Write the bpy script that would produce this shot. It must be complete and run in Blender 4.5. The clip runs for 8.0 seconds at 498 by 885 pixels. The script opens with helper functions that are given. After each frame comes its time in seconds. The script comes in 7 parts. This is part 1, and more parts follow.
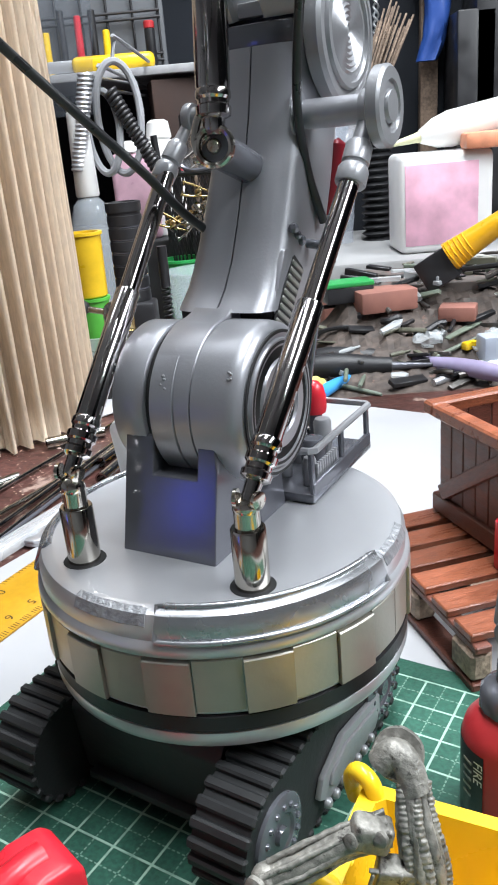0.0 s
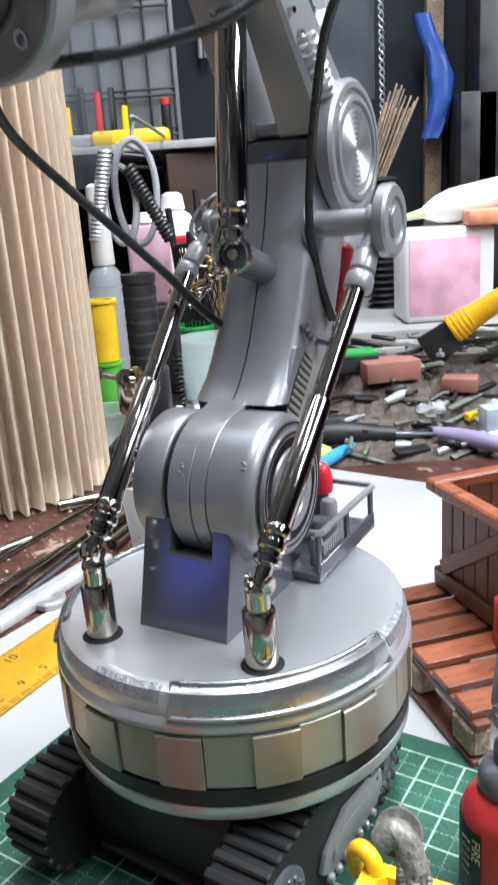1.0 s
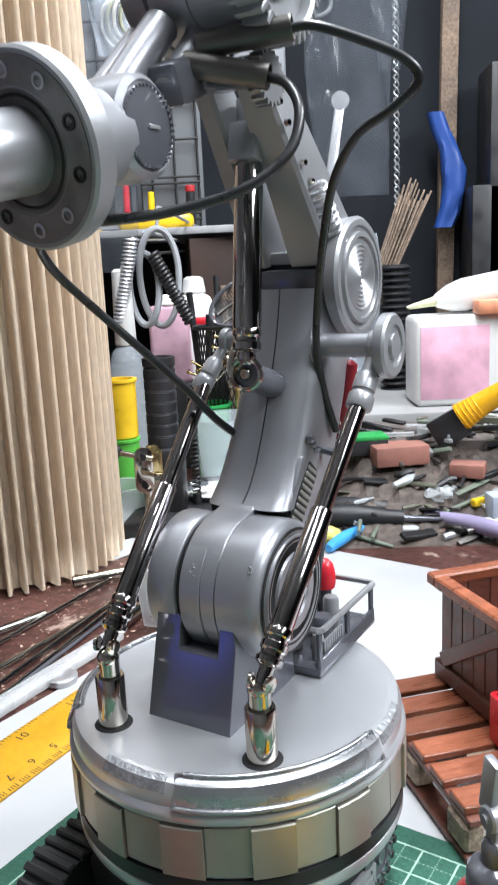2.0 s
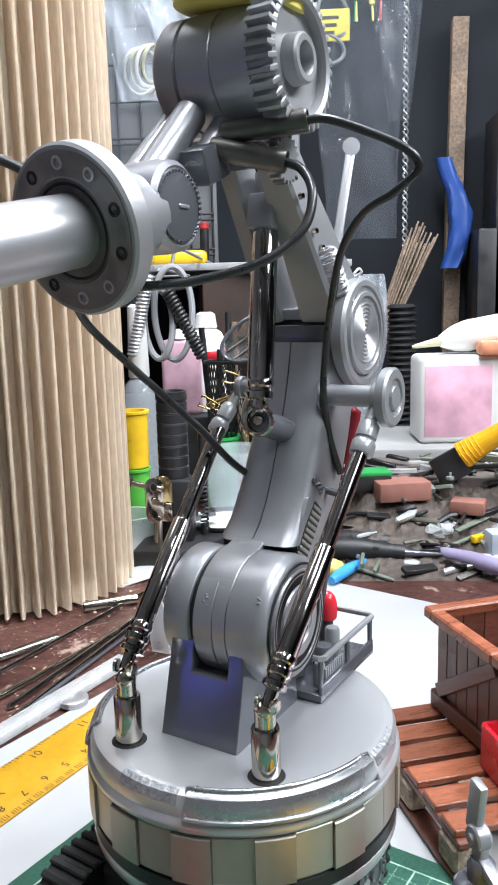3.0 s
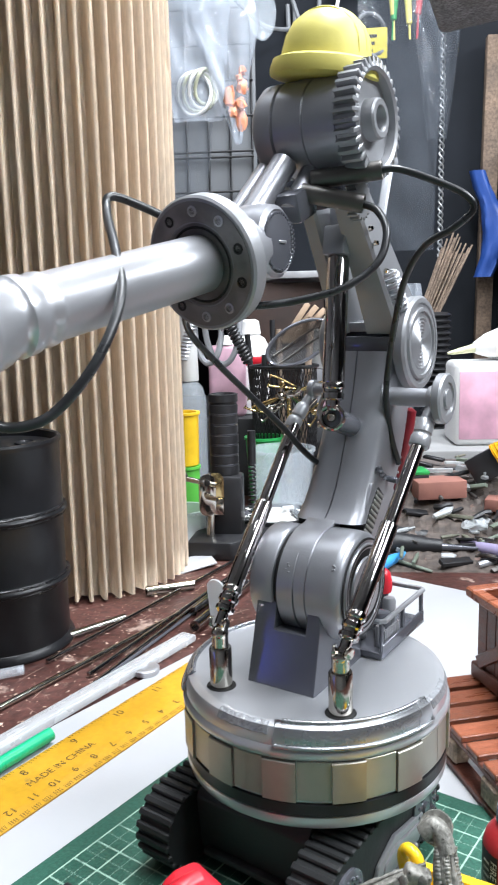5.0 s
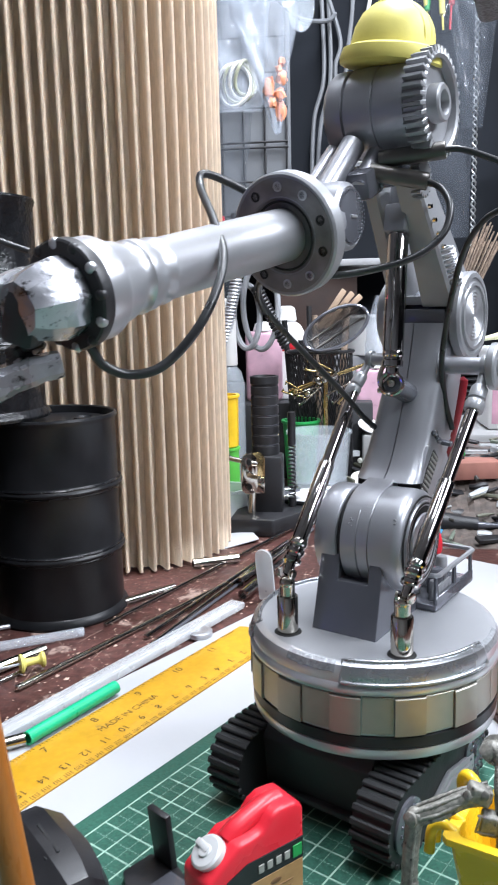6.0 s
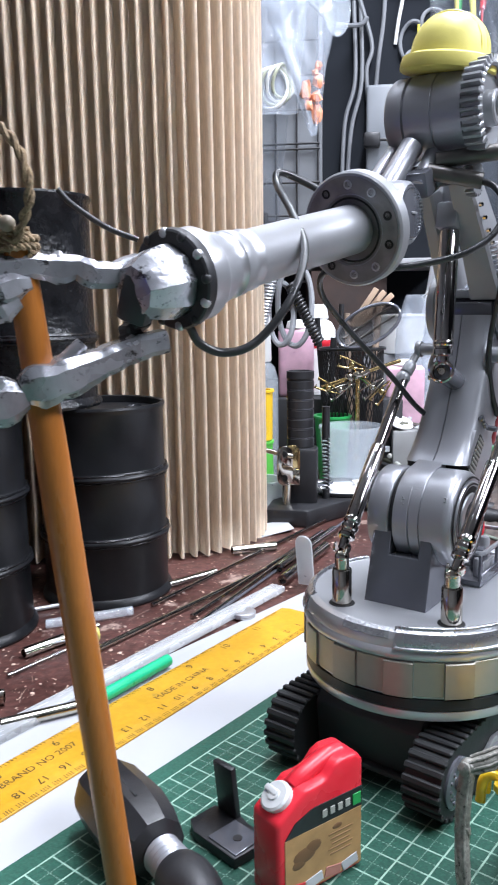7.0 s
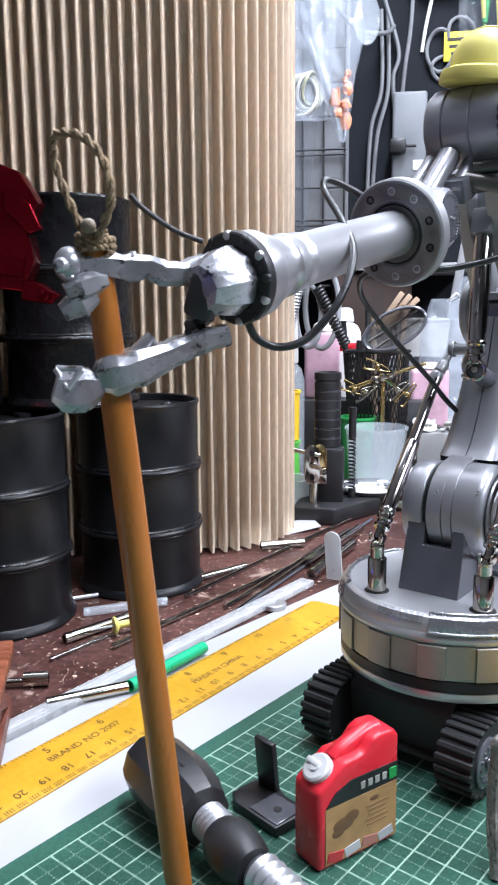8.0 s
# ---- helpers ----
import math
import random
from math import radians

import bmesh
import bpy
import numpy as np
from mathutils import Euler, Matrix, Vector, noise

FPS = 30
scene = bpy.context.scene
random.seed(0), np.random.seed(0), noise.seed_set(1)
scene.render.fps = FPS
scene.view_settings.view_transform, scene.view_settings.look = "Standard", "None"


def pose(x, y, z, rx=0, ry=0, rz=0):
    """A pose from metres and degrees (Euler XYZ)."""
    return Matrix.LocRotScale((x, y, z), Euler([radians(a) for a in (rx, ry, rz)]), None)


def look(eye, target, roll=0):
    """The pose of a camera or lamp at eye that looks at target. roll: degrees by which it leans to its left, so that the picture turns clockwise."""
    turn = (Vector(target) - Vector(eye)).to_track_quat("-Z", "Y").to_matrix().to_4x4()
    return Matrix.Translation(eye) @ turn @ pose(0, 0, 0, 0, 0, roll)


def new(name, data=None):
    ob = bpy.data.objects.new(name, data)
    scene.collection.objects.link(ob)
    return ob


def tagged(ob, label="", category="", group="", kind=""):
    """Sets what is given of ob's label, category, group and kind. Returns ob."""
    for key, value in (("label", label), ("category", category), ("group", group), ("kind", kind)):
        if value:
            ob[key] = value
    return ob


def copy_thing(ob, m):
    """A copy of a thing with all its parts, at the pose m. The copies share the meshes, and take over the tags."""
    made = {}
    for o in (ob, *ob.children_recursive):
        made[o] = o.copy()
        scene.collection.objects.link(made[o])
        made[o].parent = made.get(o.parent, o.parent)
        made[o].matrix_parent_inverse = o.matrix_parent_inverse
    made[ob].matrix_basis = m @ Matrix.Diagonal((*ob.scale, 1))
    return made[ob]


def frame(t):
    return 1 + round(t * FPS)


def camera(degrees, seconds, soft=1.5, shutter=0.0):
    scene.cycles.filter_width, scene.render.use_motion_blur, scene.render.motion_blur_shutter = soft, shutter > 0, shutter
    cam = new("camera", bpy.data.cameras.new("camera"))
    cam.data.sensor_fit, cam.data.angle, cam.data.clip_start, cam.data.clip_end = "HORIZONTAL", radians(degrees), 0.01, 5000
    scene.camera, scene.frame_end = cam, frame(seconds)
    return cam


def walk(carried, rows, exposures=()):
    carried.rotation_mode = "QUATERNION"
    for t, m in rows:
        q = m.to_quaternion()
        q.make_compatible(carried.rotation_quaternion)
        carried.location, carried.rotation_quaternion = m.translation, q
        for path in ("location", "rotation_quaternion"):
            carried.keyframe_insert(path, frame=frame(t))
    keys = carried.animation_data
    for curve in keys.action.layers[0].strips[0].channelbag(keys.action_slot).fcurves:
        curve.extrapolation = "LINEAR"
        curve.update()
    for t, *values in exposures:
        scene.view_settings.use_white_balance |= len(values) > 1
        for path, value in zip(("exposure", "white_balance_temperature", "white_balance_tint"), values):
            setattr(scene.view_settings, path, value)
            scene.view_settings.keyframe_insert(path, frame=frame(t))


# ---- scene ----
cam = camera(34.70, 8.0, soft=1.9, shutter=0.5)
PATH = [
    (0, (0.09161, 0.20967, 0.13693), (0.0152, 2.0811, -0.5645), -5.04),
    (0.5, (0.09127, 0.20679, 0.13920), (0.0282, 2.0887, -0.5350), -4.76),
    (1, (0.09076, 0.20137, 0.14695), (0.0132, 2.1160, -0.4261), -4.06),
    (1.5, (0.09330, 0.19460, 0.15504), (-0.0006, 2.1309, -0.3368), -3.45),
    (2.8, (0.09306, 0.17777, 0.16478), (-0.0252, 2.1451, -0.1753), -1.61),
    (3, (0.09279, 0.17316, 0.16626), (-0.0261, 2.1399, -0.1770), -1.50),
    (3.5, (0.08914, 0.16507, 0.16656), (-0.0306, 2.1322, -0.1740), -1.60),
    (4, (0.08683, 0.15336, 0.16923), (-0.0590, 2.1207, -0.1599), -1.59),
    (4.2, (0.08560, 0.14999, 0.17032), (-0.0607, 2.1172, -0.1591), -1.60),
    (5.5, (0.07495, 0.12435, 0.16761), (-0.1401, 2.0843, -0.1676), -1.26),
    (6, (0.06766, 0.11411, 0.16344), (-0.1666, 2.0703, -0.1808), -1.36),
    (6.5, (0.06203, 0.10466, 0.16095), (-0.1872, 2.0603, -0.1757), -1.00),
    (7, (0.05577, 0.09431, 0.16018), (-0.2205, 2.0458, -0.1795), -0.91),
    (7.5, (0.05247, 0.08878, 0.16142), (-0.2427, 2.0392, -0.1684), -0.89),
    (8, (0.04946, 0.07936, 0.15874), (-0.2695, 2.0262, -0.1702), -0.46),
]
TONE = [(0, 0.31, 6500, 10), (4, 0.32, 6500, 10), (5.5, 0.32, 6350, 11), (6.5, 0.35, 6170, 14), (8, 0.35, 6120, 15)]
walk(cam, [(t, look(eye, target, roll)) for t, eye, target, roll in PATH], TONE)

# ---- light: a closed workshop with cold white tubes under the ceiling ----
world = bpy.data.worlds.new("world")
scene.world = world
world.use_nodes = True
world.node_tree.nodes["Background"].inputs[0].default_value = (0.5, 0.55, 0.62, 1)
world.node_tree.nodes["Background"].inputs[1].default_value = 0.05


def tube_light(eye, target, length, width, watts, roll=0):
    data = bpy.data.lights.new("tube_light", "AREA")
    data.shape, data.size, data.size_y, data.energy, data.color = "RECTANGLE", length, width, watts, (0.90, 0.95, 1.0)
    ob = new("tube_light", data)
    ob.matrix_world = look(eye, target, roll)
    return ob


tube_light((0.18, 0.48, 0.99), (0.18, 0.4801, 0), 0.8, 0.12, 15.0, 90)
tube_light((0.05, 0.64, 1.05), (0.05, 0.6401, 0), 1.2, 0.12, 3.5)
tube_light((0.78, 0.27, 0.78), (0.0, 0.46, 0.20), 0.9, 0.12, 13.2)

# ---- materials ----
def material(name, colour, rough=0.5, metal=0.0, vary=0.15, scale=60.0, bump=0.0, bump_scale=300.0, rough_vary=0.1,
             tint=None, tint_at=0.6, random_tint=0.0, coat=0.0, transmission=0.0, stretch=(1, 1, 1), spec=0.5, fine=0.0):
    """A surface with stains at one scale, grain at another, and relief."""
    mat = bpy.data.materials.new(name)
    mat.use_nodes = True
    nodes, links = mat.node_tree.nodes, mat.node_tree.links
    bsdf = nodes["Principled BSDF"]
    bsdf.inputs["Metallic"].default_value = metal
    bsdf.inputs["Coat Weight"].default_value = coat
    bsdf.inputs["Transmission Weight"].default_value = transmission
    bsdf.inputs["Specular IOR Level"].default_value = spec
    coord = nodes.new("ShaderNodeTexCoord")
    mapping = nodes.new("ShaderNodeMapping")
    mapping.inputs["Scale"].default_value = stretch
    links.new(coord.outputs["Object"], mapping.inputs["Vector"])
    big = nodes.new("ShaderNodeTexNoise")
    big.inputs["Scale"].default_value, big.inputs["Detail"].default_value = scale, 5
    small = nodes.new("ShaderNodeTexNoise")
    small.inputs["Scale"].default_value, small.inputs["Detail"].default_value = bump_scale, 4
    for n in (big, small):
        links.new(mapping.outputs["Vector"], n.inputs["Vector"])
    ramp = nodes.new("ShaderNodeMapRange")
    ramp.inputs["From Min"].default_value, ramp.inputs["From Max"].default_value = 0.3, 0.7
    ramp.inputs["To Min"].default_value, ramp.inputs["To Max"].default_value = 1 - vary, 1 + vary
    links.new(big.outputs["Fac"], ramp.inputs["Value"])
    mul = nodes.new("ShaderNodeMix")
    mul.data_type, mul.blend_type = "RGBA", "MULTIPLY"
    mul.inputs["Factor"].default_value = 1
    mul.inputs["A"].default_value = (*colour, 1)
    links.new(ramp.outputs["Result"], mul.inputs["B"])
    out = mul.outputs["Result"]
    if fine:
        r2 = nodes.new("ShaderNodeMapRange")
        r2.inputs["From Min"].default_value, r2.inputs["From Max"].default_value = 0.35, 0.65
        r2.inputs["To Min"].default_value, r2.inputs["To Max"].default_value = 1 - fine, 1 + fine
        links.new(small.outputs["Fac"], r2.inputs["Value"])
        m2 = nodes.new("ShaderNodeMix")
        m2.data_type, m2.blend_type = "RGBA", "MULTIPLY"
        m2.inputs["Factor"].default_value = 1
        links.new(out, m2.inputs["A"])
        links.new(r2.outputs["Result"], m2.inputs["B"])
        out = m2.outputs["Result"]
    if tint:
        third = nodes.new("ShaderNodeTexNoise")
        third.inputs["Scale"].default_value, third.inputs["Detail"].default_value = scale * 2.3, 8
        third.inputs["Roughness"].default_value = 0.7
        links.new(mapping.outputs["Vector"], third.inputs["Vector"])
        edge = nodes.new("ShaderNodeMapRange")
        edge.inputs["From Min"].default_value, edge.inputs["From Max"].default_value = tint_at, tint_at + 0.06
        links.new(third.outputs["Fac"], edge.inputs["Value"])
        mix = nodes.new("ShaderNodeMix")
        mix.data_type = "RGBA"
        links.new(edge.outputs["Result"], mix.inputs["Factor"])
        links.new(out, mix.inputs["A"])
        mix.inputs["B"].default_value = (*tint, 1)
        out = mix.outputs["Result"]
    if random_tint:
        info = nodes.new("ShaderNodeObjectInfo")
        r3 = nodes.new("ShaderNodeMapRange")
        r3.inputs["To Min"].default_value, r3.inputs["To Max"].default_value = 1 - random_tint, 1 + random_tint
        links.new(info.outputs["Random"], r3.inputs["Value"])
        m3 = nodes.new("ShaderNodeMix")
        m3.data_type, m3.blend_type = "RGBA", "MULTIPLY"
        m3.inputs["Factor"].default_value = 1
        links.new(out, m3.inputs["A"])
        links.new(r3.outputs["Result"], m3.inputs["B"])
        out = m3.outputs["Result"]
    links.new(out, bsdf.inputs["Base Color"])
    rr = nodes.new("ShaderNodeMapRange")
    rr.inputs["From Min"].default_value, rr.inputs["From Max"].default_value = 0.3, 0.7
    rr.inputs["To Min"].default_value, rr.inputs["To Max"].default_value = max(rough - rough_vary, 0.02), min(rough + rough_vary, 1)
    links.new(big.outputs["Fac"], rr.inputs["Value"])
    links.new(rr.outputs["Result"], bsdf.inputs["Roughness"])
    if bump:
        b = nodes.new("ShaderNodeBump")
        b.inputs["Strength"].default_value, b.inputs["Distance"].default_value = bump, 0.0006
        links.new(small.outputs["Fac"], b.inputs["Height"])
        links.new(b.outputs["Normal"], bsdf.inputs["Normal"])
    return mat


GREY = material("grey_silver_paint", (0.33, 0.335, 0.36), 0.36, 0.5, 0.05, 70, 0.05, 1400, 0.05)
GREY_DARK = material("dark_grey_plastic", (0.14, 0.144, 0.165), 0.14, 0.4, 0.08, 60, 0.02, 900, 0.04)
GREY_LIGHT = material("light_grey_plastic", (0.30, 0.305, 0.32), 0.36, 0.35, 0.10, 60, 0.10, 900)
CAST = material("cast_dull_metal", (0.375, 0.38, 0.41), 0.28, 0.6, 0.25, 120, 0.3, 420, 0.12, tint=(0.05, 0.05, 0.052), tint_at=0.56)
SILVER = material("bright_silver_paint", (0.50, 0.505, 0.53), 0.33, 0.7, 0.02, 80, 0.03, 1400, 0.03)
STEEL = material("brushed_drum_metal", (0.56, 0.57, 0.595), 0.32, 0.62, 0.02, 90, 0.0, 1200, 0.02)
RIM = material("rubbed_rim_metal", (0.42, 0.43, 0.45), 0.27, 0.85, 0.06, 110, 0.04, 1200, 0.05)
PANEL = material("champagne_panel_metal", (0.39, 0.37, 0.325), 0.42, 0.65, 0.08, 120, 0.06, 1200, 0.08, random_tint=0.12)
SPRING = material("dark_spring_steel", (0.12, 0.113, 0.106), 0.40, 0.8, 0.15, 120)
CHROME = material("smoked_chrome", (0.38, 0.36, 0.355), 0.10, 1.0, 0.06, 60, 0.0, 300, 0.04)
NICKEL = material("nickel_plate", (0.50, 0.47, 0.42), 0.13, 1.0, 0.08, 90, 0.0, 300, 0.04)
BLACK = material("black_plastic", (0.015, 0.015, 0.017), 0.42, 0.0, 0.3, 60, 0.1, 700)
RUBBER = material("black_rubber", (0.018, 0.019, 0.02), 0.55, 0.0, 0.3, 80, 0.15, 900, spec=0.4)
HULL = material("charcoal_plastic", (0.030, 0.031, 0.034), 0.5, 0.0, 0.2, 50, 0.1, 700)
# near-black; on gaps, grooves and holes it stands in for shade
DARK = material("gap_shade_and_black_parts", (0.01, 0.01, 0.011), 0.7)
CABLE = material("black_cable_sheath", (0.02, 0.021, 0.023), 0.34, 0.0, 0.2, 120)
HAT = material("yellow_hat_plastic", (0.76, 0.67, 0.17), 0.5, 0.0, 0.10, 80, 0.05, 800)
YELLOW = material("yellow_bin_plastic", (0.85, 0.55, 0.02), 0.28, 0.0, 0.08, 60)
RED = material("red_can_plastic", (0.62, 0.02, 0.035), 0.3, 0.0, 0.1, 60, 0.05, 600)
RED_DARK = material("red_enamel", (0.42, 0.025, 0.03), 0.45, 0.0, 0.2, 60, 0.1, 700)
RED_CHROME = material("red_candy_metal", (0.17, 0.003, 0.010), 0.12, 0.9, 0.2, 60)
TARGREY = material("primer_grey_resin", (0.215, 0.208, 0.185), 0.46, 0.25, 0.3, 200, 0.5, 900, fine=0.25, tint=(0.045, 0.042, 0.036), tint_at=0.58)
BARREL = material("black_barrel_paint", (0.0095, 0.0098, 0.0112), 0.33, 0.0, 0.25, 70, 0.12, 260, 0.04, spec=0.28)
BARREL_ROUGH = material("pitted_black_paint", (0.0085, 0.0088, 0.010), 0.24, 0.0, 0.35, 90, 0.8, 420, 0.1, spec=0.28)
# one stain in two tones: shaded for sides, lit for deck and rims
WOOD = material("red_brown_shaded_wood", (0.135, 0.045, 0.030), 0.42, 0.0, 0.30, 70, 0.35, 500, 0.12, random_tint=0.25, stretch=(1, 6, 6), fine=0.2)
WOOD_DECK = material("orange_brown_lit_wood", (0.215, 0.066, 0.032), 0.34, 0.0, 0.30, 60, 0.3, 500, 0.12, random_tint=0.25, stretch=(1, 6, 6), fine=0.2)
WOOD_RAW = material("raw_grey_wood", (0.27, 0.20, 0.15), 0.75, 0.0, 0.35, 90, 0.8, 600, fine=0.3)
STICK = material("varnished_orange_stick", (0.37, 0.125, 0.019), 0.36, 0.0, 0.08, 50, 0.05, 500, stretch=(4, 4, 0.6), fine=0.06)
ROPE = material("jute_twine", (0.24, 0.17, 0.10), 0.9, 0.0, 0.25, 300, 0.9, 1500, fine=0.3)
KRAFT = material("kraft_cardboard", (0.80, 0.668, 0.52), 0.85, 0.0, 0.08, 20, 0.15, 700, fine=0.08, stretch=(1, 1, 0.2))
PAPER = material("white_board", (0.425, 0.43, 0.445), 0.55, 0.0, 0.03, 30, 0.05, 600)
WHITE = material("white_plastic", (0.78, 0.78, 0.77), 0.4, 0.0, 0.05, 30)
CLEAR = material("milky_clear_plastic", (0.74, 0.78, 0.80), 0.3, 0.0, 0.04, 30, transmission=0.3)
CLEAR.node_tree.nodes["Principled BSDF"].inputs["Alpha"].default_value = 0.55
TUB = material("thin_clear_tub", (0.70, 0.76, 0.82), 0.12, 0.0, 0.05, 40, 0.4, 90)
TUB.node_tree.nodes["Principled BSDF"].inputs["Alpha"].default_value = 0.27
STRIP = material("frosted_clear_strip", (0.78, 0.81, 0.83), 0.25, 0.0, 0.08, 90, 0.2, 300, transmission=0.2, stretch=(1, 6, 1))
STRIP.node_tree.nodes["Principled BSDF"].inputs["Alpha"].default_value = 0.45
GREEN_TUBE = material("green_plastic_tube", (0.01, 0.42, 0.20), 0.35, 0.0, 0.1, 60)
GREEN = material("green_plastic", (0.02, 0.30, 0.07), 0.4, 0.0, 0.15, 60)
BLUE = material("blue_plastic", (0.02, 0.065, 0.27), 0.45, 0.0, 0.15, 60)
PINK = material("pink_liquid_plastic", (0.64, 0.40, 0.49), 0.35, 0.0, 0.2, 60)
PURPLE = material("lilac_handle_plastic", (0.31, 0.27, 0.42), 0.4, 0.0, 0.15, 60)
CLAY = material("terracotta_card", (0.30, 0.13, 0.10), 0.8, 0.0, 0.3, 40, 0.2, 300)
BRASS = material("brass", (0.55, 0.42, 0.20), 0.25, 1.0, 0.15, 80)
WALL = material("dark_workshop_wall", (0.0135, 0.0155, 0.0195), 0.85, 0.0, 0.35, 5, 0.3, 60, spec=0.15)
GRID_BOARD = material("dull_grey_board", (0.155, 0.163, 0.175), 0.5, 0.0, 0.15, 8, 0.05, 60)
# for walls out of view, kept pale to bounce fill into the darks
FILL_WALL = material("pale_fill_wall", (0.60, 0.61, 0.63), 0.7, 0.0, 0.08, 4, 0.1, 60)
CEIL = material("white_ceiling_paint", (0.72, 0.73, 0.74), 0.8, 0.0, 0.05, 3)
PLASTIC_BAG = material("clear_plastic_bag", (0.44, 0.48, 0.54), 0.09, 0.0, 0.05, 30, 1.0, 45)
PLASTIC_BAG.node_tree.nodes["Principled BSDF"].inputs["Alpha"].default_value = 0.36
SLEEVE = material("thin_clear_sleeve", (0.16, 0.18, 0.21), 0.10, 0.0, 0.05, 30, 0.8, 60)
SLEEVE.node_tree.nodes["Principled BSDF"].inputs["Alpha"].default_value = 0.17
WORN_INK = material("worn_ruler_print", (0.05, 0.03, 0.008), 0.6, 0.0, 0.5, 160)
INK = material("black_print", (0.03, 0.025, 0.015), 0.6, 0.0, 0.2, 200)
LABEL_TAN = material("tan_printed_label", (0.36, 0.21, 0.085), 0.5, 0.0, 0.15, 90, fine=0.1)
ORANGE = material("orange_plastic", (0.74, 0.30, 0.17), 0.45, 0.0, 0.2, 80)
TABLE = material("worn_brown_bench", (0.066, 0.025, 0.020), 0.45, 0.0, 0.45, 16, 0.6, 260, 0.14, tint=(0.34, 0.24, 0.20), tint_at=0.575, fine=0.35)
RULER = material("yellow_ruler_plastic", (0.50, 0.265, 0.012), 0.42, 0.0, 0.12, 40, 0.05, 400, tint=(0.33, 0.19, 0.03), tint_at=0.64, fine=0.06)


def mat_print():
    """Green cutting mat: 1 cm squares in pale lines, broken half-centimetre lines, and scuffs."""
    mat = material("green_cutting_mat", (0.021, 0.088, 0.060), 0.55, 0.0, 0.25, 30, 0.25, 900, 0.1, fine=0.18)
    nodes, links = mat.node_tree.nodes, mat.node_tree.links
    bsdf = nodes["Principled BSDF"]
    base = bsdf.inputs["Base Color"].links[0].from_socket
    coord = nodes.new("ShaderNodeTexCoord")
    sep = nodes.new("ShaderNodeSeparateXYZ")
    links.new(coord.outputs["Object"], sep.inputs[0])

    def op(kind, a, b=None, c=None):
        n = nodes.new("ShaderNodeMath")
        n.operation = kind
        for k, v in enumerate((a, b, c)):
            if v is None:
                continue
            if isinstance(v, float):
                n.inputs[k].default_value = v
            else:
                links.new(v, n.inputs[k])
        return n.outputs[0]

    def lines(axis, step, width, shift=0.0):
        away = op("PINGPONG", op("ADD", axis, shift), step / 2)
        return op("LESS_THAN", away, width / 2)

    x, y = sep.outputs[0], sep.outputs[1]
    solid = op("MAXIMUM", lines(x, 0.01, 0.00055), lines(y, 0.01, 0.00055))
    dash_x = op("MULTIPLY", lines(x, 0.01, 0.00035, 0.005), op("GREATER_THAN", op("PINGPONG", y, 0.000625), 0.00024))
    dash_y = op("MULTIPLY", lines(y, 0.01, 0.00035, 0.005), op("GREATER_THAN", op("PINGPONG", x, 0.000625), 0.00024))
    dots = op("MULTIPLY", op("MAXIMUM", dash_x, dash_y), 0.5)
    inside = op("MULTIPLY", op("GREATER_THAN", x, -0.0003), op("LESS_THAN", y, 0.0003))
    every = op("MULTIPLY", op("MAXIMUM", solid, dots), inside)
    wear = nodes.new("ShaderNodeTexNoise")
    wear.inputs["Scale"].default_value, wear.inputs["Detail"].default_value = 180, 5
    links.new(coord.outputs["Object"], wear.inputs["Vector"])
    worn = nodes.new("ShaderNodeMapRange")
    worn.inputs["From Min"].default_value, worn.inputs["From Max"].default_value = 0.3, 0.5
    worn.inputs["To Min"].default_value, worn.inputs["To Max"].default_value = 0.3, 0.72
    links.new(wear.outputs["Fac"], worn.inputs["Value"])
    mix = nodes.new("ShaderNodeMix")
    mix.data_type = "RGBA"
    links.new(op("MULTIPLY", every, worn.outputs["Result"]), mix.inputs["Factor"])
    links.new(base, mix.inputs["A"])
    mix.inputs["B"].default_value = (0.42, 0.62, 0.50, 1)
    links.new(mix.outputs["Result"], bsdf.inputs["Base Color"])
    return mat


MAT_GREEN = mat_print()

# ---- building helpers; meshes are written in millimetres ----
MM = 0.001


def turn(axis):
    """A turn that takes z to the axis."""
    return Vector(axis).to_track_quat("Z", "Y").to_matrix().to_4x4()


def shell(bm, rings, loop=True, cap=True):
    """Skins a row of rings of points with faces."""
    rows = [[bm.verts.new(p) for p in ring] for ring in rings]
    for a, b in zip(rows, rows[1:]):
        n = len(a)
        for k in range(n if loop else n - 1):
            bm.faces.new((a[k], a[(k + 1) % n], b[(k + 1) % n], b[k]))
    if cap:
        bm.faces.new(rows[0][::-1])
        bm.faces.new(rows[-1])
    return rows


def lathe(bm, profile, at=(0, 0, 0), axis=(0, 0, 1), seg=32, m=None, squash=1.0):
    """Turns a profile of (radius, height) about an axis."""
    m = m if m is not None else Matrix.Translation(at) @ turn(axis)
    rings = [[m @ Vector((max(r, 0.02) * math.cos(2 * math.pi * k / seg), squash * max(r, 0.02) * math.sin(2 * math.pi * k / seg), h))
              for k in range(seg)] for r, h in profile]
    shell(bm, rings)


def rod(bm, a, b, r, r2=None, seg=16, soft=0.0):
    a, b = Vector(a), Vector(b)
    length, r2 = (b - a).length, r if r2 is None else r2
    prof = [(r, 0), (r2, length)]
    if soft:
        prof = [(r - soft, 0), (r, soft), (r2, length - soft), (r2 - soft, length)]
    lathe(bm, prof, a, b - a, seg)


def merge(bm, tmp, m=Matrix()):
    seen = {v: bm.verts.new(m @ v.co) for v in tmp.verts}
    for f in tmp.faces:
        bm.faces.new([seen[v] for v in f.verts])
    tmp.free()


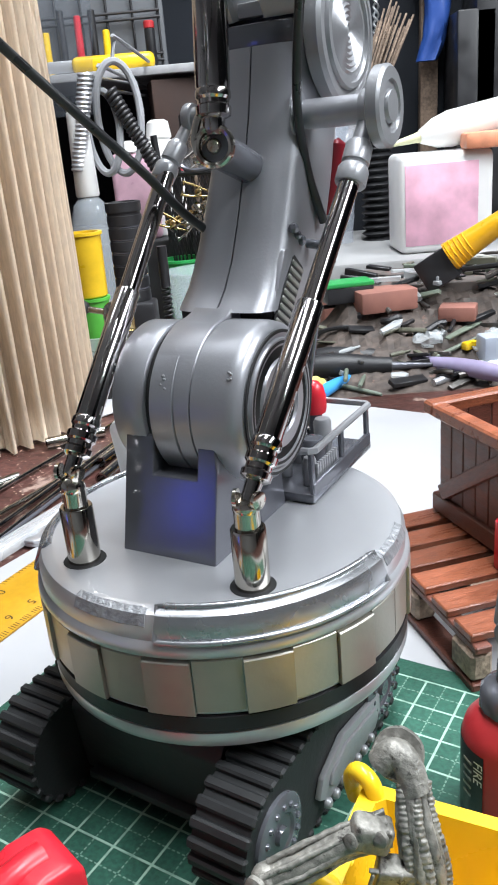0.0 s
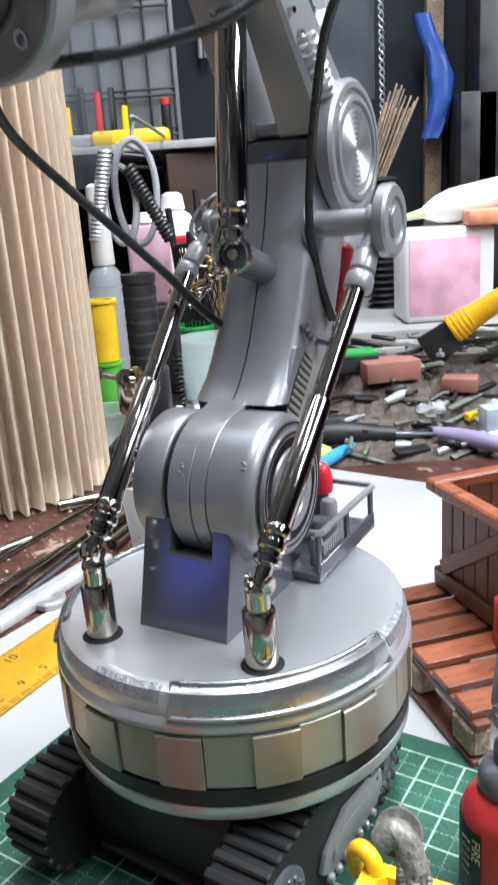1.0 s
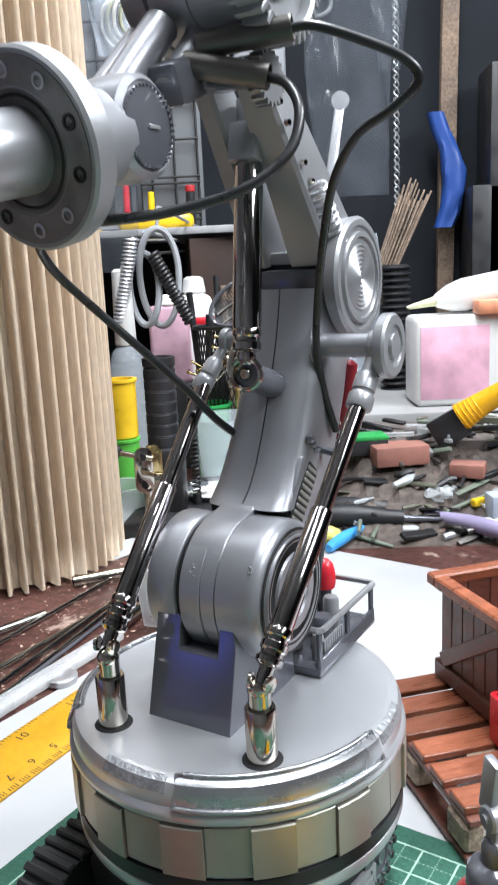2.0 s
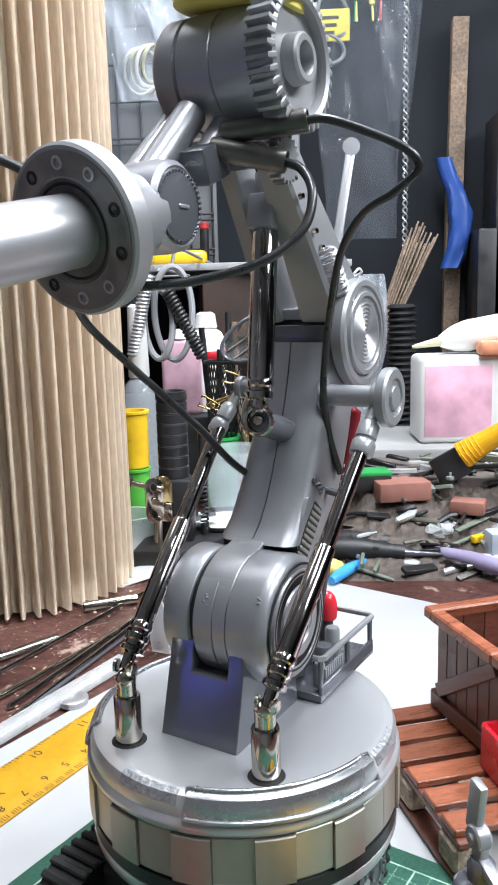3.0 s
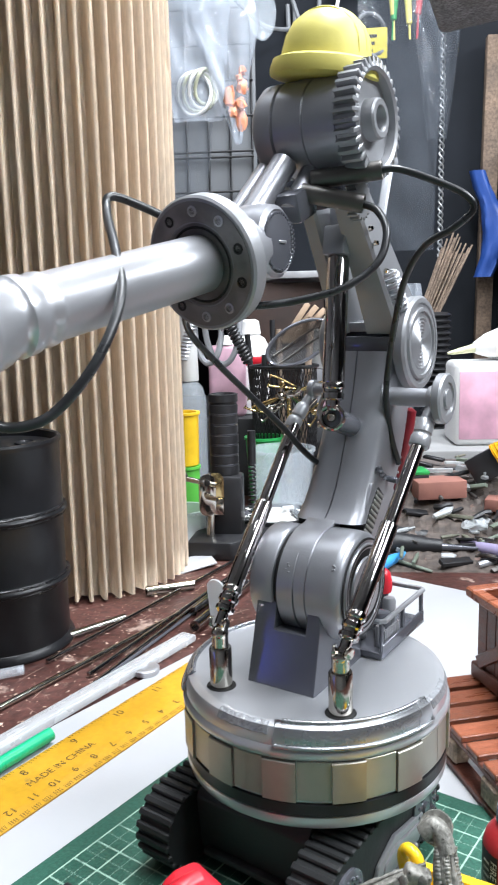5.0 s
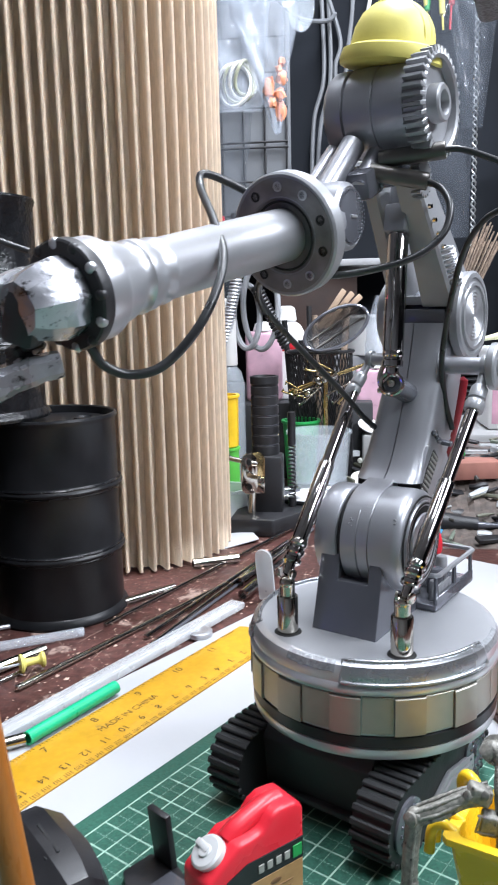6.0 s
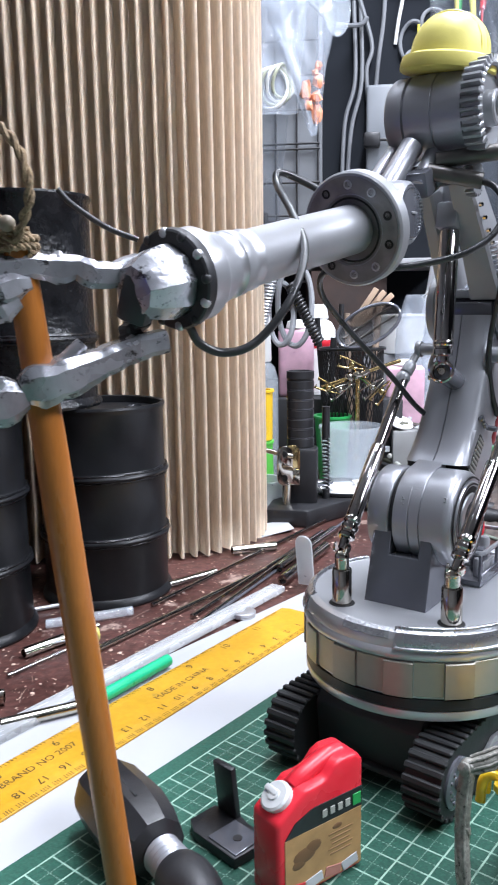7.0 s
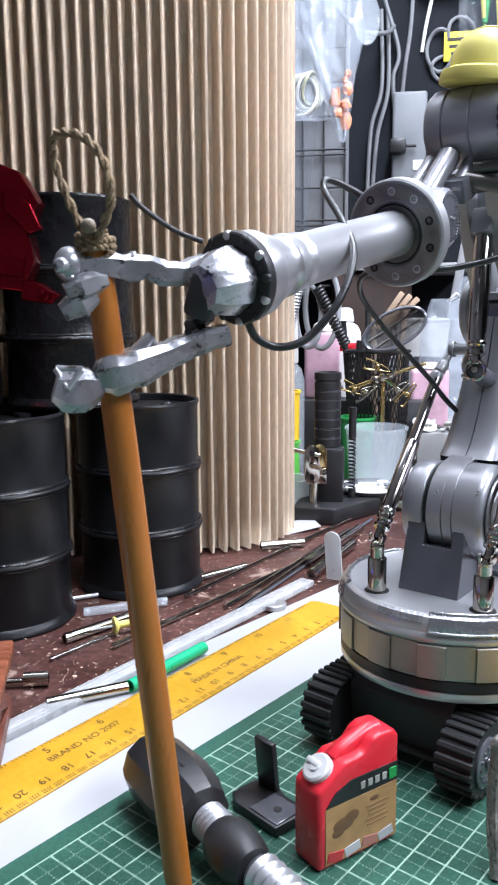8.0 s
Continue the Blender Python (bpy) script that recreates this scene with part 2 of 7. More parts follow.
def box(bm, size, at=(0, 0, 0), rot=(0, 0, 0), soft=0.0, m=None, steps=2):
    tmp = bmesh.new()
    bmesh.ops.create_cube(tmp, size=1, matrix=Matrix.Diagonal((*size, 1)))
    if soft:
        bmesh.ops.bevel(tmp, geom=tmp.edges[:], offset=soft, segments=steps, profile=0.5, affect="EDGES")
    merge(bm, tmp, (m if m is not None else Matrix()) @ pose(*at, *rot))


def prism(bm, outline, depth, m=Matrix(), soft=0.0, steps=2):
    """An outline in x and y, pushed out by depth along z, centred."""
    tmp = bmesh.new()
    low = [tmp.verts.new((x, y, -depth / 2)) for x, y in outline]
    high = [tmp.verts.new((x, y, depth / 2)) for x, y in outline]
    n = len(outline)
    tmp.faces.new(low[::-1])
    tmp.faces.new(high)
    for k in range(n):
        tmp.faces.new((low[k], low[(k + 1) % n], high[(k + 1) % n], high[k]))
    if soft:
        bmesh.ops.recalc_face_normals(tmp, faces=tmp.faces[:])
        bmesh.ops.bevel(tmp, geom=tmp.edges[:], offset=soft, segments=steps, profile=0.5, affect="EDGES")
    merge(bm, tmp, m)


def side(x):
    """For prisms drawn in (y, z), pushed out along x and centred at x."""
    return Matrix(((0, 0, 1, x), (1, 0, 0, 0), (0, 1, 0, 0), (0, 0, 0, 1)))


def smooth_line(points, n=8):
    pts = [Vector(p) for p in points]
    ends = [2 * pts[0] - pts[1], *pts, 2 * pts[-1] - pts[-2]]
    line = []
    for a, b, c, d in zip(ends, ends[1:], ends[2:], ends[3:]):
        for k in range(n):
            t = k / n
            line.append(0.5 * (2 * b + (c - a) * t + (2 * a - 5 * b + 4 * c - d) * t * t + (3 * b - a - 3 * c + d) * t ** 3))
    return [*line, pts[-1]]


def tube(bm, points, r, seg=10, n=8, curve=True, radii=None):
    """A round cord along a line."""
    pts = smooth_line(points, n) if curve else [Vector(p) for p in points]
    up, rings = Vector((0.31, 0.2, 0.93)), []
    for k, p in enumerate(pts):
        way = (pts[min(k + 1, len(pts) - 1)] - pts[max(k - 1, 0)]).normalized()
        u = (up - way * up.dot(way)).normalized()
        up, v = u, way.cross(u)
        rad = radii(k / (len(pts) - 1)) if radii else r
        rings.append([p + rad * (u * math.cos(2 * math.pi * j / seg) + v * math.sin(2 * math.pi * j / seg)) for j in range(seg)])
    shell(bm, rings)


def ball(bm, r, at=(0, 0, 0), scale=(1, 1, 1), seg=16, m=None):
    tmp = bmesh.new()
    bmesh.ops.create_uvsphere(tmp, u_segments=seg, v_segments=max(seg // 2, 4), radius=r)
    merge(bm, tmp, (m if m is not None else Matrix.Translation(at)) @ Matrix.Diagonal((*scale, 1)))


def spring(bm, a, b, r, wire, turns, seg=6, per=12):
    a, b = Vector(a), Vector(b)
    m = Matrix.Translation(a) @ turn(b - a)
    h = (b - a).length
    n = int(turns * per)
    tube(bm, [m @ Vector((r * math.cos(2 * math.pi * k / per), r * math.sin(2 * math.pi * k / per), h * k / n)) for k in range(n + 1)], wire, seg, curve=False)


def finish(bm, name, mat, sharp=38, scale=MM):
    bmesh.ops.recalc_face_normals(bm, faces=bm.faces[:])
    limit = radians(sharp)
    for v in bm.verts:
        v.co *= scale
    for f in bm.faces:
        f.smooth = True
    for e in bm.edges:
        if len(e.link_faces) == 2 and e.calc_face_angle(0) > limit:
            e.smooth = False
    mesh = bpy.data.meshes.new(name)
    bm.to_mesh(mesh)
    bm.free()
    mesh.materials.append(mat)
    return mesh


def part(name, bm, mat, parent, label="", m=None, sharp=38):
    """Links a bmesh as one mesh under a thing or a part."""
    ob = new(name, finish(bm, name, mat, sharp))
    ob.parent = parent
    if m is not None:
        ob.matrix_basis = m
    return tagged(ob, label=label)


def base(name, m, label, category, group="", kind=""):
    """The empty at a thing's foot that carries its parts."""
    ob = new(name)
    ob.empty_display_size = 0.01
    ob.matrix_basis = m
    return tagged(ob, label, category, group, kind)


def single(name, bm, mat, m, label, category, group="", kind="", sharp=38):
    """A thing of one mesh."""
    ob = new(name, finish(bm, name, mat, sharp))
    ob.matrix_basis = m
    return tagged(ob, label, category, group, kind)


def lettering(name, text, size, mat, parent, m, label=""):
    """Printed characters, in millimetres."""
    curve = bpy.data.curves.new(name, "FONT")
    curve.body, curve.size, curve.align_x, curve.align_y = text, size * MM, "CENTER", "CENTER"
    tmp = new(name, curve)
    mesh = bpy.data.meshes.new_from_object(tmp.evaluated_get(bpy.context.evaluated_depsgraph_get()))
    bpy.data.objects.remove(tmp)
    bpy.data.curves.remove(curve)
    mesh.materials.clear()
    mesh.materials.append(mat)
    ob = new(name, mesh)
    ob.parent = parent
    ob.matrix_basis = m
    return tagged(ob, label=label)

# ---- the setting: bench, board, mat, walls, ceiling ----
def slab(name, size, at, mat, label, category, kind="structure", soft=0.0, rz=0):
    bm = bmesh.new()
    box(bm, size, soft=soft)
    return single(name, bm, mat, pose(*(MM * v for v in at), 0, 0, rz), label, category, kind=kind)


slab("floor", (4200, 3600, 60), (100, 100, -790), material("grey_concrete", (0.2, 0.2, 0.2), 0.8, 0, 0.2, 4, 0.3, 40), "grey concrete workshop floor below the bench", "floor")
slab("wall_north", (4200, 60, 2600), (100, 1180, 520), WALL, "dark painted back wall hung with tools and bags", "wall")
slab("wall_south", (4200, 60, 2600), (100, -1730, 520), FILL_WALL, "unseen pale wall behind the bench, added to bounce fill light", "wall")
slab("wall_west", (60, 2850, 2600), (-1970, -275, 520), FILL_WALL, "unseen pale side wall, added to bounce fill light", "wall")
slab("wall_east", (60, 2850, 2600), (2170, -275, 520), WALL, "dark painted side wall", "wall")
slab("ceiling", (4200, 3600, 60), (100, 100, 1300), CEIL, "plain grey ceiling over the bench", "ceiling")

bench = base("workbench", pose(0.1, 0.45, 0), "dark red-brown workbench with a scratched worn top", "workbench")
bm = bmesh.new()
box(bm, (2200, 1340, 32), (0, 0, -16), soft=2)
part("top", bm, TABLE, bench)
for x in (-1050, 1050):
    for y in (-620, 620):
        bm = bmesh.new()
        box(bm, (70, 70, 728), (x, y, -396), soft=2)
        part("leg", bm, TABLE, bench)

bm = bmesh.new()
box(bm, (420, 600, 1.0), (210, -300, 0.5), soft=0.3)
single("white_board_sheet", bm, PAPER, pose(0.1017, 0.6387, 0, 0, 0, -33), "smooth white sheet of board lying on the bench", "sheet")

# the cutting mat's origin is the far corner of its printed grid
bm = bmesh.new()
box(bm, (300, 450, 1.0), (143, -218, 0.5), soft=0.4)
ob = single("cutting_mat", bm, MAT_GREEN, pose(0.0468, 0.4288, 0.001, 0, 0, -30.4), "green cutting mat with a pale printed centimetre grid", "cutting mat")
ob.scale = (1.012, 0.98, 1)

# ---- the robot arm on its tracked base ----
robot = base("toy_robot_arm", pose(0.0774, 0.3701, 0.002, 0, 0, -28.0), "silver-grey scratch-built toy robot arm on a tracked base, holding a stick", "robot arm")

# tracked base
bm = bmesh.new()
prism(bm, [(-31, 4), (30, 4), (33, 10), (33, 27), (-29, 27), (-33, 22)], 40, side(-2.5), soft=0.8)
box(bm, (34, 3, 2), (-2.5, -32.2, 5), soft=0.5)
lathe(bm, [(33, 26), (34, 27), (34, 29)], seg=48)
chassis = part("chassis", bm, HULL, robot, "charcoal plastic hull between the tracks", m=pose(0, 0, 0, 0, 0, -3.2))


def stadium(front, back, z, r, s):
    """A point and its outward way, s along the belt's loop."""
    flat, arc = back - front, math.pi * r
    s %= 2 * (flat + arc)
    if s < flat:
        return (front + s, z + r), (0, 1)
    s -= flat
    if s < arc:
        a = math.pi / 2 - s / r
        return (back + r * math.cos(a), z + r * math.sin(a)), (math.cos(a), math.sin(a))
    s -= arc
    if s < flat:
        return (back - s, z - r), (0, -1)
    a = -math.pi / 2 - (s - flat) / r
    return (front + r * math.cos(a), z + r * math.sin(a)), (math.cos(a), math.sin(a))


def track(x, outer):
    r, front, back, z = 11.2, -34.5, 14, 12.4
    loop = 2 * (back - front) + 2 * math.pi * r
    bm = bmesh.new()
    n = 46
    belt = [stadium(front, back, z, r, loop * k / 92)[0] for k in range(92)]
    prism(bm, belt, 12.0, side(x))
    belt_ob = part("track", bm, RUBBER, chassis, "ribbed black rubber track", sharp=30)
    tread = bmesh.new()
    box(tread, (1.7, 2.2, 13.0), soft=0.45, steps=1)
    tread = finish(tread, "tread", RUBBER, 30)
    for k in range(n):
        (y, h), (ny, nz) = stadium(front, back, z, r, loop * k / n)
        ob = new("tread", tread)
        ob.parent = chassis
        m = side(x) @ Matrix.Translation((y + ny * 0.35, h + nz * 0.35, 0)) @ pose(0, 0, 0, 0, 0, math.degrees(math.atan2(nz, ny)))
        m.translation *= MM
        ob.matrix_basis = m
    for y in (front, back):
        bm = bmesh.new()
        lathe(bm, [(8.2, 0), (8.2, 0.8), (7.4, 1.2), (4.5, 1.2), (4.0, 0.7), (2.0, 0.7), (1.8, 1.6), (0.02, 1.6)], (x + outer * 6.0, y, z), (outer, 0, 0), 32)
        for k in range(14):
            a = 2 * math.pi * k / 14
            ball(bm, 0.7, (x + outer * 7.2, y + 6 * math.cos(a), z + 6 * math.sin(a)), seg=8)
        part("wheel", bm, GREY_DARK, chassis, "grey riveted drive wheel")
    bm = bmesh.new()
    prism(bm, [(-20, 8), (-16, 5.2), (8, 5.2), (11, 8), (11, 13), (-8, 16), (-18, 12)], 1.5, side(x + outer * 6.8), soft=0.4)
    prism(bm, [(-16, 9), (-14, 7.4), (5, 7.4), (8, 9), (8, 11.4), (-8, 13.6), (-15, 11)], 0.9, side(x + outer * 7.7), soft=0.3)
    # left frame gets the darker grey for the shade on that side
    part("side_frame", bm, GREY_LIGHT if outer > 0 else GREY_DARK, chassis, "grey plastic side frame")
    for k in range(7):
        bm = bmesh.new()
        lathe(bm, [(0.02, 1.3), (0.8, 1.2), (1.2, 0.7), (1.2, 0)][::-1], (x + outer * 7.3, -17 + 3.6 * k, 4.6 if k % 2 else 5.2), (outer, 0, 0), 10)
        part("bolt", bm, GREY_LIGHT, chassis)


track(24.6, 1)
track(-28.6, -1)

# turret drum
bm = bmesh.new()
lathe(bm, [(38.6, 28.8), (40.0, 29.2), (40.5, 30.6), (40.2, 32.2), (39.4, 32.6), (39.4, 36.4), (39.9, 36.6), (39.9, 49.2),
           (40.9, 49.4), (41.3, 50.2), (41.1, 51.6), (40.3, 52.4), (40.3, 55.4), (39.4, 57.4), (37.6, 58.2), (36.6, 58.0), (0.02, 58.0)], seg=120)
drum = part("drum", bm, STEEL, robot, "wide silver drum with a stepped rim")
bm = bmesh.new()
lathe(bm, [(39.6, 32.7), (40.5, 32.9), (40.5, 36.2), (39.6, 36.4)], seg=96)
part("band", bm, BLACK, drum, "black rubber band round the drum")


def arc_plate(r0, r1, z0, z1, a0, a1, seg=6, soft=0.25):
    bm = bmesh.new()
    rings = []
    for k in range(seg + 1):
        a = a0 + (a1 - a0) * k / seg
        c, s = math.cos(a), math.sin(a)
        rings.append([Vector((r * c, r * s, z)) for r, z in ((r0, z0), (r1 - soft, z0), (r1, z0 + soft), (r1, z1 - soft), (r1 - soft, z1), (r0, z1))])
    shell(bm, rings)
    return bm


COUNT = 27
step = 2 * math.pi / COUNT
proud = finish(arc_plate(39.5, 41.3, 36.9, 48.6, -0.485 * step, 0.485 * step), "panel", PANEL)
flush = finish(arc_plate(39.5, 40.6, 37.4, 48.9, -0.485 * step, 0.485 * step), "panel", PANEL)
for k in range(COUNT):
    ob = new("panel", proud if k % 2 else flush)
    ob.parent = drum
    ob.matrix_basis = pose(0, 0, 0, 0, 0, math.degrees(step * (k + 0.35)))


def rim_plate(a0, a1):
    """A raised shield on the rim with a rounded bead round it."""
    bm = bmesh.new()
    a0, a1 = radians(a0), radians(a1)
    rings = []
    n = 26
    for k in range(n + 1):
        a = a0 + (a1 - a0) * k / n
        c, s = math.cos(a), math.sin(a)
        rings.append([Vector((r * c, r * s, z)) for r, z in ((39.6, 52.5), (40.9, 52.7), (41.0, 55.0), (39.9, 57.6), (38.2, 58.5), (37.2, 58.4), (36.9, 57.4))])
    shell(bm, rings)
    edge = []
    for k in range(n + 1):
        a = a0 + (a1 - a0) * k / n
        edge.append((41.2 * math.cos(a), 41.2 * math.sin(a), 52.9))
    for k in range(n, -1, -1):
        a = a0 + (a1 - a0) * k / n
        edge.append((37.9 * math.cos(a), 37.9 * math.sin(a), 58.6))
    edge.append(edge[0])
    tube(bm, edge, 0.62, 10, curve=False)
    part("rim_plate", bm, RIM, drum, "raised plate with a beaded edge")


for span in ((-77, -8), (-213, -139)):
    rim_plate(*span)

# chipped silver on the rim between the plates
PITTED = material("pitted_silver_paint", (0.36, 0.37, 0.39), 0.42, 0.65, 0.12, 160, 0.7, 800, 0.08, tint=(0.17, 0.17, 0.18), tint_at=0.60, fine=0.2)


def rim_patch(a0, a1):
    bm = bmesh.new()
    rings = []
    for k in range(13):
        a = radians(a0 + (a1 - a0) * k / 12)
        wob = 0.5 * noise.noise(Vector((k * 0.7, a0, 2)))
        rings.append([Vector((r * math.cos(a), r * math.sin(a), z)) for r, z in ((40.1, 55.0 + wob), (40.42, 55.5 + wob), (39.55, 57.5), (38.2 - wob, 58.2), (37.9, 57.6))])
    shell(bm, rings)
    part("worn_patch", bm, PITTED, drum, "chipped and pitted patch on the rim")


rim_patch(-104, -80)
rim_patch(-6, 14)

# bracket that carries the shoulder
bm = bmesh.new()
outline = [(-11.6, 57.6), (10.8, 57.6), (10.6, 76), (9.8, 80.5), (8.2, 82), (6.0, 82), (6.0, 74.2), (-4.4, 74.2), (-4.4, 82), (-11.2, 82)]
prism(bm, outline, 38, Matrix(((1, 0, 0, 0), (0, 0, -1, 0), (0, 1, 0, 0), (0, 0, 0, 1))), soft=0.3)
for v in bm.verts:
    v.co.y += (-1.5 + 0.24 * (v.co.z - 57.6)) if v.co.y < 0 else (-8.0 - 0.1 * (v.co.z - 57.6))
part("bracket", bm, GREY_DARK, robot, "dark grey upright bracket with a notch", sharp=12)

# shoulder: three turned rings on one axle
AXLE = (0.6, 85.6)


def ring_x(x0, x1, r, soft=0.7, seg=72):
    bm = bmesh.new()
    w = x1 - x0
    lathe(bm, [(r - soft - 0.4, 0), (r - soft * 0.3, 0.2), (r, soft), (r, w - soft), (r - soft * 0.3, w - 0.2), (r - soft - 0.4, w)], (x0, *AXLE), (1, 0, 0), seg)
    return bm


part("shoulder_ring", ring_x(-13.7, -5.9, 15.9, 0.35), GREY, robot)
part("shoulder_ring", ring_x(-4.1, 1.6, 16.6, 0.3), GREY, robot)
part("shoulder_ring", ring_x(1.66, 5.46, 16.55, 0.2), GREY, robot)
bm = bmesh.new()
lathe(bm, [(16.2, 0), (16.5, 0.15), (16.5, 7.6), (16.2, 9.2), (15.4, 10.3), (14.2, 10.9)], (5.5, *AXLE), (1, 0, 0), 72)
lathe(bm, [(14.6, 0), (14.2, 0.5), (13.2, 0.2), (13.0, 0.9), (11.6, 0.9), (11.4, 0.2), (9.4, 0.3), (9.0, 1.2), (6.5, 1.2), (6.2, 0.5), (0.02, 0.5)], (16.3, *AXLE), (1, 0, 0), 64)
cap_ring = part("shoulder_ring", bm, GREY, robot, "grey shoulder ring with a stepped cap")
# grooves drawn as near-black rings, their shade put into the colour
for r, x in ((14.4, 16.5), (12.3, 16.9), (10.4, 16.5)):
    bm = bmesh.new()
    lathe(bm, [(r - 0.35, 0), (r - 0.3, 0.35), (r + 0.3, 0.35), (r + 0.35, 0)], (x, *AXLE), (1, 0, 0), 64)
    part("groove", bm, DARK, cap_ring, "thin near-black ring that stands in for a groove's shade in the cap")
bm = bmesh.new()
rod(bm, (-13, *AXLE), (15, *AXLE), 9.0, seg=48)
# wide near-black disc fills the ring gap in place of its shade
rod(bm, (-6.4, *AXLE), (-3.4, *AXLE), 14.9, seg=64)
part("axle", bm, DARK, robot, "dark axle with a filler disc that stands in for shade between the rings")

flecks = random.Random(3)
for w, x in ((64, -0.6), (58, 13.2)):
    bm = bmesh.new()
    for _ in range(5):
        q = radians(w + flecks.uniform(-5, 5))
        ball(bm, flecks.uniform(0.2, 0.42), (x + flecks.uniform(-0.9, 0.9), 0.6 - 16.6 * math.sin(q), 85.6 + 16.6 * math.cos(q)), (1, 0.8, 0.8), seg=6)
    part("paint_fleck", bm, GREY_LIGHT, robot)

# lower boom: two moulded halves with an open seam
SPINE = [  # z of the front face, its y, half width, depth
    (103.0, 3.1, 11.1, 20), (103.6, 3.8, 11.1, 20), (104.8, 5.2, 11.1, 21), (107, 7.6, 11.0, 21), (112, 11.3, 10.9, 21.5), (119, 14.9, 10.5, 22), (126, 18.0, 10.1, 22),
    (133, 21.0, 9.7, 22), (140, 23.5, 9.2, 21.5), (147, 25.5, 8.7, 20.5), (153.5, 27.0, 8.3, 19)]


def boom_half(x0, x1):
    bm = bmesh.new()
    rings = []
    for z, y, half, depth in SPINE:
        a, b = (x0, x1) if x1 > x0 else (x0, 1.9 - (1.9 - x1) * half / 11.2)
        w = b - a
        ring = [(a, y), (a + 0.35 * w, y + 0.05), (a + 0.62 * w, y + 0.3), (a + 0.82 * w, y + 1.1), (a + 0.94 * w, y + 2.5), (b, y + 4.6),
                (b, y + depth - 3), (a + 0.94 * w, y + depth - 0.8), (a + 0.8 * w, y + depth), (a, y + depth)]
        lean = 0.1
        rings.append([Vector((px, py, z - lean * (py - y) * 0.5)) for px, py in ring])
    shell(bm, rings)
    return bm


boom = part("boom", boom_half(2.1, 13.7), GREY, robot, "curved grey boom moulded in two halves", sharp=50)
part("boom_half", boom_half(1.7, -9.5), GREY, boom, sharp=50)
bm = bmesh.new()
arc = [(0.6 - (17.0 - 0.012 * max(w - 10, 0)) * math.sin(radians(w)), 85.6 + (17.0 - 0.012 * max(w - 10, 0)) * math.cos(radians(w))) for w in range(112, 8, -4)]
prism(bm, arc + [(-0.4, 102.5), (1.0, 102.7), (2.4, 103.0), (3.9, 103.7), (6.0, 104.2), (18, 104.6), (18, 100), (14, 90)], 9.5, side(0.75), soft=0.4)
part("neck", bm, GREY, boom, "broad neck that joins the boom to the shoulder", sharp=50)
# added near-black block, so the gap below the boom looks shaded
bm = bmesh.new()
box(bm, (22, 4.0, 6), (1.9, 8.8, 100.4), soft=0.3)
part("gap_shade_block", bm, DARK, boom, "near-black block that stands in for shade under the boom")
bm = bmesh.new()
prism(bm, [(7.6, 103.6), (8.4, 99.4), (12, 95), (26, 95), (32, 106), (28, 114), (14, 114)], 21.6, side(2.5), soft=0.5)
heel = part("heel", bm, GREY, boom, "solid heel of the boom behind the shoulder")
OLIVE = material("olive_grey_plastic", (0.24, 0.245, 0.225), 0.4, 0.2, 0.1, 80)
# the slots' shade is the plate's near-black colour; nothing is cut in
bm = bmesh.new()
prism(bm, [(-2.4, -8.2), (2.4, -8.2), (3.0, -7.4), (3.0, 7.4), (2.4, 8.2), (-2.4, 8.2), (-3.0, 7.4), (-3.0, -7.4)], 0.5, side(13.55) @ Matrix.Translation((13.6, 104.7, 0)) @ pose(0, 0, 0, 0, 0, -42), soft=0.15)
part("vent_plate", bm, DARK, heel, "flat near-black plate that stands in for shade between the vent ribs")
for k in range(9):
    bm = bmesh.new()
    t = (k - 4) * 1.72
    box(bm, (0.6, 5.6, 1.1), (13.78, 13.6 + t * 0.67, 104.7 + t * 0.74), (-34, 0, 0), soft=0.25, steps=1)
    part("vent_rib", bm, OLIVE, heel)
bm = bmesh.new()
rod(bm, (13, 23.8, 113.9), (17.4, 23.4, 113.4), 1.0, seg=10)
ball(bm, 1.2, (13.9, 17.2, 117.8), seg=8)
ball(bm, 1.0, (13.9, 18.8, 116.2), seg=8)
ball(bm, 1.2, (13.9, 20.6, 114.9), seg=8)
part("screw", bm, GREY_DARK, boom)

# cross shaft with its eyes and the big knob
SHAFT = (27.6, 139.4)
bm = bmesh.new()
rod(bm, (11, *SHAFT), (27.5, *SHAFT), 2.9, seg=24, soft=0.3)
lathe(bm, [(5.4, 0), (5.4, 0.5), (4.2, 1.2), (2.9, 1.4)], (11.9, *SHAFT), (1, 0, 0), 24)
shaft = part("cross_shaft", bm, GREY, robot)
bm = bmesh.new()
lathe(bm, [(6.9, 0), (7.7, 0.5), (7.8, 2.6), (7.2, 3.2), (5.0, 3.3), (4.8, 2.7), (3.2, 2.7), (3.0, 3.5), (1.1, 3.6), (0.02, 3.6)], (28.6, *SHAFT), (1, 0, 0), 48)
part("knob", bm, GREY_LIGHT, shaft, "round grey knob with stepped face")
bm = bmesh.new()
rod(bm, (-12.5, 25.0, 141), (-5, 25.0, 141), 2.2, seg=20, soft=0.3)
part("stub_shaft", bm, GREY_LIGHT, robot)


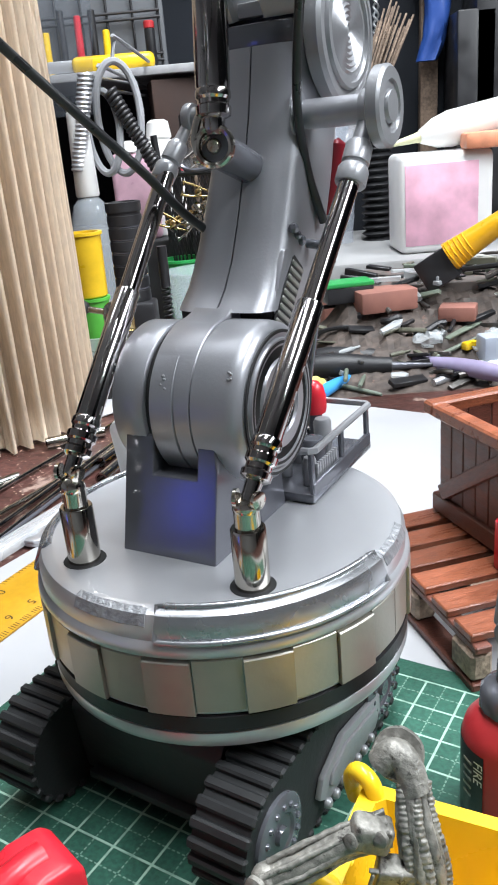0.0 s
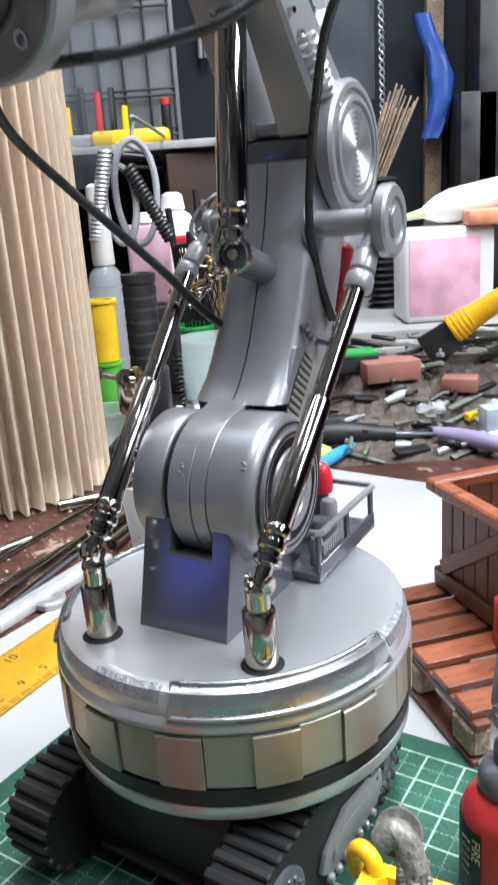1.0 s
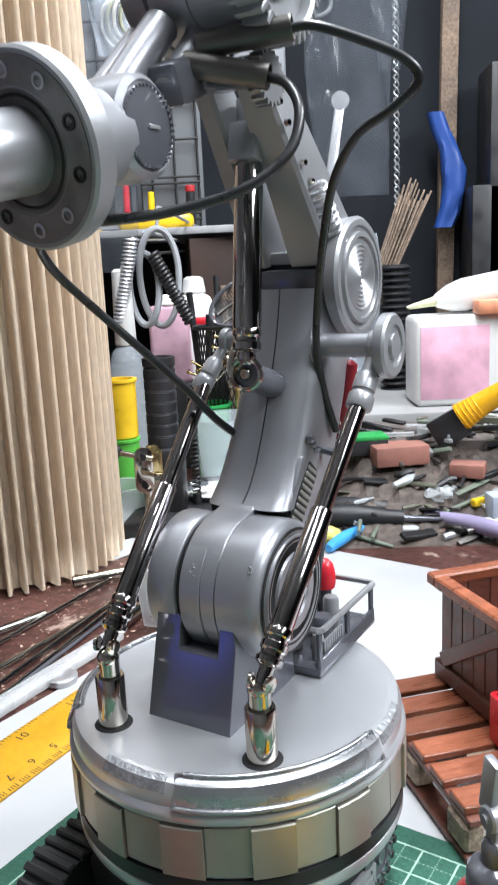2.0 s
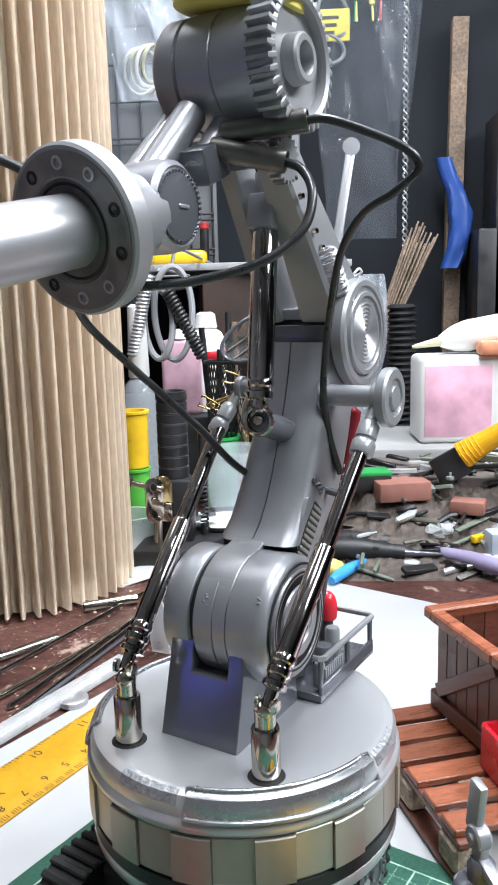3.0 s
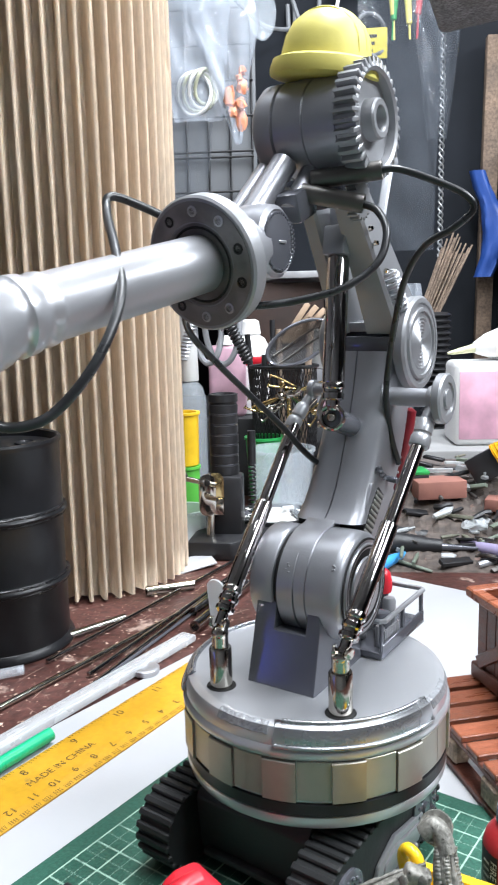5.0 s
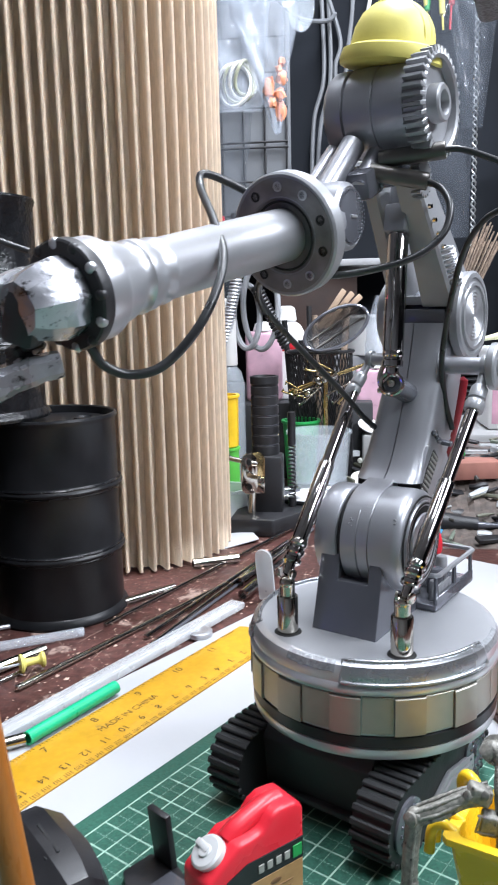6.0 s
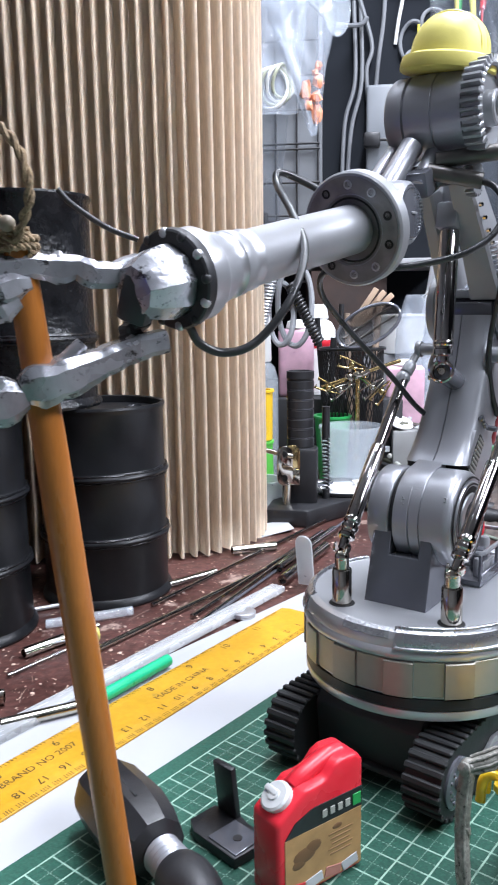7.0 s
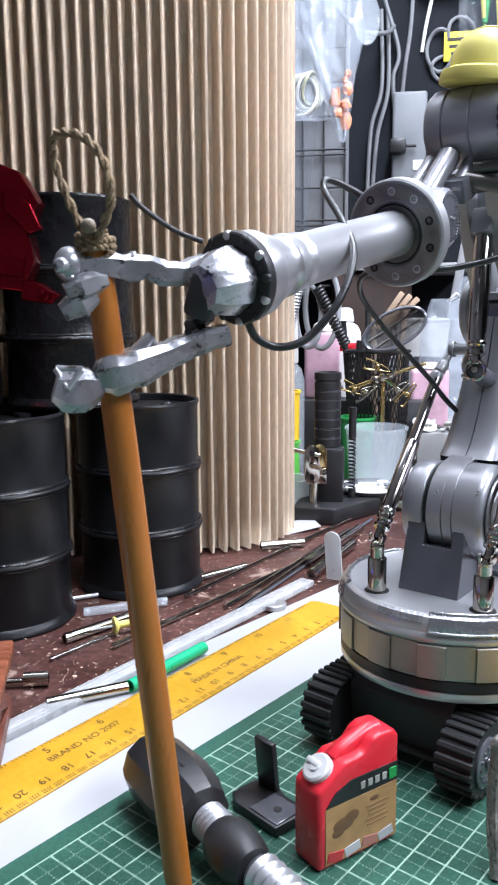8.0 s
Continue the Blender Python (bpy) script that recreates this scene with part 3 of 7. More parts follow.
def ram(foot, pin, sock, eye, eye_axis, big):
    """A chromed ram: socket in the drum, forked pin, sleeve, thin rod, grey end with an eye."""
    foot, pin, sock, eye = (Vector(p) for p in (foot, pin, sock, eye))
    way = (sock - pin).normalized()
    bm = bmesh.new()
    lathe(bm, [(3.3, 0), (3.35, 0.6), (3.35, 11.8), (3.1, 12.2), (2.6, 12.2)], foot, (0, 0, 1), 28)
    ram_ob = part("ram", bm, NICKEL, robot, "chromed ram between drum and boom")
    bm = bmesh.new()
    lathe(bm, [(4.6, 0), (4.3, 0.35), (3.2, 0.4)], foot - Vector((0, 0, 0.2)), (0, 0, 1), 20)
    part("seat_hole", bm, DARK, ram_ob)
    bm = bmesh.new()
    rod(bm, foot + Vector((0, 0, 11.5)), foot + Vector((0, 0, 15.5)), 2.45, seg=24)
    ball(bm, 2.6, foot + Vector((0, 0, 16.2)), seg=16)
    for s in (-1, 1):
        lathe(bm, [(1.7, 0), (1.7, 0.7), (1.1, 0.9), (0.02, 0.9)], pin + Vector((0, -s * 0, 0)) + Vector((0, -2.0, 0.4)) * 0 + Vector((s * 1.9, -0.6, 0.3)), (s, -0.25, 0), 14)
    part("fork", bm, NICKEL, ram_ob, "nickel fork with a cross pin")
    bm = bmesh.new()
    rod(bm, pin - way * 0.5, pin + way * 4.2, 1.5, 1.7, 14)
    lathe(bm, [(1.9, 3.2), (2.9, 3.9), (3.0, 5.0), (2.5, 5.5), (2.5, 6.4), (3.0, 6.9), (3.05, 8.2), (2.5, 8.6), (2.5, 9.4), (2.95, 9.9), (2.95, 11.0), (2.6, 11.6)], pin, way, 24)
    part("collar", bm, CHROME, ram_ob, "chrome collar with three rings")
    length = (sock - pin).length
    bm = bmesh.new()
    lathe(bm, [(2.5, 10.8), (2.6, 11.5), (2.6, length * 0.56), (2.35, length * 0.565), (2.0, length * 0.565)], pin, way, 28)
    part("sleeve", bm, CHROME, ram_ob, "smoked chrome sleeve")
    bm = bmesh.new()
    rod(bm, pin + way * length * 0.5, sock - way * 2.0, 2.05, seg=24)
    part("rod", bm, CHROME, ram_ob, "smoked chrome inner rod")
    up = (eye - sock).normalized()
    bm = bmesh.new()
    k = big
    lathe(bm, [(2.6 * k, -3.6), (2.75 * k, -3.2), (2.75 * k, -0.6), (2.45 * k, 0.1), (2.15 * k, 0.4), (2.2 * k, 0.9), (2.45 * k, 1.1), (2.4 * k, 4.6), (1.8 * k, 5.6), (0.9 * k, 6.2)], sock, up, 28)
    flat = Vector(eye_axis)
    rod(bm, sock + up * 5, eye - up * 2.0, 1.6 * k, 1.3 * k, 14)
    lathe(bm, [(2.0 * k, -1.1 * k), (3.1 * k, -1.0 * k), (3.3 * k, -0.6 * k), (3.3 * k, 0.6 * k), (3.1 * k, 1.0 * k), (2.0 * k, 1.1 * k)], eye, flat, 24)
    part("rod_end", bm, GREY_LIGHT, ram_ob, "grey rod end with an eye")


def scuffs(a, b, r, seed):
    """Small pale scratches on a chromed sleeve."""
    dice = random.Random(seed)
    a, b = Vector(a), Vector(b)
    m = Matrix.Translation(a) @ turn(b - a)
    bm = bmesh.new()
    for _ in range(16):
        w, h = radians(dice.uniform(180, 360)), (b - a).length * dice.uniform(0.16, 0.5)
        box(bm, (0.12, dice.uniform(0.2, 0.5), dice.uniform(0.3, 2.0)), m=m @ Matrix.Translation((r * math.cos(w), r * math.sin(w), h)) @ pose(0, 0, 0, 0, 0, math.degrees(w)))
    return part("scuff", bm, SILVER, robot, "pale scratches on the chrome")


ram((21.0, -23.8, 58.0), (22.2, -24.6, 76.2), (26.2, 20.6, 128.6), (27.0, *SHAFT), (1, 0, 0), 1.15)
ram((-16.6, -27.0, 58.0), (-16.7, -26.8, 77.2), (-16.2, 18.7, 131.8), (-13.2, 25.0, 141.0), (1, 0, 0), 0.95)

scuffs((22.2, -24.6, 76.2), (26.2, 20.6, 128.6), 2.6, 4)
scuffs((-16.7, -26.8, 77.2), (-16.2, 18.7, 131.8), 2.6, 9)

# tray of small parts on the drum
bm = bmesh.new()
box(bm, (17, 36, 2.2), (0, 4.4, 1.1), soft=0.4)
tray = part("tray", bm, GREY_DARK, robot, "dark grey railed tray of small fittings", m=pose(0.0092, 0.0250, 0.0582, 0, 0, 0))
for s in (-1, 1):
    for y in (-12.5, 4.5, 21):
        bm = bmesh.new()
        box(bm, (1.2, 1.5, 10.4), (s * 7.8, y, 6.6), soft=0.3, steps=1)
        part("post", bm, GREY_DARK, tray)
    bm = bmesh.new()
    box(bm, (1.2, 35, 3.0), (s * 8.0, 4.4, 3.2), soft=0.3, steps=1)
    part("side_rail", bm, GREY_DARK, tray)
bm = bmesh.new()
tube(bm, [(-8.4, -13, 12.4), (7.6, -13, 12.4), (8.6, -12, 12.4), (8.6, 20.7, 12.4), (7.6, 21.7, 12.4), (-8.4, 21.7, 12.4), (-8.4, -13, 12.4)], 0.85, 8, curve=False)
part("rail", bm, GREY_LIGHT, tray, "light grey square rail")
for x, y, r, h, mat, lab in ((3, -1, 3.0, 9.0, GREY_DARK, "grey rounded canister"), (2, 7, 2.2, 11, GREY_LIGHT, "grey rounded canister"), (-3.2, -5, 2.2, 8, GREY, ""), (5.2, -8, 1.6, 7, GREY_LIGHT, ""), (-3, 4, 2.0, 9, GREY_LIGHT, "")):
    bm = bmesh.new()
    lathe(bm, [(r * 0.96, 0), (r, 0.4), (r, h - 1.2), (r * 0.8, h - 0.3), (r * 0.3, h), (0.02, h)], (x, y, 2.2), (0, 0, 1), 20)
    part("canister", bm, mat, tray, lab)
bm = bmesh.new()
lathe(bm, [(3.0, 9.5), (3.3, 11), (3.2, 14), (2.6, 16.4), (1.4, 17.8), (0.02, 18.2)], (-6.0, 20, 0), (0, 0, 1), 20)
beacon = part("beacon", bm, RED, tray, "small red domed beacon")
bm = bmesh.new()
rod(bm, (-6.0, 20, 2), (-6.0, 20, 9.8), 2.0, seg=12)
part("stem", bm, GREY_DARK, beacon)
for k in range(9):
    bm = bmesh.new()
    rod(bm, (7.0, -8 + 1.3 * k, 2.0), (7.0, -8 + 1.3 * k, 7.5), 0.5, seg=8)
    part("peg", bm, GREY_LIGHT, tray)

# elbow joint at the boom's head
JOINT = (41.0, 155.4)
bm = bmesh.new()
lathe(bm, [(13.6, 0), (15.0, 0.8), (15.2, 3.6), (14.4, 4.4), (13.0, 4.5), (12.8, 3.9), (11.6, 3.9), (11.3, 4.8), (10.2, 4.9), (10.0, 4.2), (8.6, 4.2)]
      + [(8.6 - 0.55 * k, 4.6 if k % 2 else 4.1) for k in range(15)] + [(0.02, 4.4)], (13.6, *JOINT), (1, 0, 0), 64)
part("joint_cap", bm, GREY_LIGHT, robot, "grey joint cap with fine turned grooves")
bm = bmesh.new()
rod(bm, (-9, *JOINT), (13.8, *JOINT), 8.0, seg=48)
box(bm, (19.4, 20, 5.0), (2.2, 39.2, 155.6), soft=0.5)
part("joint", bm, GREY_DARK, robot, "dark grey clevis")
bm = bmesh.new()
lathe(bm, [(12.5, 0), (13.8, 0.8), (13.8, 3), (12.6, 4), (0.02, 4)], (-8.8, *JOINT), (-1, 0, 0), 40)
part("joint_cap", bm, GREY_LIGHT, robot)

# upper arm: two tapering legs
def leg(x_low, x_high, w_low, w_high):
    bm = bmesh.new()
    rings = []
    for t in (0, 0.12, 0.5, 1):
        y, z = 30.5 + (6.0 - 30.5) * t, 158.8 + (203.0 - 158.8) * t
        x, w, d = x_low + (x_high - x_low) * t, w_low + (w_high - w_low) * t, 15.5 - 8 * t
        rings.append([Vector(p) for p in ((x - w, y, z), (x + w - 0.8, y, z), (x + w, y + 0.8, z + 0.4), (x + w, y + d, z + d * 0.45), (x - w, y + d, z + d * 0.45))])
    shell(bm, rings)
    return bm


arm = part("upper_arm", leg(9.2, 6.0, 5.6, 3.4), GREY_LIGHT, robot, "light grey upper arm of two tapering legs")
part("leg", leg(-5.6, -6.4, 2.6, 2.2), GREY_LIGHT, arm)
bm = bmesh.new()
box(bm, (22, 13, 3), (2.2, 38, 161), (0, 0, 0), soft=0.5)
part("leg_foot", bm, GREY_LIGHT, arm)
bm = bmesh.new()
spring(bm, (14.8, 33, 164), (13.2, 25, 178), 2.6, 0.55, 9)
part("coil", bm, SILVER, arm, "small bright coil spring")
for k in range(8):
    bm = bmesh.new()
    lathe(bm, [(0.02, 1.2), (0.7, 1.0), (0.9, 0)][::-1], (13.6 - 0.35 * k, 29.5 - 3.0 * k, 170 + 4.0 * k), (1, -0.2, 0), 8)
    part("rivet", bm, NICKEL, arm)

# central ram
bm = bmesh.new()
rod(bm, (3.4, 6.5, 134.5), (2.6, 26, 128.5), 3.5, seg=28, soft=0.4)
part("ram_stub", bm, GREY_DARK, robot, "dark stub that holds the central ram")
low, high = Vector((3.2, 6.6, 134.8)), Vector((0.4, 17.4, 188.0))
way = (high - low).normalized()
bm = bmesh.new()
hoop = Matrix.Translation(low) @ turn((0.25, -1, 0.1))
tube(bm, [hoop @ Vector((3.5 * math.cos(2 * math.pi * k / 28), 3.5 * math.sin(2 * math.pi * k / 28), 0.4)) for k in range(29)], 0.75, 8, curve=False)
lathe(bm, [(2.9, -1.4), (2.9, -0.6), (0.02, -0.6)], m=hoop, seg=24)
lathe(bm, [(1.5, -0.8), (1.5, 0.8), (1.1, 1.3), (0.02, 1.4)], m=hoop, seg=14)
tube(bm, [low + Vector(v) for v in ((-3.0, -1.0, -1.6), (-3.9, -1.0, 1.4), (-3.0, -0.4, 5.2), (-1.4, 0.2, 8.0))], 0.8, 8, 5)
ball(bm, 1.1, low + Vector((-3.6, -1.0, -2.2)), seg=10)
ram2 = part("central_ram", bm, NICKEL, robot, "chromed ram with a nickel ring at its foot")
bm = bmesh.new()
lathe(bm, [(1.6, 2), (2.2, 3.4), (2.2, 5.0), (3.4, 5.6), (3.5, 7.2), (3.1, 7.6), (3.1, 8.4), (3.5, 8.9), (3.5, 10.0), (3.2, 10.5)], low, way, 24)
part("collar", bm, CHROME, ram2)
bm = bmesh.new()
lathe(bm, [(3.2, 10.2), (3.4, 11), (3.4, 48), (3.1, 48.6), (2.1, 48.6)], low, way, 28)
part("sleeve", bm, CHROME, ram2, "smoked chrome sleeve")
bm = bmesh.new()
rod(bm, low + way * 46, high, 2.9, seg=24)
part("rod", bm, CHROME, ram2)
bm = bmesh.new()
box(bm, (7.4, 7.4, 9.0), tuple(high - way * 1), (-11, 0, 0), soft=0.8)
rod(bm, high, high + way * 9, 2.6, 3.2, 20)
part("rod_end", bm, GREY, ram2, "grey square rod end")

# head: turned cylinder, gear wheel
HEAD = (-4.5, 215.6)
bm = bmesh.new()
lathe(bm, [(8.6, 0), (11.6, 0.6), (12.6, 2.0), (12.6, 6.4), (11.8, 6.8), (11.8, 7.3), (12.7, 7.6), (12.7, 15.8), (12.3, 16.0), (12.3, 16.4), (12.6, 16.6), (12.6, 25.5), (11.0, 26.0), (0.02, 26)], (-9.2, *HEAD), (1, 0, 0), 72)
head = part("head", bm, GREY, robot, "grey turned head cylinder")
bm = bmesh.new()
teeth = 36
outline = []
for k in range(teeth):
    a = 2 * math.pi * k / teeth
    for da, r in ((-0.055, 13.4), (-0.028, 15.0), (0.028, 15.0), (0.055, 13.4)):
        outline.append((r * math.cos(a + da), r * math.sin(a + da)))
m = side(0) @ Matrix.Translation((HEAD[0], HEAD[1], 0))
inner = [(11.7 * p[0] / math.hypot(*p), 11.7 * p[1] / math.hypot(*p)) for p in outline]
bore = [(12.6 * p[0] / math.hypot(*p), 12.6 * p[1] / math.hypot(*p)) for p in outline]
rings = [[m @ Vector((*p, x)) for p in ring] for ring, x in ((inner, 17.0), (outline, 17.0), (outline, 22.7), (bore, 23.2), (inner, 22.7), (inner, 17.0))]
shell(bm, rings, cap=False)
gear = part("gear", bm, GREY_LIGHT, head, "grey toothed gear wheel", sharp=25)
bm = bmesh.new()
lathe(bm, [(11.75, 1.4), (11.2, 0.5), (10.0, 0.0), (5.8, 0.3), (5.4, 0.8), (5.2, 4.4), (4.7, 4.9), (3.4, 4.9), (3.1, 4.4), (3.0, 1.4), (0.02, 1.4)], (18.9, *HEAD), (1, 0, 0), 48)
part("gear_hub", bm, GREY_LIGHT, gear, "light grey dished hub")
bm = bmesh.new()
outline = []
for k in range(20):
    a = 2 * math.pi * k / 20
    for da, r in ((-0.1, 4.7), (-0.05, 5.6), (0.05, 5.6), (0.1, 4.7)):
        outline.append((r * math.cos(a + da), r * math.sin(a + da)))
prism(bm, outline, 3.0, side(14.4) @ Matrix.Translation((1.0, 196.5, 0)))
part("small_gear", bm, GREY_LIGHT, head, sharp=25)

# struts from the head down to the wrist, and the block between
bm = bmesh.new()
rod(bm, (-6.8, -13.0, 205), (-9.4, -26.5, 190.5), 2.3, seg=20)
rod(bm, (0.2, -14.5, 205.5), (-2.0, -29.0, 190.0), 3.6, 3.3, seg=24)
rod(bm, (5.5, -9.5, 203), (5.0, -20.0, 192.0), 3.0, 3.0, seg=16)
part("strut", bm, GREY, robot, "pair of grey struts below the head")
bm = bmesh.new()
box(bm, (10, 10, 8), (3.5, -16.5, 194.5), (22, 0, 0), soft=1.2)
box(bm, (9, 20, 6), (5, -4.0, 197.5), (10, 0, 0), soft=1.0)
part("yoke", bm, GREY_DARK, robot, "dark grey yoke")
for a, b in (((8.0, -13.4, 200.8), (25.5, -7.6, 202.2)), ((6.0, -15.5, 197.6), (21.5, -10.2, 193.8))):
    bm = bmesh.new()
    way = Vector(b) - Vector(a)
    n = int(way.length / 0.26)
    lathe(bm, [(1.8, 2.0), (2.0, 0)] + [(2.52 if k % 2 else 2.43, 0.26 * k) for k in range(n)] + [(2.4, way.length), (2.0, way.length), (1.8, way.length - 4)], a, way, 28)
    part("cable_sleeve", bm, SPRING, robot, "coiled steel cable sleeve")

# wrist puck and flange
bm = bmesh.new()
lathe(bm, [(7.4, -7.0), (9.0, -6.0), (9.4, -3), (9.4, 3), (9.0, 5.6), (7.9, 6.6), (7.5, 6.2), (0.02, 6.2)], (1.6, -31.5, 184.0), (1, 0.05, 0), 40)
rod(bm, (0.8, -36, 182.5), (2.0, -50, 179.2), 8.2, 9.4, 28)
wrist = part("wrist", bm, GREY, robot, "grey rounded wrist with a round inset cap")
bm = bmesh.new()
lathe(bm, [(7.2, 0), (7.2, 0.5), (6.6, 0.7), (0.02, 0.7)], (7.8, -31.2, 184.0), (1, 0.05, 0), 48)
for k in range(40):
    w = 2 * math.pi * k / 40
    rod(bm, (8.2, -31.2 + 6.9 * math.cos(w), 184 + 6.9 * math.sin(w)), (8.8, -31.2 + 6.9 * math.cos(w), 184 + 6.9 * math.sin(w)), 0.32, seg=6)
part("cap", bm, GREY_DARK, wrist, "dark round cap with a knurled edge")
bm = bmesh.new()
box(bm, (0.6, 3.2, 0.7), (8.7, -30.2, 184.0), soft=0.15, steps=1)
part("tick", bm, SILVER, wrist, "short bright tick")

FL, OUT = Vector((2.6, -51.5, 179.0)), Vector((-0.055, -0.968, -0.245)).normalized()
bm = bmesh.new()
lathe(bm, [(8.6, 0), (14.6, 0.2), (15.4, 0.9), (15.4, 4.6), (14.9, 5.2), (9.4, 5.2), (9.2, 4.2), (7.0, 4.2)], FL, OUT, 72)
flange = part("flange", bm, GREY_LIGHT, robot, "round flange with a ring of bolt holes")
bm = bmesh.new()
lathe(bm, [(14.2, 0), (14.2, 0.25), (9.7, 0.25), (9.7, 0)], FL + OUT * 5.1, OUT, 64)
part("face_plate", bm, material("brown_grey_worn_face", (0.22, 0.21, 0.21), 0.38, 0.55, 0.35, 120, 0.3, 700), flange, "dark worn face of the flange")
m = Matrix.Translation(FL + OUT * 5.3) @ turn(OUT)
for k in range(10):
    a = 2 * math.pi * (k + 0.4) / 10
    bm = bmesh.new()
    at = m @ Vector((12.0 * math.cos(a), 12.0 * math.sin(a), 0))
    lathe(bm, [(1.25, 0), (1.25, 0.25), (0.8, 0.3), (0.75, 0.05), (0.02, 0.05)], at, OUT, 14)
    part("bolt_hole", bm, SILVER if k % 3 else DARK, flange)
bm = bmesh.new()
lathe(bm, [(9.1, 3.6), (9.1, 4.8), (8.4, 5.4), (7.8, 4.6), (7.0, 4.6)], FL, OUT, 48)
part("gasket", bm, DARK, flange, "black gasket")

# forearm tube, collar and gripper
END = Vector((-1.4, -123.0, 164.2))
bm = bmesh.new()
way = (END - FL).normalized()
span = (END - FL).length
lathe(bm, [(6.6, 3), (6.6, span - 22), (6.9, span - 21.4), (7.1, span - 20), (6.7, span - 19), (6.7, span - 17.4), (7.4, span - 16.4), (7.6, span - 13.6), (7.0, span - 12.8), (7.0, span - 11.4), (8.0, span - 9.4),
           (8.6, span - 6), (9.6, span - 4.6), (10.0, span - 3.6), (10.0, span + 0.6), (9.4, span + 1.2)], FL, way, 56)
forearm = part("forearm", bm, SILVER, robot, "bright silver tube with turned rings")
bm = bmesh.new()
lathe(bm, [(10.2, 0), (10.5, 0.5), (10.5, 2.6), (10.1, 3.0), (7.6, 3.2), (7.6, 0)], END + way * 0.6, way, 48)
cuff = part("cuff", bm, BLACK, forearm, "black cuff with bolts")
m = Matrix.Translation(END + way * 3.4) @ turn(way)
for k in range(12):
    a = 2 * math.pi * k / 12
    bm = bmesh.new()
    ball(bm, 1.2, m @ Vector((9.6 * math.cos(a), 9.6 * math.sin(a), -0.3)), seg=10)
    part("bolt", bm, SILVER if k % 2 else BLACK, forearm)
bm = bmesh.new()
lathe(bm, [(7.6, 0), (7.8, 3), (7.2, 6), (6.2, 9.5), (5.0, 11.5), (0.02, 12)], END + way * 3, way, 9)
gripper = part("gripper", bm, CAST, robot, "cast metal two-jawed gripper", sharp=28)


def jaw(points, widths, thick, name):
    """A jaw lofted along a bent line."""
    bm = bmesh.new()
    pts, flat = [], []
    for (p, q), (w, x), (h, j) in zip(zip(points, points[1:]), zip(widths, widths[1:]), zip(thick, thick[1:])):
        for f in (0, 0.34, 0.68):
            pts.append(Vector(p).lerp(Vector(q), f))
            flat.append((w + (x - w) * f, h + (j - h) * f))
    pts.append(Vector(points[-1]))
    flat.append((widths[-1], thick[-1]))
    widths, thick = [a for a, _ in flat], [b for _, b in flat]
    rings = []
    for k, p in enumerate(pts):
        t = (pts[min(k + 1, len(pts) - 1)] - pts[max(k - 1, 0)]).normalized()
        u = t.cross(Vector((0.2, 0.1, 1))).normalized()
        v = u.cross(t)
        w, h = widths[k] * (1 + 0.16 * noise.noise(p * 0.31)), thick[k] * (1 + 0.2 * noise.noise(p * 0.43))
        rings.append([p + u * a * w + v * b * h for a, b in ((-1, -0.55), (-0.6, -1), (0.6, -1), (1, -0.55), (1, 0.55), (0.6, 1), (-0.6, 1), (-1, 0.55))])
    shell(bm, rings)
    return part(name, bm, CAST, gripper, "cast dull metal jaw piece", sharp=28)


jaw([(-4, -130, 165.5), (-8, -136.5, 164.6), (-10.2, -139.9, 164.6), (-12.1, -142.7, 166.2), (-14.3, -146.0, 165.8), (-16.6, -149.5, 166.5), (-18.8, -152.8, 166.0), (-20.4, -155.2, 165.8)], (3.0, 2.8, 2.4, 3.0, 2.6, 3.0, 2.6, 2.4), (3.6, 2.8, 2.5, 2.6, 3.0, 2.5, 2.2, 2.0), "jaw")
jaw([(-17.0, -150.2, 163.4), (-18.6, -152.4, 162.8), (-20.2, -154.9, 161.8), (-22.0, -157.4, 160.6)], (2.4, 3.6, 3.8, 2.6), (1.6, 2.6, 2.7, 1.8), "jaw_pad")
jaw([(-18.2, -152.2, 160.0), (-20.2, -154.8, 158.6), (-22.6, -158.0, 156.4)], (2.2, 3.0, 2.0), (1.6, 3.0, 1.8), "jaw_pad")
jaw([(-2, -128.0, 151.2), (-5.2, -132.4, 150.2), (-7.2, -135.4, 149.0), (-9.7, -139.2, 147.2), (-13.3, -144.5, 144.9), (-15.7, -148.2, 143.5), (-17.4, -150.8, 142.8), (-18.6, -152.4, 142.0)], (2.6, 2.8, 2.6, 3.4, 4.4, 4.6, 3.6, 2.8), (2.3, 2.6, 2.6, 3.0, 3.9, 4.3, 3.7, 2.8), "jaw")
jaw([(-18.2, -151.8, 141.0), (-19.6, -154.0, 140.6), (-21.4, -156.8, 140.0), (-23.6, -160.0, 141.2)], (2.6, 3.6, 4.0, 2.8), (2.4, 4.6, 5.4, 3.4), "jaw_pad")
bm = bmesh.new()
for a, b in (((-18.2, -157.0, 144.6), (-22.4, -160.4, 144.8)), ((-22.4, -160.6, 144.8), (-19.6, -160.0, 140.6)), ((-19.6, -160.0, 140.6), (-18.0, -157.4, 144.4))):
    rod(bm, a, b, 0.7, seg=8)
part("jaw_rib", bm, CAST, gripper)
bm = bmesh.new()
ball(bm, 3.3, (-21.4, -156.6, 166.4), (1, 1, 1.15), seg=14)
lathe(bm, [(1.6, 0), (1.6, 1.0), (1.0, 1.5), (0.02, 1.5)], (-20.4, -159.4, 166.0), (0.5, -0.85, 0.1), 14)
part("jaw_knuckle", bm, CAST, gripper, "round knuckle at the jaw's end")
bm = bmesh.new()
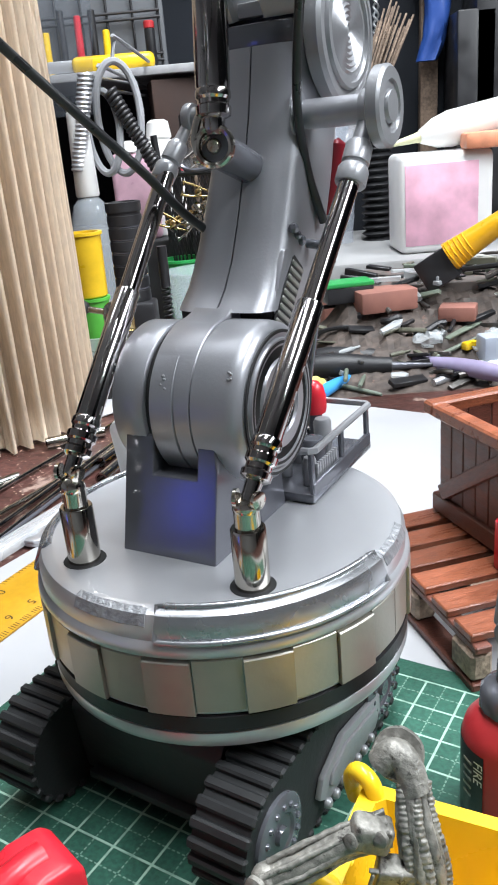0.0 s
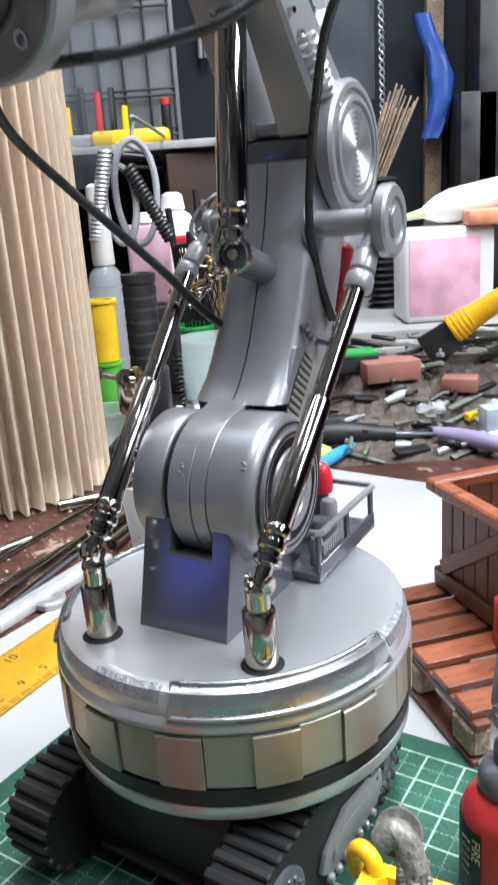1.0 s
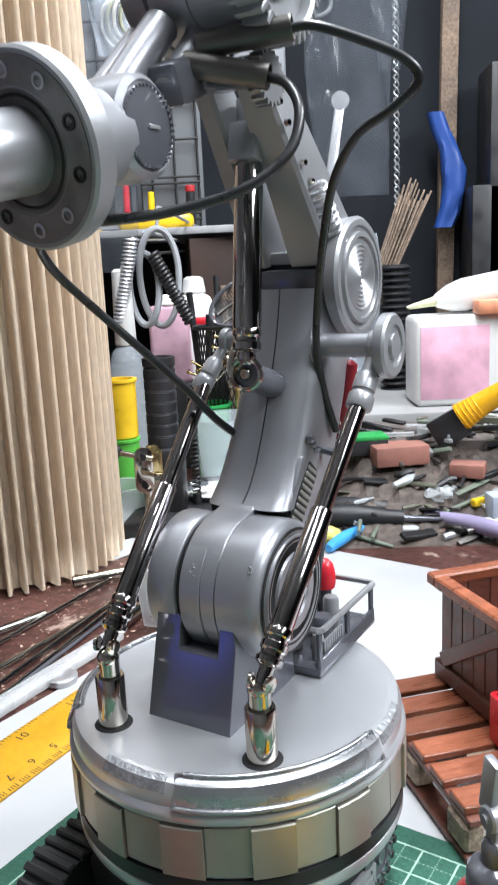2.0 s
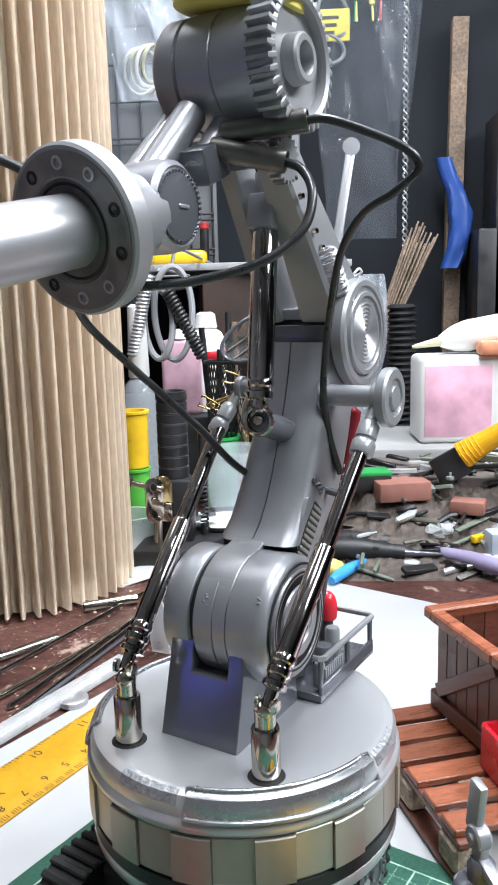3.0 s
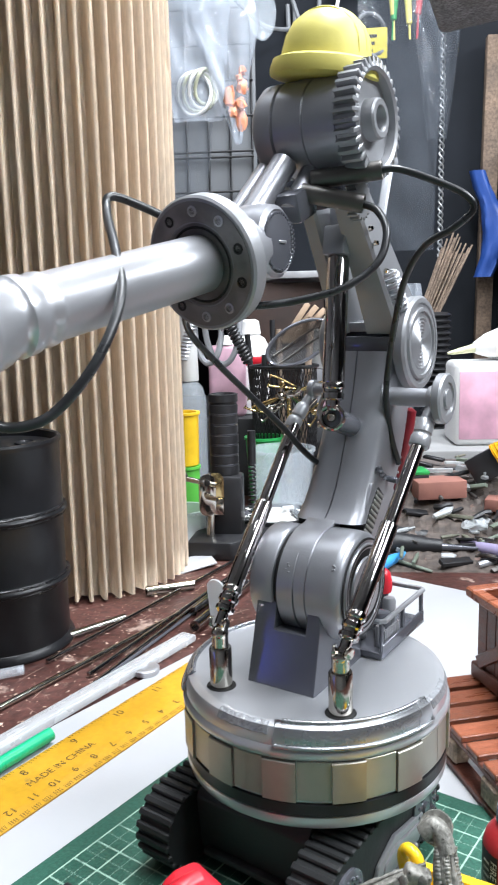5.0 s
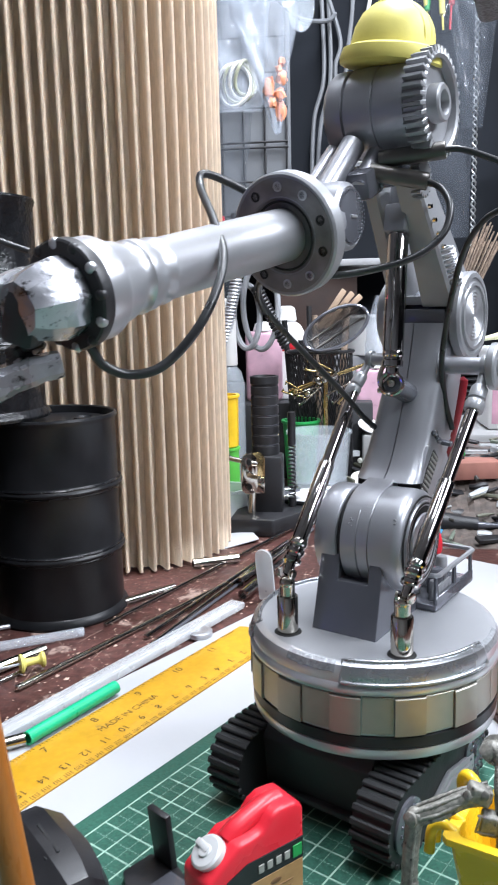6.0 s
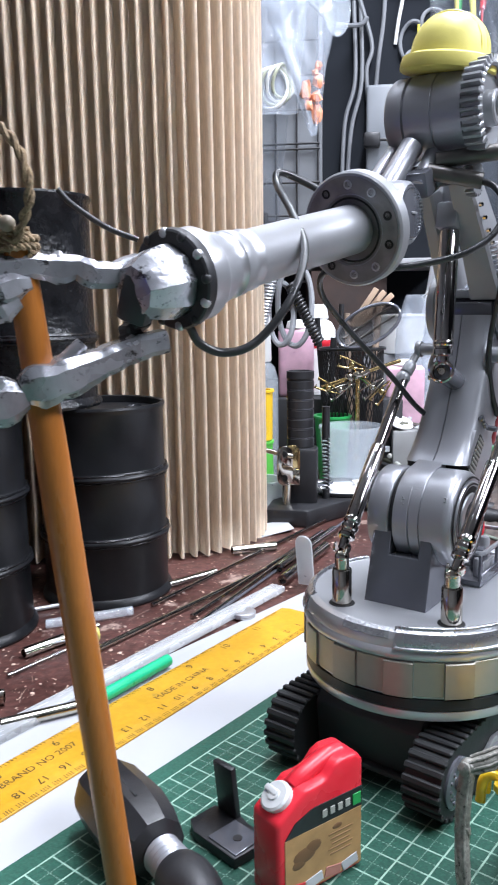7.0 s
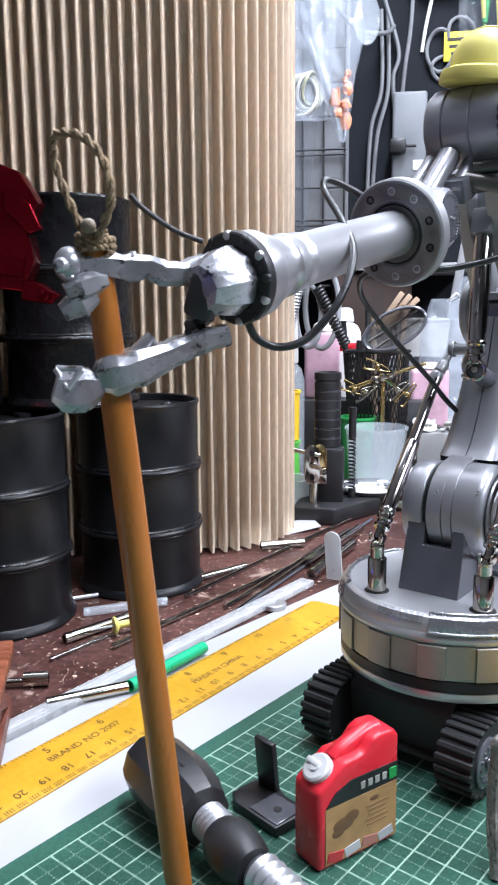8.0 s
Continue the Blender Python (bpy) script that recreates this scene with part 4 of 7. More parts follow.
rod(bm, (-14.3, -146, 146.8), (-11.8, -142.4, 151.2), 1.9, 1.4, 12)
part("jaw_spur", bm, CAST, gripper)
bm = bmesh.new()
jag = random.Random(12)
box(bm, (7, 6, 10), tuple(END + way * 12 + Vector((-1, 0, -2))), (12, 20, 24), soft=1.6, steps=2)
for k in range(9):
    box(bm, (jag.uniform(2.5, 4.5), jag.uniform(3, 5.5), jag.uniform(2.5, 4)), (-4 - 0.9 * k * 0.5 + jag.uniform(-1, 1), -128.5 - 0.55 * k + jag.uniform(-1, 1), 164 - 1.55 * k), tuple(jag.uniform(-30, 30) for _ in range(3)), soft=0.5, steps=1)
part("palm", bm, HULL, gripper, "dark jagged palm between the jaws", sharp=28)
for at in ((-13.0, -146.4, 168.2), (-17.4, -152.6, 168.2), (-5.6, -134.8, 151.6), (-20.0, -157.6, 163.6)):
    bm = bmesh.new()
    lathe(bm, [(1.0, -0.4), (1.0, 0.5), (0.7, 0.8), (0.02, 0.8)], at, (0.3, -0.7, 0.6), 12)
    part("jaw_bolt", bm, SILVER, gripper)

# cables
CABLES = [
    ([(24.5, -7.9, 202.1), (29, -6.2, 202.2), (36, -3, 199.6), (44, 1, 195.5), (46, 3, 191.5), (41, 2, 187), (33, 4, 183.5), (26, 8, 176), (21, 13, 165), (16.5, 18.5, 152), (13.8, 22.5, 140), (13.8, 26, 128), (15, 30, 117.5)], 0.95),
    ([(20.5, -10.5, 194.0), (25.5, -11.0, 191.8), (29.5, -14, 186), (29, -18, 178.5), (23, -24, 172.5), (12, -31, 169.2), (0, -36.5, 168.2), (-14, -36, 168.5), (-23, -30, 166.8), (-27, -22, 160.5), (-25, -12, 151.5), (-20, -2, 141), (-14, 6, 131), (-9.6, 12, 122.5), (-6.5, 17, 117.5)], 1.0),
    ([(-6, -50.5, 187), (-10, -60, 191), (-13.5, -67.5, 193.2), (-12, -71, 189.5), (0, -82, 180), (9, -91, 170.5), (10.5, -100, 159), (6, -107, 150), (1, -112, 147.8), (-2, -117, 150), (-2.5, -120, 154)], 1.0),
    ([(-9, -128, 172), (-13, -133, 174.5), (-17.5, -138, 179), (-19.5, -140, 182)], 0.6),
]
for line, r in CABLES:
    bm = bmesh.new()
    tube(bm, line, r, 10, 10)
    part("cable", bm, CABLE, robot, "black sheathed cable")

# hard hat on the head
hat = base("toy_hard_hat", pose(0.0774, 0.3701, 0.002, 0, 0, -28.0) @ pose(0.0072, -0.0045, 0.2286, 2, 8, 0) @ Matrix.Diagonal((0.97, 0.97, 0.87, 1)), "yellow toy hard hat resting on the robot's head", "hard hat")
bm = bmesh.new()
lathe(bm, [(0.02, -1.6), (12.0, -1.5), (13.6, -1.3), (15.2, -0.8), (15.4, 0.8), (14.7, 3.6), (12.6, 4.6), (12.3, 6.6), (11.6, 10.4), (9.9, 14.2), (7.0, 17), (3.4, 18.5), (0.02, 18.8)], (0, 0, 0), (0, 0, 1), 48, squash=0.96)
shell_ob = part("shell", bm, HAT, hat)
for y in (-3.4, 0, 3.4):
    bm = bmesh.new()
    tube(bm, [(11.9 * math.cos(a) * (1 if abs(y) < 1 else 0.97), y, 6.0 + 12.9 * math.sin(a) - abs(y) * 0.13) for a in [math.pi * k / 12 for k in range(13)]], 0.5, 8, 2)
    part("ridge", bm, HAT, shell_ob)

# ---- round the robot: ruler, tubes, barrels, can, crates ----
RULE = Matrix.Translation((0.1316 * 0.473 - 0.207 * 0.881, 0.1316 * 0.881 + 0.207 * 0.473, 0.001)) @ pose(0, 0, 0, 0, 0, 61.8)
ruler = base("ruler", RULE, "worn yellow plastic ruler with black inch and centimetre marks", "ruler")
bm = bmesh.new()
prism(bm, [(-13, 0), (13, 0), (13, 0.9), (8, 1.6), (-8, 1.6), (-13, 0.9)], 317, Matrix(((0, 0, 1, 152.4), (1, 0, 0, 0), (0, 1, 0, 0), (0, 0, 0, 1))), soft=0.15, steps=1)
blade = part("blade", bm, RULER, ruler)
bm = bmesh.new()
for k in range(0, 12 * 16 + 1):
    size = 5.0 if k % 16 == 0 else 3.6 if k % 8 == 0 else 2.8 if k % 4 == 0 else 2.0
    box(bm, (0.22, size, 0.06), (k * 25.4 / 16, 12.8 - size / 2, 1.28 - 0.06 * size), (-7.5, 0, 0))
for k in range(0, 301):
    size = 4.4 if k % 10 == 0 else 3.2 if k % 5 == 0 else 2.0
    box(bm, (0.2, size, 0.06), (304.8 - k, -12.8 + size / 2, 1.28 - 0.06 * size), (7.5, 0, 0))
tagged(part("tick_marks", bm, WORN_INK, blade, "fine black tick marks"), kind="stuff")
for k in range(1, 12):
    lettering("inch_numeral", str(k), 5.2, WORN_INK, blade, pose(k * 0.0254, 0.0068, 0.00166))
for k in range(1, 30):
    lettering("centimetre_numeral", str(k), 4.7, WORN_INK, blade, pose(0.3048 - 0.01 * k, -0.0072, 0.00166, 0, 0, 180))
lettering("printed_words", "MADE IN CHINA", 4.5, WORN_INK, blade, pose(0.2150, -0.0005, 0.00166))
lettering("printed_words", "BRAND NO 2007", 4.5, WORN_INK, blade, pose(0.1400, 0.0010, 0.00166))


def pipe(name, a, b, r, mat, label, category, hollow=True, group=""):
    """A straight length of tube or rod, from a to b in millimetres."""
    bm = bmesh.new()
    a, b = Vector(a), Vector(b)
    h = (b - a).length
    if hollow:
        lathe(bm, [(r * 0.75, 3), (r * 0.75, 0), (r, 0.0), (r, h), (r * 0.75, h), (r * 0.75, h - 3)], (0, 0, 0), (0, 0, 1), 18)
    else:
        lathe(bm, [(r * 0.7, 0), (r, 0.3 * r), (r, h - 0.3 * r), (r * 0.7, h)], (0, 0, 0), (0, 0, 1), 14)
    return single(name, bm, mat, Matrix.Translation(a * MM) @ turn(b - a), label, category, group)


pipe("steel_rod", (-73, 421, 1.8), (0, 556, 1.8), 1.4, NICKEL, "long bright steel rod lying on the bench", "rod", False, "rods on the bench")
pipe("steel_rod", (-55, 492, 1.4), (40, 690, 2.2), 1.2, CHROME, "thin dark steel rod lying on the bench", "rod", False, "rods on the bench")
pipe("steel_rod", (-30, 478, 1.6), (30, 640, 1.8), 1.4, CHROME, "thin dark steel rod lying on the bench", "rod", False, "rods on the bench")
pipe("steel_rod", (-25, 470, 1.4), (22, 600, 5.5), 1.2, CHROME, "thin dark steel rod leaning on the others", "rod", False, "rods on the bench")
pipe("steel_rod", (-20, 480, 1.4), (46, 672, 1.6), 1.1, GREY_DARK, "thin dark steel rod lying on the bench", "rod", False, "rods on the bench")
pipe("steel_tube", (-62, 512, 2.2), (-30, 548, 2.2), 2.0, CHROME, "dark chrome tube end on the bench", "tube", True, "tubes on the bench")
pipe("steel_tube", (8, 553, 3.2), (38, 640, 3.2), 3.0, CHROME, "open dark chrome tube", "tube", True, "tubes on the bench")
pipe("steel_tube", (12, 533, 3.4), (34, 600, 3.4), 3.2, CHROME, "open dark chrome tube", "tube", True, "tubes on the bench")
pipe("steel_tube", (-26, 586, 3.3), (1, 599, 3.3), 2.9, NICKEL, "short dull steel tube by the cardboard", "tube", True, "tubes on the bench")
pipe("chrome_tube", (-79.5, 360, 3.6), (-52, 379, 3.6), 2.5, NICKEL, "chromed tube piece with drilled holes", "tube", True, "tubes on the bench")
pipe("chrome_tube", (-98, 424, 2.7), (-74, 458, 2.7), 2.6, NICKEL, "short chromed tube on the bench", "tube", True, "tubes on the bench")
pipe("clear_tube", (-101, 458, 2.8), (-62, 480, 2.8), 2.4, TUB, "clear plastic tube on the bench", "tube", True, "tubes on the bench")
pipe("steel_rod", (-97, 404, 1.4), (-76, 440, 1.4), 0.9, CHROME, "dull steel pin shaft", "rod", False, "rods on the bench")
pipe("chrome_spigot", (-125, 371, 2.6), (-98, 379, 2.6), 1.6, NICKEL, "thin chromed spigot on the bench", "tube", False, "tubes on the bench")
pipe("chrome_ferrule", (-98, 379, 3.4), (-88, 382, 3.4), 3.2, NICKEL, "chromed ferrule end of a spigot", "tube", True, "tubes on the bench")
pipe("green_tube", (-50.5, 378, 4.4), (-28.5, 420.5, 4.4), 2.7, GREEN_TUBE, "bright green plastic tube along the ruler", "tube", True, "tubes on the bench")
pipe("steel_rod", (-130, 470, 1.5), (-78, 505, 1.5), 1.2, STEEL, "thin rod between the barrels", "rod", False, "rods on the bench")

# frosted acrylic strip with an upturned end
bm = bmesh.new()
prism(bm, [(-120, -1), (150, -1), (150, 2.6), (-120, 2.6)], 9.0, Matrix(((1, 0, 0, 0), (0, 0, 1, 0), (0, 1, 0, 1), (0, 0, 0, 1))), soft=0.8)
single("clear_strip", bm, STRIP, pose(-0.0595, 0.3895, 0.001, 0, 0, 62.0), "frosted clear plastic strip beside the ruler", "strip")
bm = bmesh.new()
outline = [(-5, 0), (5, 0)] + [(5 * math.cos(a), 26 + 5 * math.sin(a)) for a in [math.pi * k / 10 for k in range(11)]]
prism(bm, outline, 1.6, pose(0, 0, 0, 90, 0, 0), soft=0.4)
single("frosted_tab", bm, CLEAR, pose(0.0260, 0.5330, 0.001, 10, 0, -20), "frosted clear rounded tab standing on end", "tab")

bm = bmesh.new()
lathe(bm, [(2.0, 0), (6.2, 0), (6.4, 0.6), (6.2, 1.2), (6.4, 1.6), (6.4, 2.6), (5.6, 3.0), (3.0, 3.0), (2.0, 2.4)], (0, 0, 0), (0, 0, 1), 28)
single("steel_washer", bm, SILVER, pose(-0.0035, 0.4830, 0.001), "small stack of bright washers", "washer")

pin = base("push_pin", pose(-0.0735, 0.4400, 0.0052, 0, 90, 35), "yellow plastic push pin lying on its side", "push pin")
bm = bmesh.new()
lathe(bm, [(4.2, 0), (4.4, 0.8), (3.4, 1.8), (1.9, 2.6), (1.7, 8), (2.4, 9), (3.6, 9.6), (3.7, 10.6), (3.0, 11.2), (0.02, 11.4)], (0, 0, -5), (0, 0, 1), 24)
part("grip", bm, HAT, pin)
bm = bmesh.new()
rod(bm, (0, 0, -16), (0, 0, -5), 0.6, 0.6, 8)
part("needle", bm, STEEL, pin)

# chips and shavings on the worn bench
rng = random.Random(5)
bm = bmesh.new()
for _ in range(2600):
    x, y = rng.uniform(-150, 60), rng.uniform(340, 640)
    if 0.545 * (y - 414.7) - 0.839 * (x + 43.9) < 4:
        continue
    s = rng.uniform(0.2, 0.9) if rng.random() < 0.9 else rng.uniform(0.9, 1.8)
    tmp = bmesh.new()
    ring = [tmp.verts.new((s * rng.uniform(0.5, 1.1) * math.cos(k * 1.2566), s * rng.uniform(0.3, 0.9) * math.sin(k * 1.2566), rng.uniform(0.05, 0.4) * s)) for k in range(5)]
    top = tmp.verts.new((0, 0, 0.5 * s))
    low = tmp.verts.new((0, 0, -0.02))
    for k in range(5):
        tmp.faces.new((ring[k], ring[(k + 1) % 5], top))
        tmp.faces.new((ring[(k + 1) % 5], ring[k], low))
    merge(bm, tmp, pose(x, y, 0.05, 0, 0, rng.uniform(0, 360)))
single("wood_shavings", bm, material("pale_shavings", (0.48, 0.34, 0.27), 0.8, 0, 0.4, 200), Matrix(), "pale pinkish shavings and dust on the bench", "shavings", kind="stuff", sharp=10)
bm = bmesh.new()
for _ in range(170):
    x, y, a = rng.uniform(-140, 40), rng.uniform(380, 640), rng.uniform(0, math.pi)
    if 0.545 * (y - 414.7) - 0.839 * (x + 43.9) < 12:
        continue
    h = rng.uniform(3, 22)
    box(bm, (h, rng.uniform(0.12, 0.32), 0.06), (x, y, 0.02), (0, 0, math.degrees(a)))
single("bench_scratches", bm, material("pale_scratch", (0.30, 0.20, 0.16), 0.8), Matrix(), "pale cut marks scored in the bench top", "scratches", kind="stuff")


# ---- black barrels and the fluted cardboard behind them ----
def barrel(m, mat, label, top_mat=None):
    thing_ob = base("toy_barrel", m, label, "barrel", "black barrels")
    r, h = 34.4, 108.6
    bm = bmesh.new()
    prof = [(0.02, 1.6), (32.6, 1.6), (33.4, 0.2), (36.4, 0.0), (37.0, 1.4), (36.2, 3.4), (34.6, 5.0)]
    for z in (36, 71):
        prof += [(r, z - 3.2), (r + 0.5, z - 2.2), (r + 2.0, z - 0.8), (r + 2.3, z), (r + 2.0, z + 0.8), (r + 0.5, z + 2.2), (r, z + 3.2)]
    prof += [(r, h - 4.0), (35.0, h - 3.0), (35.6, h - 1.4), (35.2, h - 0.2), (34.2, h), (33.4, h - 0.6), (33.2, h - 4.5), (0.02, h - 4.5)]
    lathe(bm, prof, seg=72)
    for v in bm.verts:
        k = noise.noise(v.co * 0.09) * 0.35
        v.co.x += k * v.co.x / 35
        v.co.y += k * v.co.y / 35
    body = part("body", bm, mat, thing_ob)
    for z in (34.2, 37.8, 69.2, 72.8, 2.4):
        bm = bmesh.new()
        tube(bm, [((r + 0.9 + 0.35 * noise.noise(Vector((math.cos(a), math.sin(a), z)) * 3)) * math.cos(a), (r + 0.9) * math.sin(a), z + 0.5 * noise.noise(Vector((math.cos(a), math.sin(a), z)) * 4)) for a in [2 * math.pi * k / 96 for k in range(97)]], 0.75, 6, curve=False, radii=lambda t: 0.75 + 0.5 * noise.noise(Vector((t * 31, z, 5))))
        part("glue_bead", bm, BARREL_ROUGH, body, "lumpy glossy black glue bead")
    for x, y, rr in ((14, -14, 5.5), (-18, 10, 3.5)):
        bm = bmesh.new()
        lathe(bm, [(rr, -1), (rr, 2.2), (rr * 0.8, 2.6), (rr * 0.7, 1.8), (0.02, 1.8)], (x, y, h - 4.5), (0, 0, 1), 24)
        part("bung", bm, mat, body)
    return thing_ob


one = barrel(pose(-0.0878, 0.5198, 0, 0, 0, 40), BARREL, "matt black toy oil barrel with two rolling hoops")
copy_thing(one, pose(-0.1431, 0.4542, 0, 0, 0, 110))
copy_thing(one, pose(-0.2180, 0.4660, 0, 0, 0, 200))
two = barrel(pose(-0.1196, 0.5030, 0.1087, 0, 0, 75), BARREL_ROUGH, "pitted black toy oil barrel stacked on the others")
copy_thing(two, pose(-0.1885, 0.4800, 0.1087, 0, 0, 10))

# cardboard: one fluted sheet bent round at its end
line = []
cx, cy, cr = -79.0, 637.0, 67.0
for k in range(1240):
    s = k * 0.40
    if s < cr * 1.95:
        a = 0.55 - s / cr
        p, n = (cx + cr * math.cos(a), cy + cr * math.sin(a)), (math.cos(a), math.sin(a))
    else:
        a = 0.55 - 1.95
        e = s - cr * 1.95
        p = (cx + cr * math.cos(a) + e * math.sin(a), cy + cr * math.sin(a) - e * math.cos(a))
        n = (math.cos(a), math.sin(a))
    wave = math.sin(2 * math.pi * s / 8.34)
    ripple = 10.4 * (0.5 + 0.5 * max(min(3.4 * (wave - 0.40), 1), -1)) + 1.2 * max(wave - 0.5, 0) - 8.4
    line.append((p[0] + n[0] * ripple, p[1] + n[1] * ripple, n))
bm = bmesh.new()
rings = []
for j in range(25):
    z = 3.0 + 445.0 * j / 24
    ring = []
    for k, (x, y, n) in enumerate(line):
        ragged = 1.3 * noise.noise(Vector((k * 0.03, 0, 7))) + 0.6 * noise.noise(Vector((k * 0.2, 3, 1))) - 1.2 if j == 0 else 0
        bow = 0.22 * noise.noise(Vector((k * 0.01, z * 0.008, 2)))
        ring.append(Vector((x + n[0] * bow, y + n[1] * bow, z + ragged)))
    rings.append(ring)
shell(bm, rings, loop=False, cap=False)
thick = bmesh.ops.solidify(bm, geom=bm.faces[:], thickness=0.5)
cardboard = single("cardboard_sheet", bm, KRAFT, Matrix(), "tall fluted kraft cardboard sheet standing curved on the bench", "cardboard", sharp=60)
bm = bmesh.new()
tube(bm, [(x - n[0] * 9.8, y - n[1] * 9.8, 2) for x, y, n in line[::6]], 0.5, 4, curve=False)
for (x, y, n), (u, v, w) in zip(line[::14], line[14::14]):
    bm.faces.new([bm.verts.new(p) for p in ((x - n[0] * 9.6, y - n[1] * 9.6, 1), (u - w[0] * 9.6, v - w[1] * 9.6, 1), (u - w[0] * 9.6, v - w[1] * 9.6, 447), (x - n[0] * 9.6, y - n[1] * 9.6, 447))])
bmesh.ops.remove_doubles(bm, verts=bm.verts[:], dist=0.01)
part("liner", bm, KRAFT, cardboard, "flat paper liner behind the flutes", sharp=60)
bm = bmesh.new()
prism(bm, [(-14, -12), (16, -8), (18, 10), (-6, 14)], 0.8, pose(0, 0, 0.6, 3, -4, 0), soft=0.2)
single("paper_scrap", bm, PAPER, pose(-0.0080, 0.6420, 0.0012, 0, 0, 30), "curled white card scrap under the cardboard", "scrap")

# ---- red can, black clip, flexible tool ----
can = base("toy_jerry_can", pose(0.0424, 0.2948, 0.002, 0, 0, 43) @ Matrix.Diagonal((1.15, 1.06, 1.0, 1)), "red toy fuel can with a tan printed label", "fuel can")
bm = bmesh.new()
prism(bm, [(-13.2, 0.3), (13.0, 0.3), (13.2, 25), (13.2, 33), (11.5, 35.4), (6.5, 35.8), (4.0, 34.6), (1.5, 31.6), (-2.0, 31.0), (-4.5, 31.2), (-13.2, 24.5)], 11, Matrix(((1, 0, 0, 0), (0, 0, -1, 0), (0, 1, 0, 0), (0, 0, 0, 1))), soft=1.3, steps=3)
body = part("body", bm, RED, can)
bm = bmesh.new()
tube(bm, [(-4.5, 0, 29.5), (-2.0, 0, 31.4), (2.0, 0, 33.0), (6.0, 0, 34.2), (9.5, 0, 34.2)], 2.6, 12, 5)
part("handle", bm, RED, body, "raised red grip")
bm = bmesh.new()
m = Matrix.Translation((-9.4, 0, 28.3)) @ turn((-0.62, 0, 0.78))
lathe(bm, [(4.0, -1), (4.1, 0.9), (3.5, 1.4), (1.6, 1.4), (1.4, 1.9), (0.02, 1.9)], m=m, seg=24)
box(bm, (4.6, 1.6, 0.9), (-1.4, 0.6, 1.7), soft=0.3, m=m)
part("cap", bm, material("pale_grey_cap", (0.55, 0.56, 0.56), 0.4, 0.1, 0.1, 100), body, "pale grey screw cap with a tab")
bm = bmesh.new()
box(bm, (23.5, 0.4, 17.5), (0.6, -5.55, 10.4), soft=0.1, steps=1)
label_ob = part("label", bm, LABEL_TAN, body, "tan printed label")
bm = bmesh.new()
prism(bm, [(-11, 19.4), (12.4, 19.4), (12.4, 25.2), (-3.0, 25.2), (-8.2, 23.0)], 0.4, Matrix(((1, 0, 0, 0), (0, 0, -1, -5.6), (0, 1, 0, 0), (0, 0, 0, 1))))
part("label_band", bm, BLACK, body, "black band of the label")
for k in range(4):
    bm = bmesh.new()
    box(bm, (1.5, 0.3, 2.2), (0.5 + 2.4 * k, -5.95, 22.3), soft=0.08, steps=1)
    part("label_bar", bm, material("pale_label_print", (0.33, 0.33, 0.30), 0.5), body)
bm = bmesh.new()
box(bm, (2.6, 0.3, 3.4), (10.6, -5.95, 22.2), soft=0.08, steps=1)
part("label_patch", bm, GREEN, body)
for at, s in (((-5.5, 12.5), (3.4, 2.2)), ((-2.8, 14.0), (2.4, 1.8)), ((-7.2, 10.5), (2.0, 1.4)), ((4.6, 16.6), (1.6, 0.8))):
    bm = bmesh.new()
    ball(bm, 1, (at[0], -5.75, at[1]), (s[0], 0.15, s[1]), 12)
    part("label_blot", bm, material("brown_label_print", (0.14, 0.07, 0.03), 0.5), body)
for k in range(5):
    bm = bmesh.new()
    box(bm, (7.5 - (k % 3), 0.2, 0.5), (5.6, -5.8, 14.8 - 1.5 * k), soft=0.05, steps=1)
    part("label_line", bm, material("thin_label_print", (0.22, 0.12, 0.05), 0.5), body)
for k, (x, w, mt) in enumerate(((-8, 5, RED_DARK), (-2.5, 5, PAPER), (3.2, 5, CLAY), (8.6, 5, PAPER))):
    bm = bmesh.new()
    box(bm, (w, 0.3, 3.0), (x, -5.8, 3.6), (0, 12 * (-1) ** k, 0), soft=0.1, steps=1)
    part("label_picture", bm, mt, body)

clip = base("black_clip", pose(0.0175, 0.3085, 0.002, 0, 0, -38), "black plastic clip with an upright tab on the mat", "clip")
bm = bmesh.new()
prism(bm, [(-11, -6), (-6, -9), (12, -9), (13, 5), (3, 5), (-4, 7), (-11, 4)], 3.4, pose(0, 0, 1.7), soft=0.5)
part("foot", bm, BLACK, clip)
bm = bmesh.new()
box(bm, (8.4, 2.2, 19), (-5, 4.0, 11), (6, 0, 0), soft=0.5)
part("tab", bm, BLACK, clip)
bm = bmesh.new()
box(bm, (12, 11, 0.6), (5.5, -2.5, 3.6), soft=0.2)
pl = part("plate", bm, GREY_DARK, clip, "blue-grey plate with a screw hole")
bm = bmesh.new()
lathe(bm, [(1.4, 0), (1.4, 0.2), (0.02, 0.2)], (6.5, -2.5, 3.9), (0, 0, 1), 16)
part("hole", bm, DARK, pl)

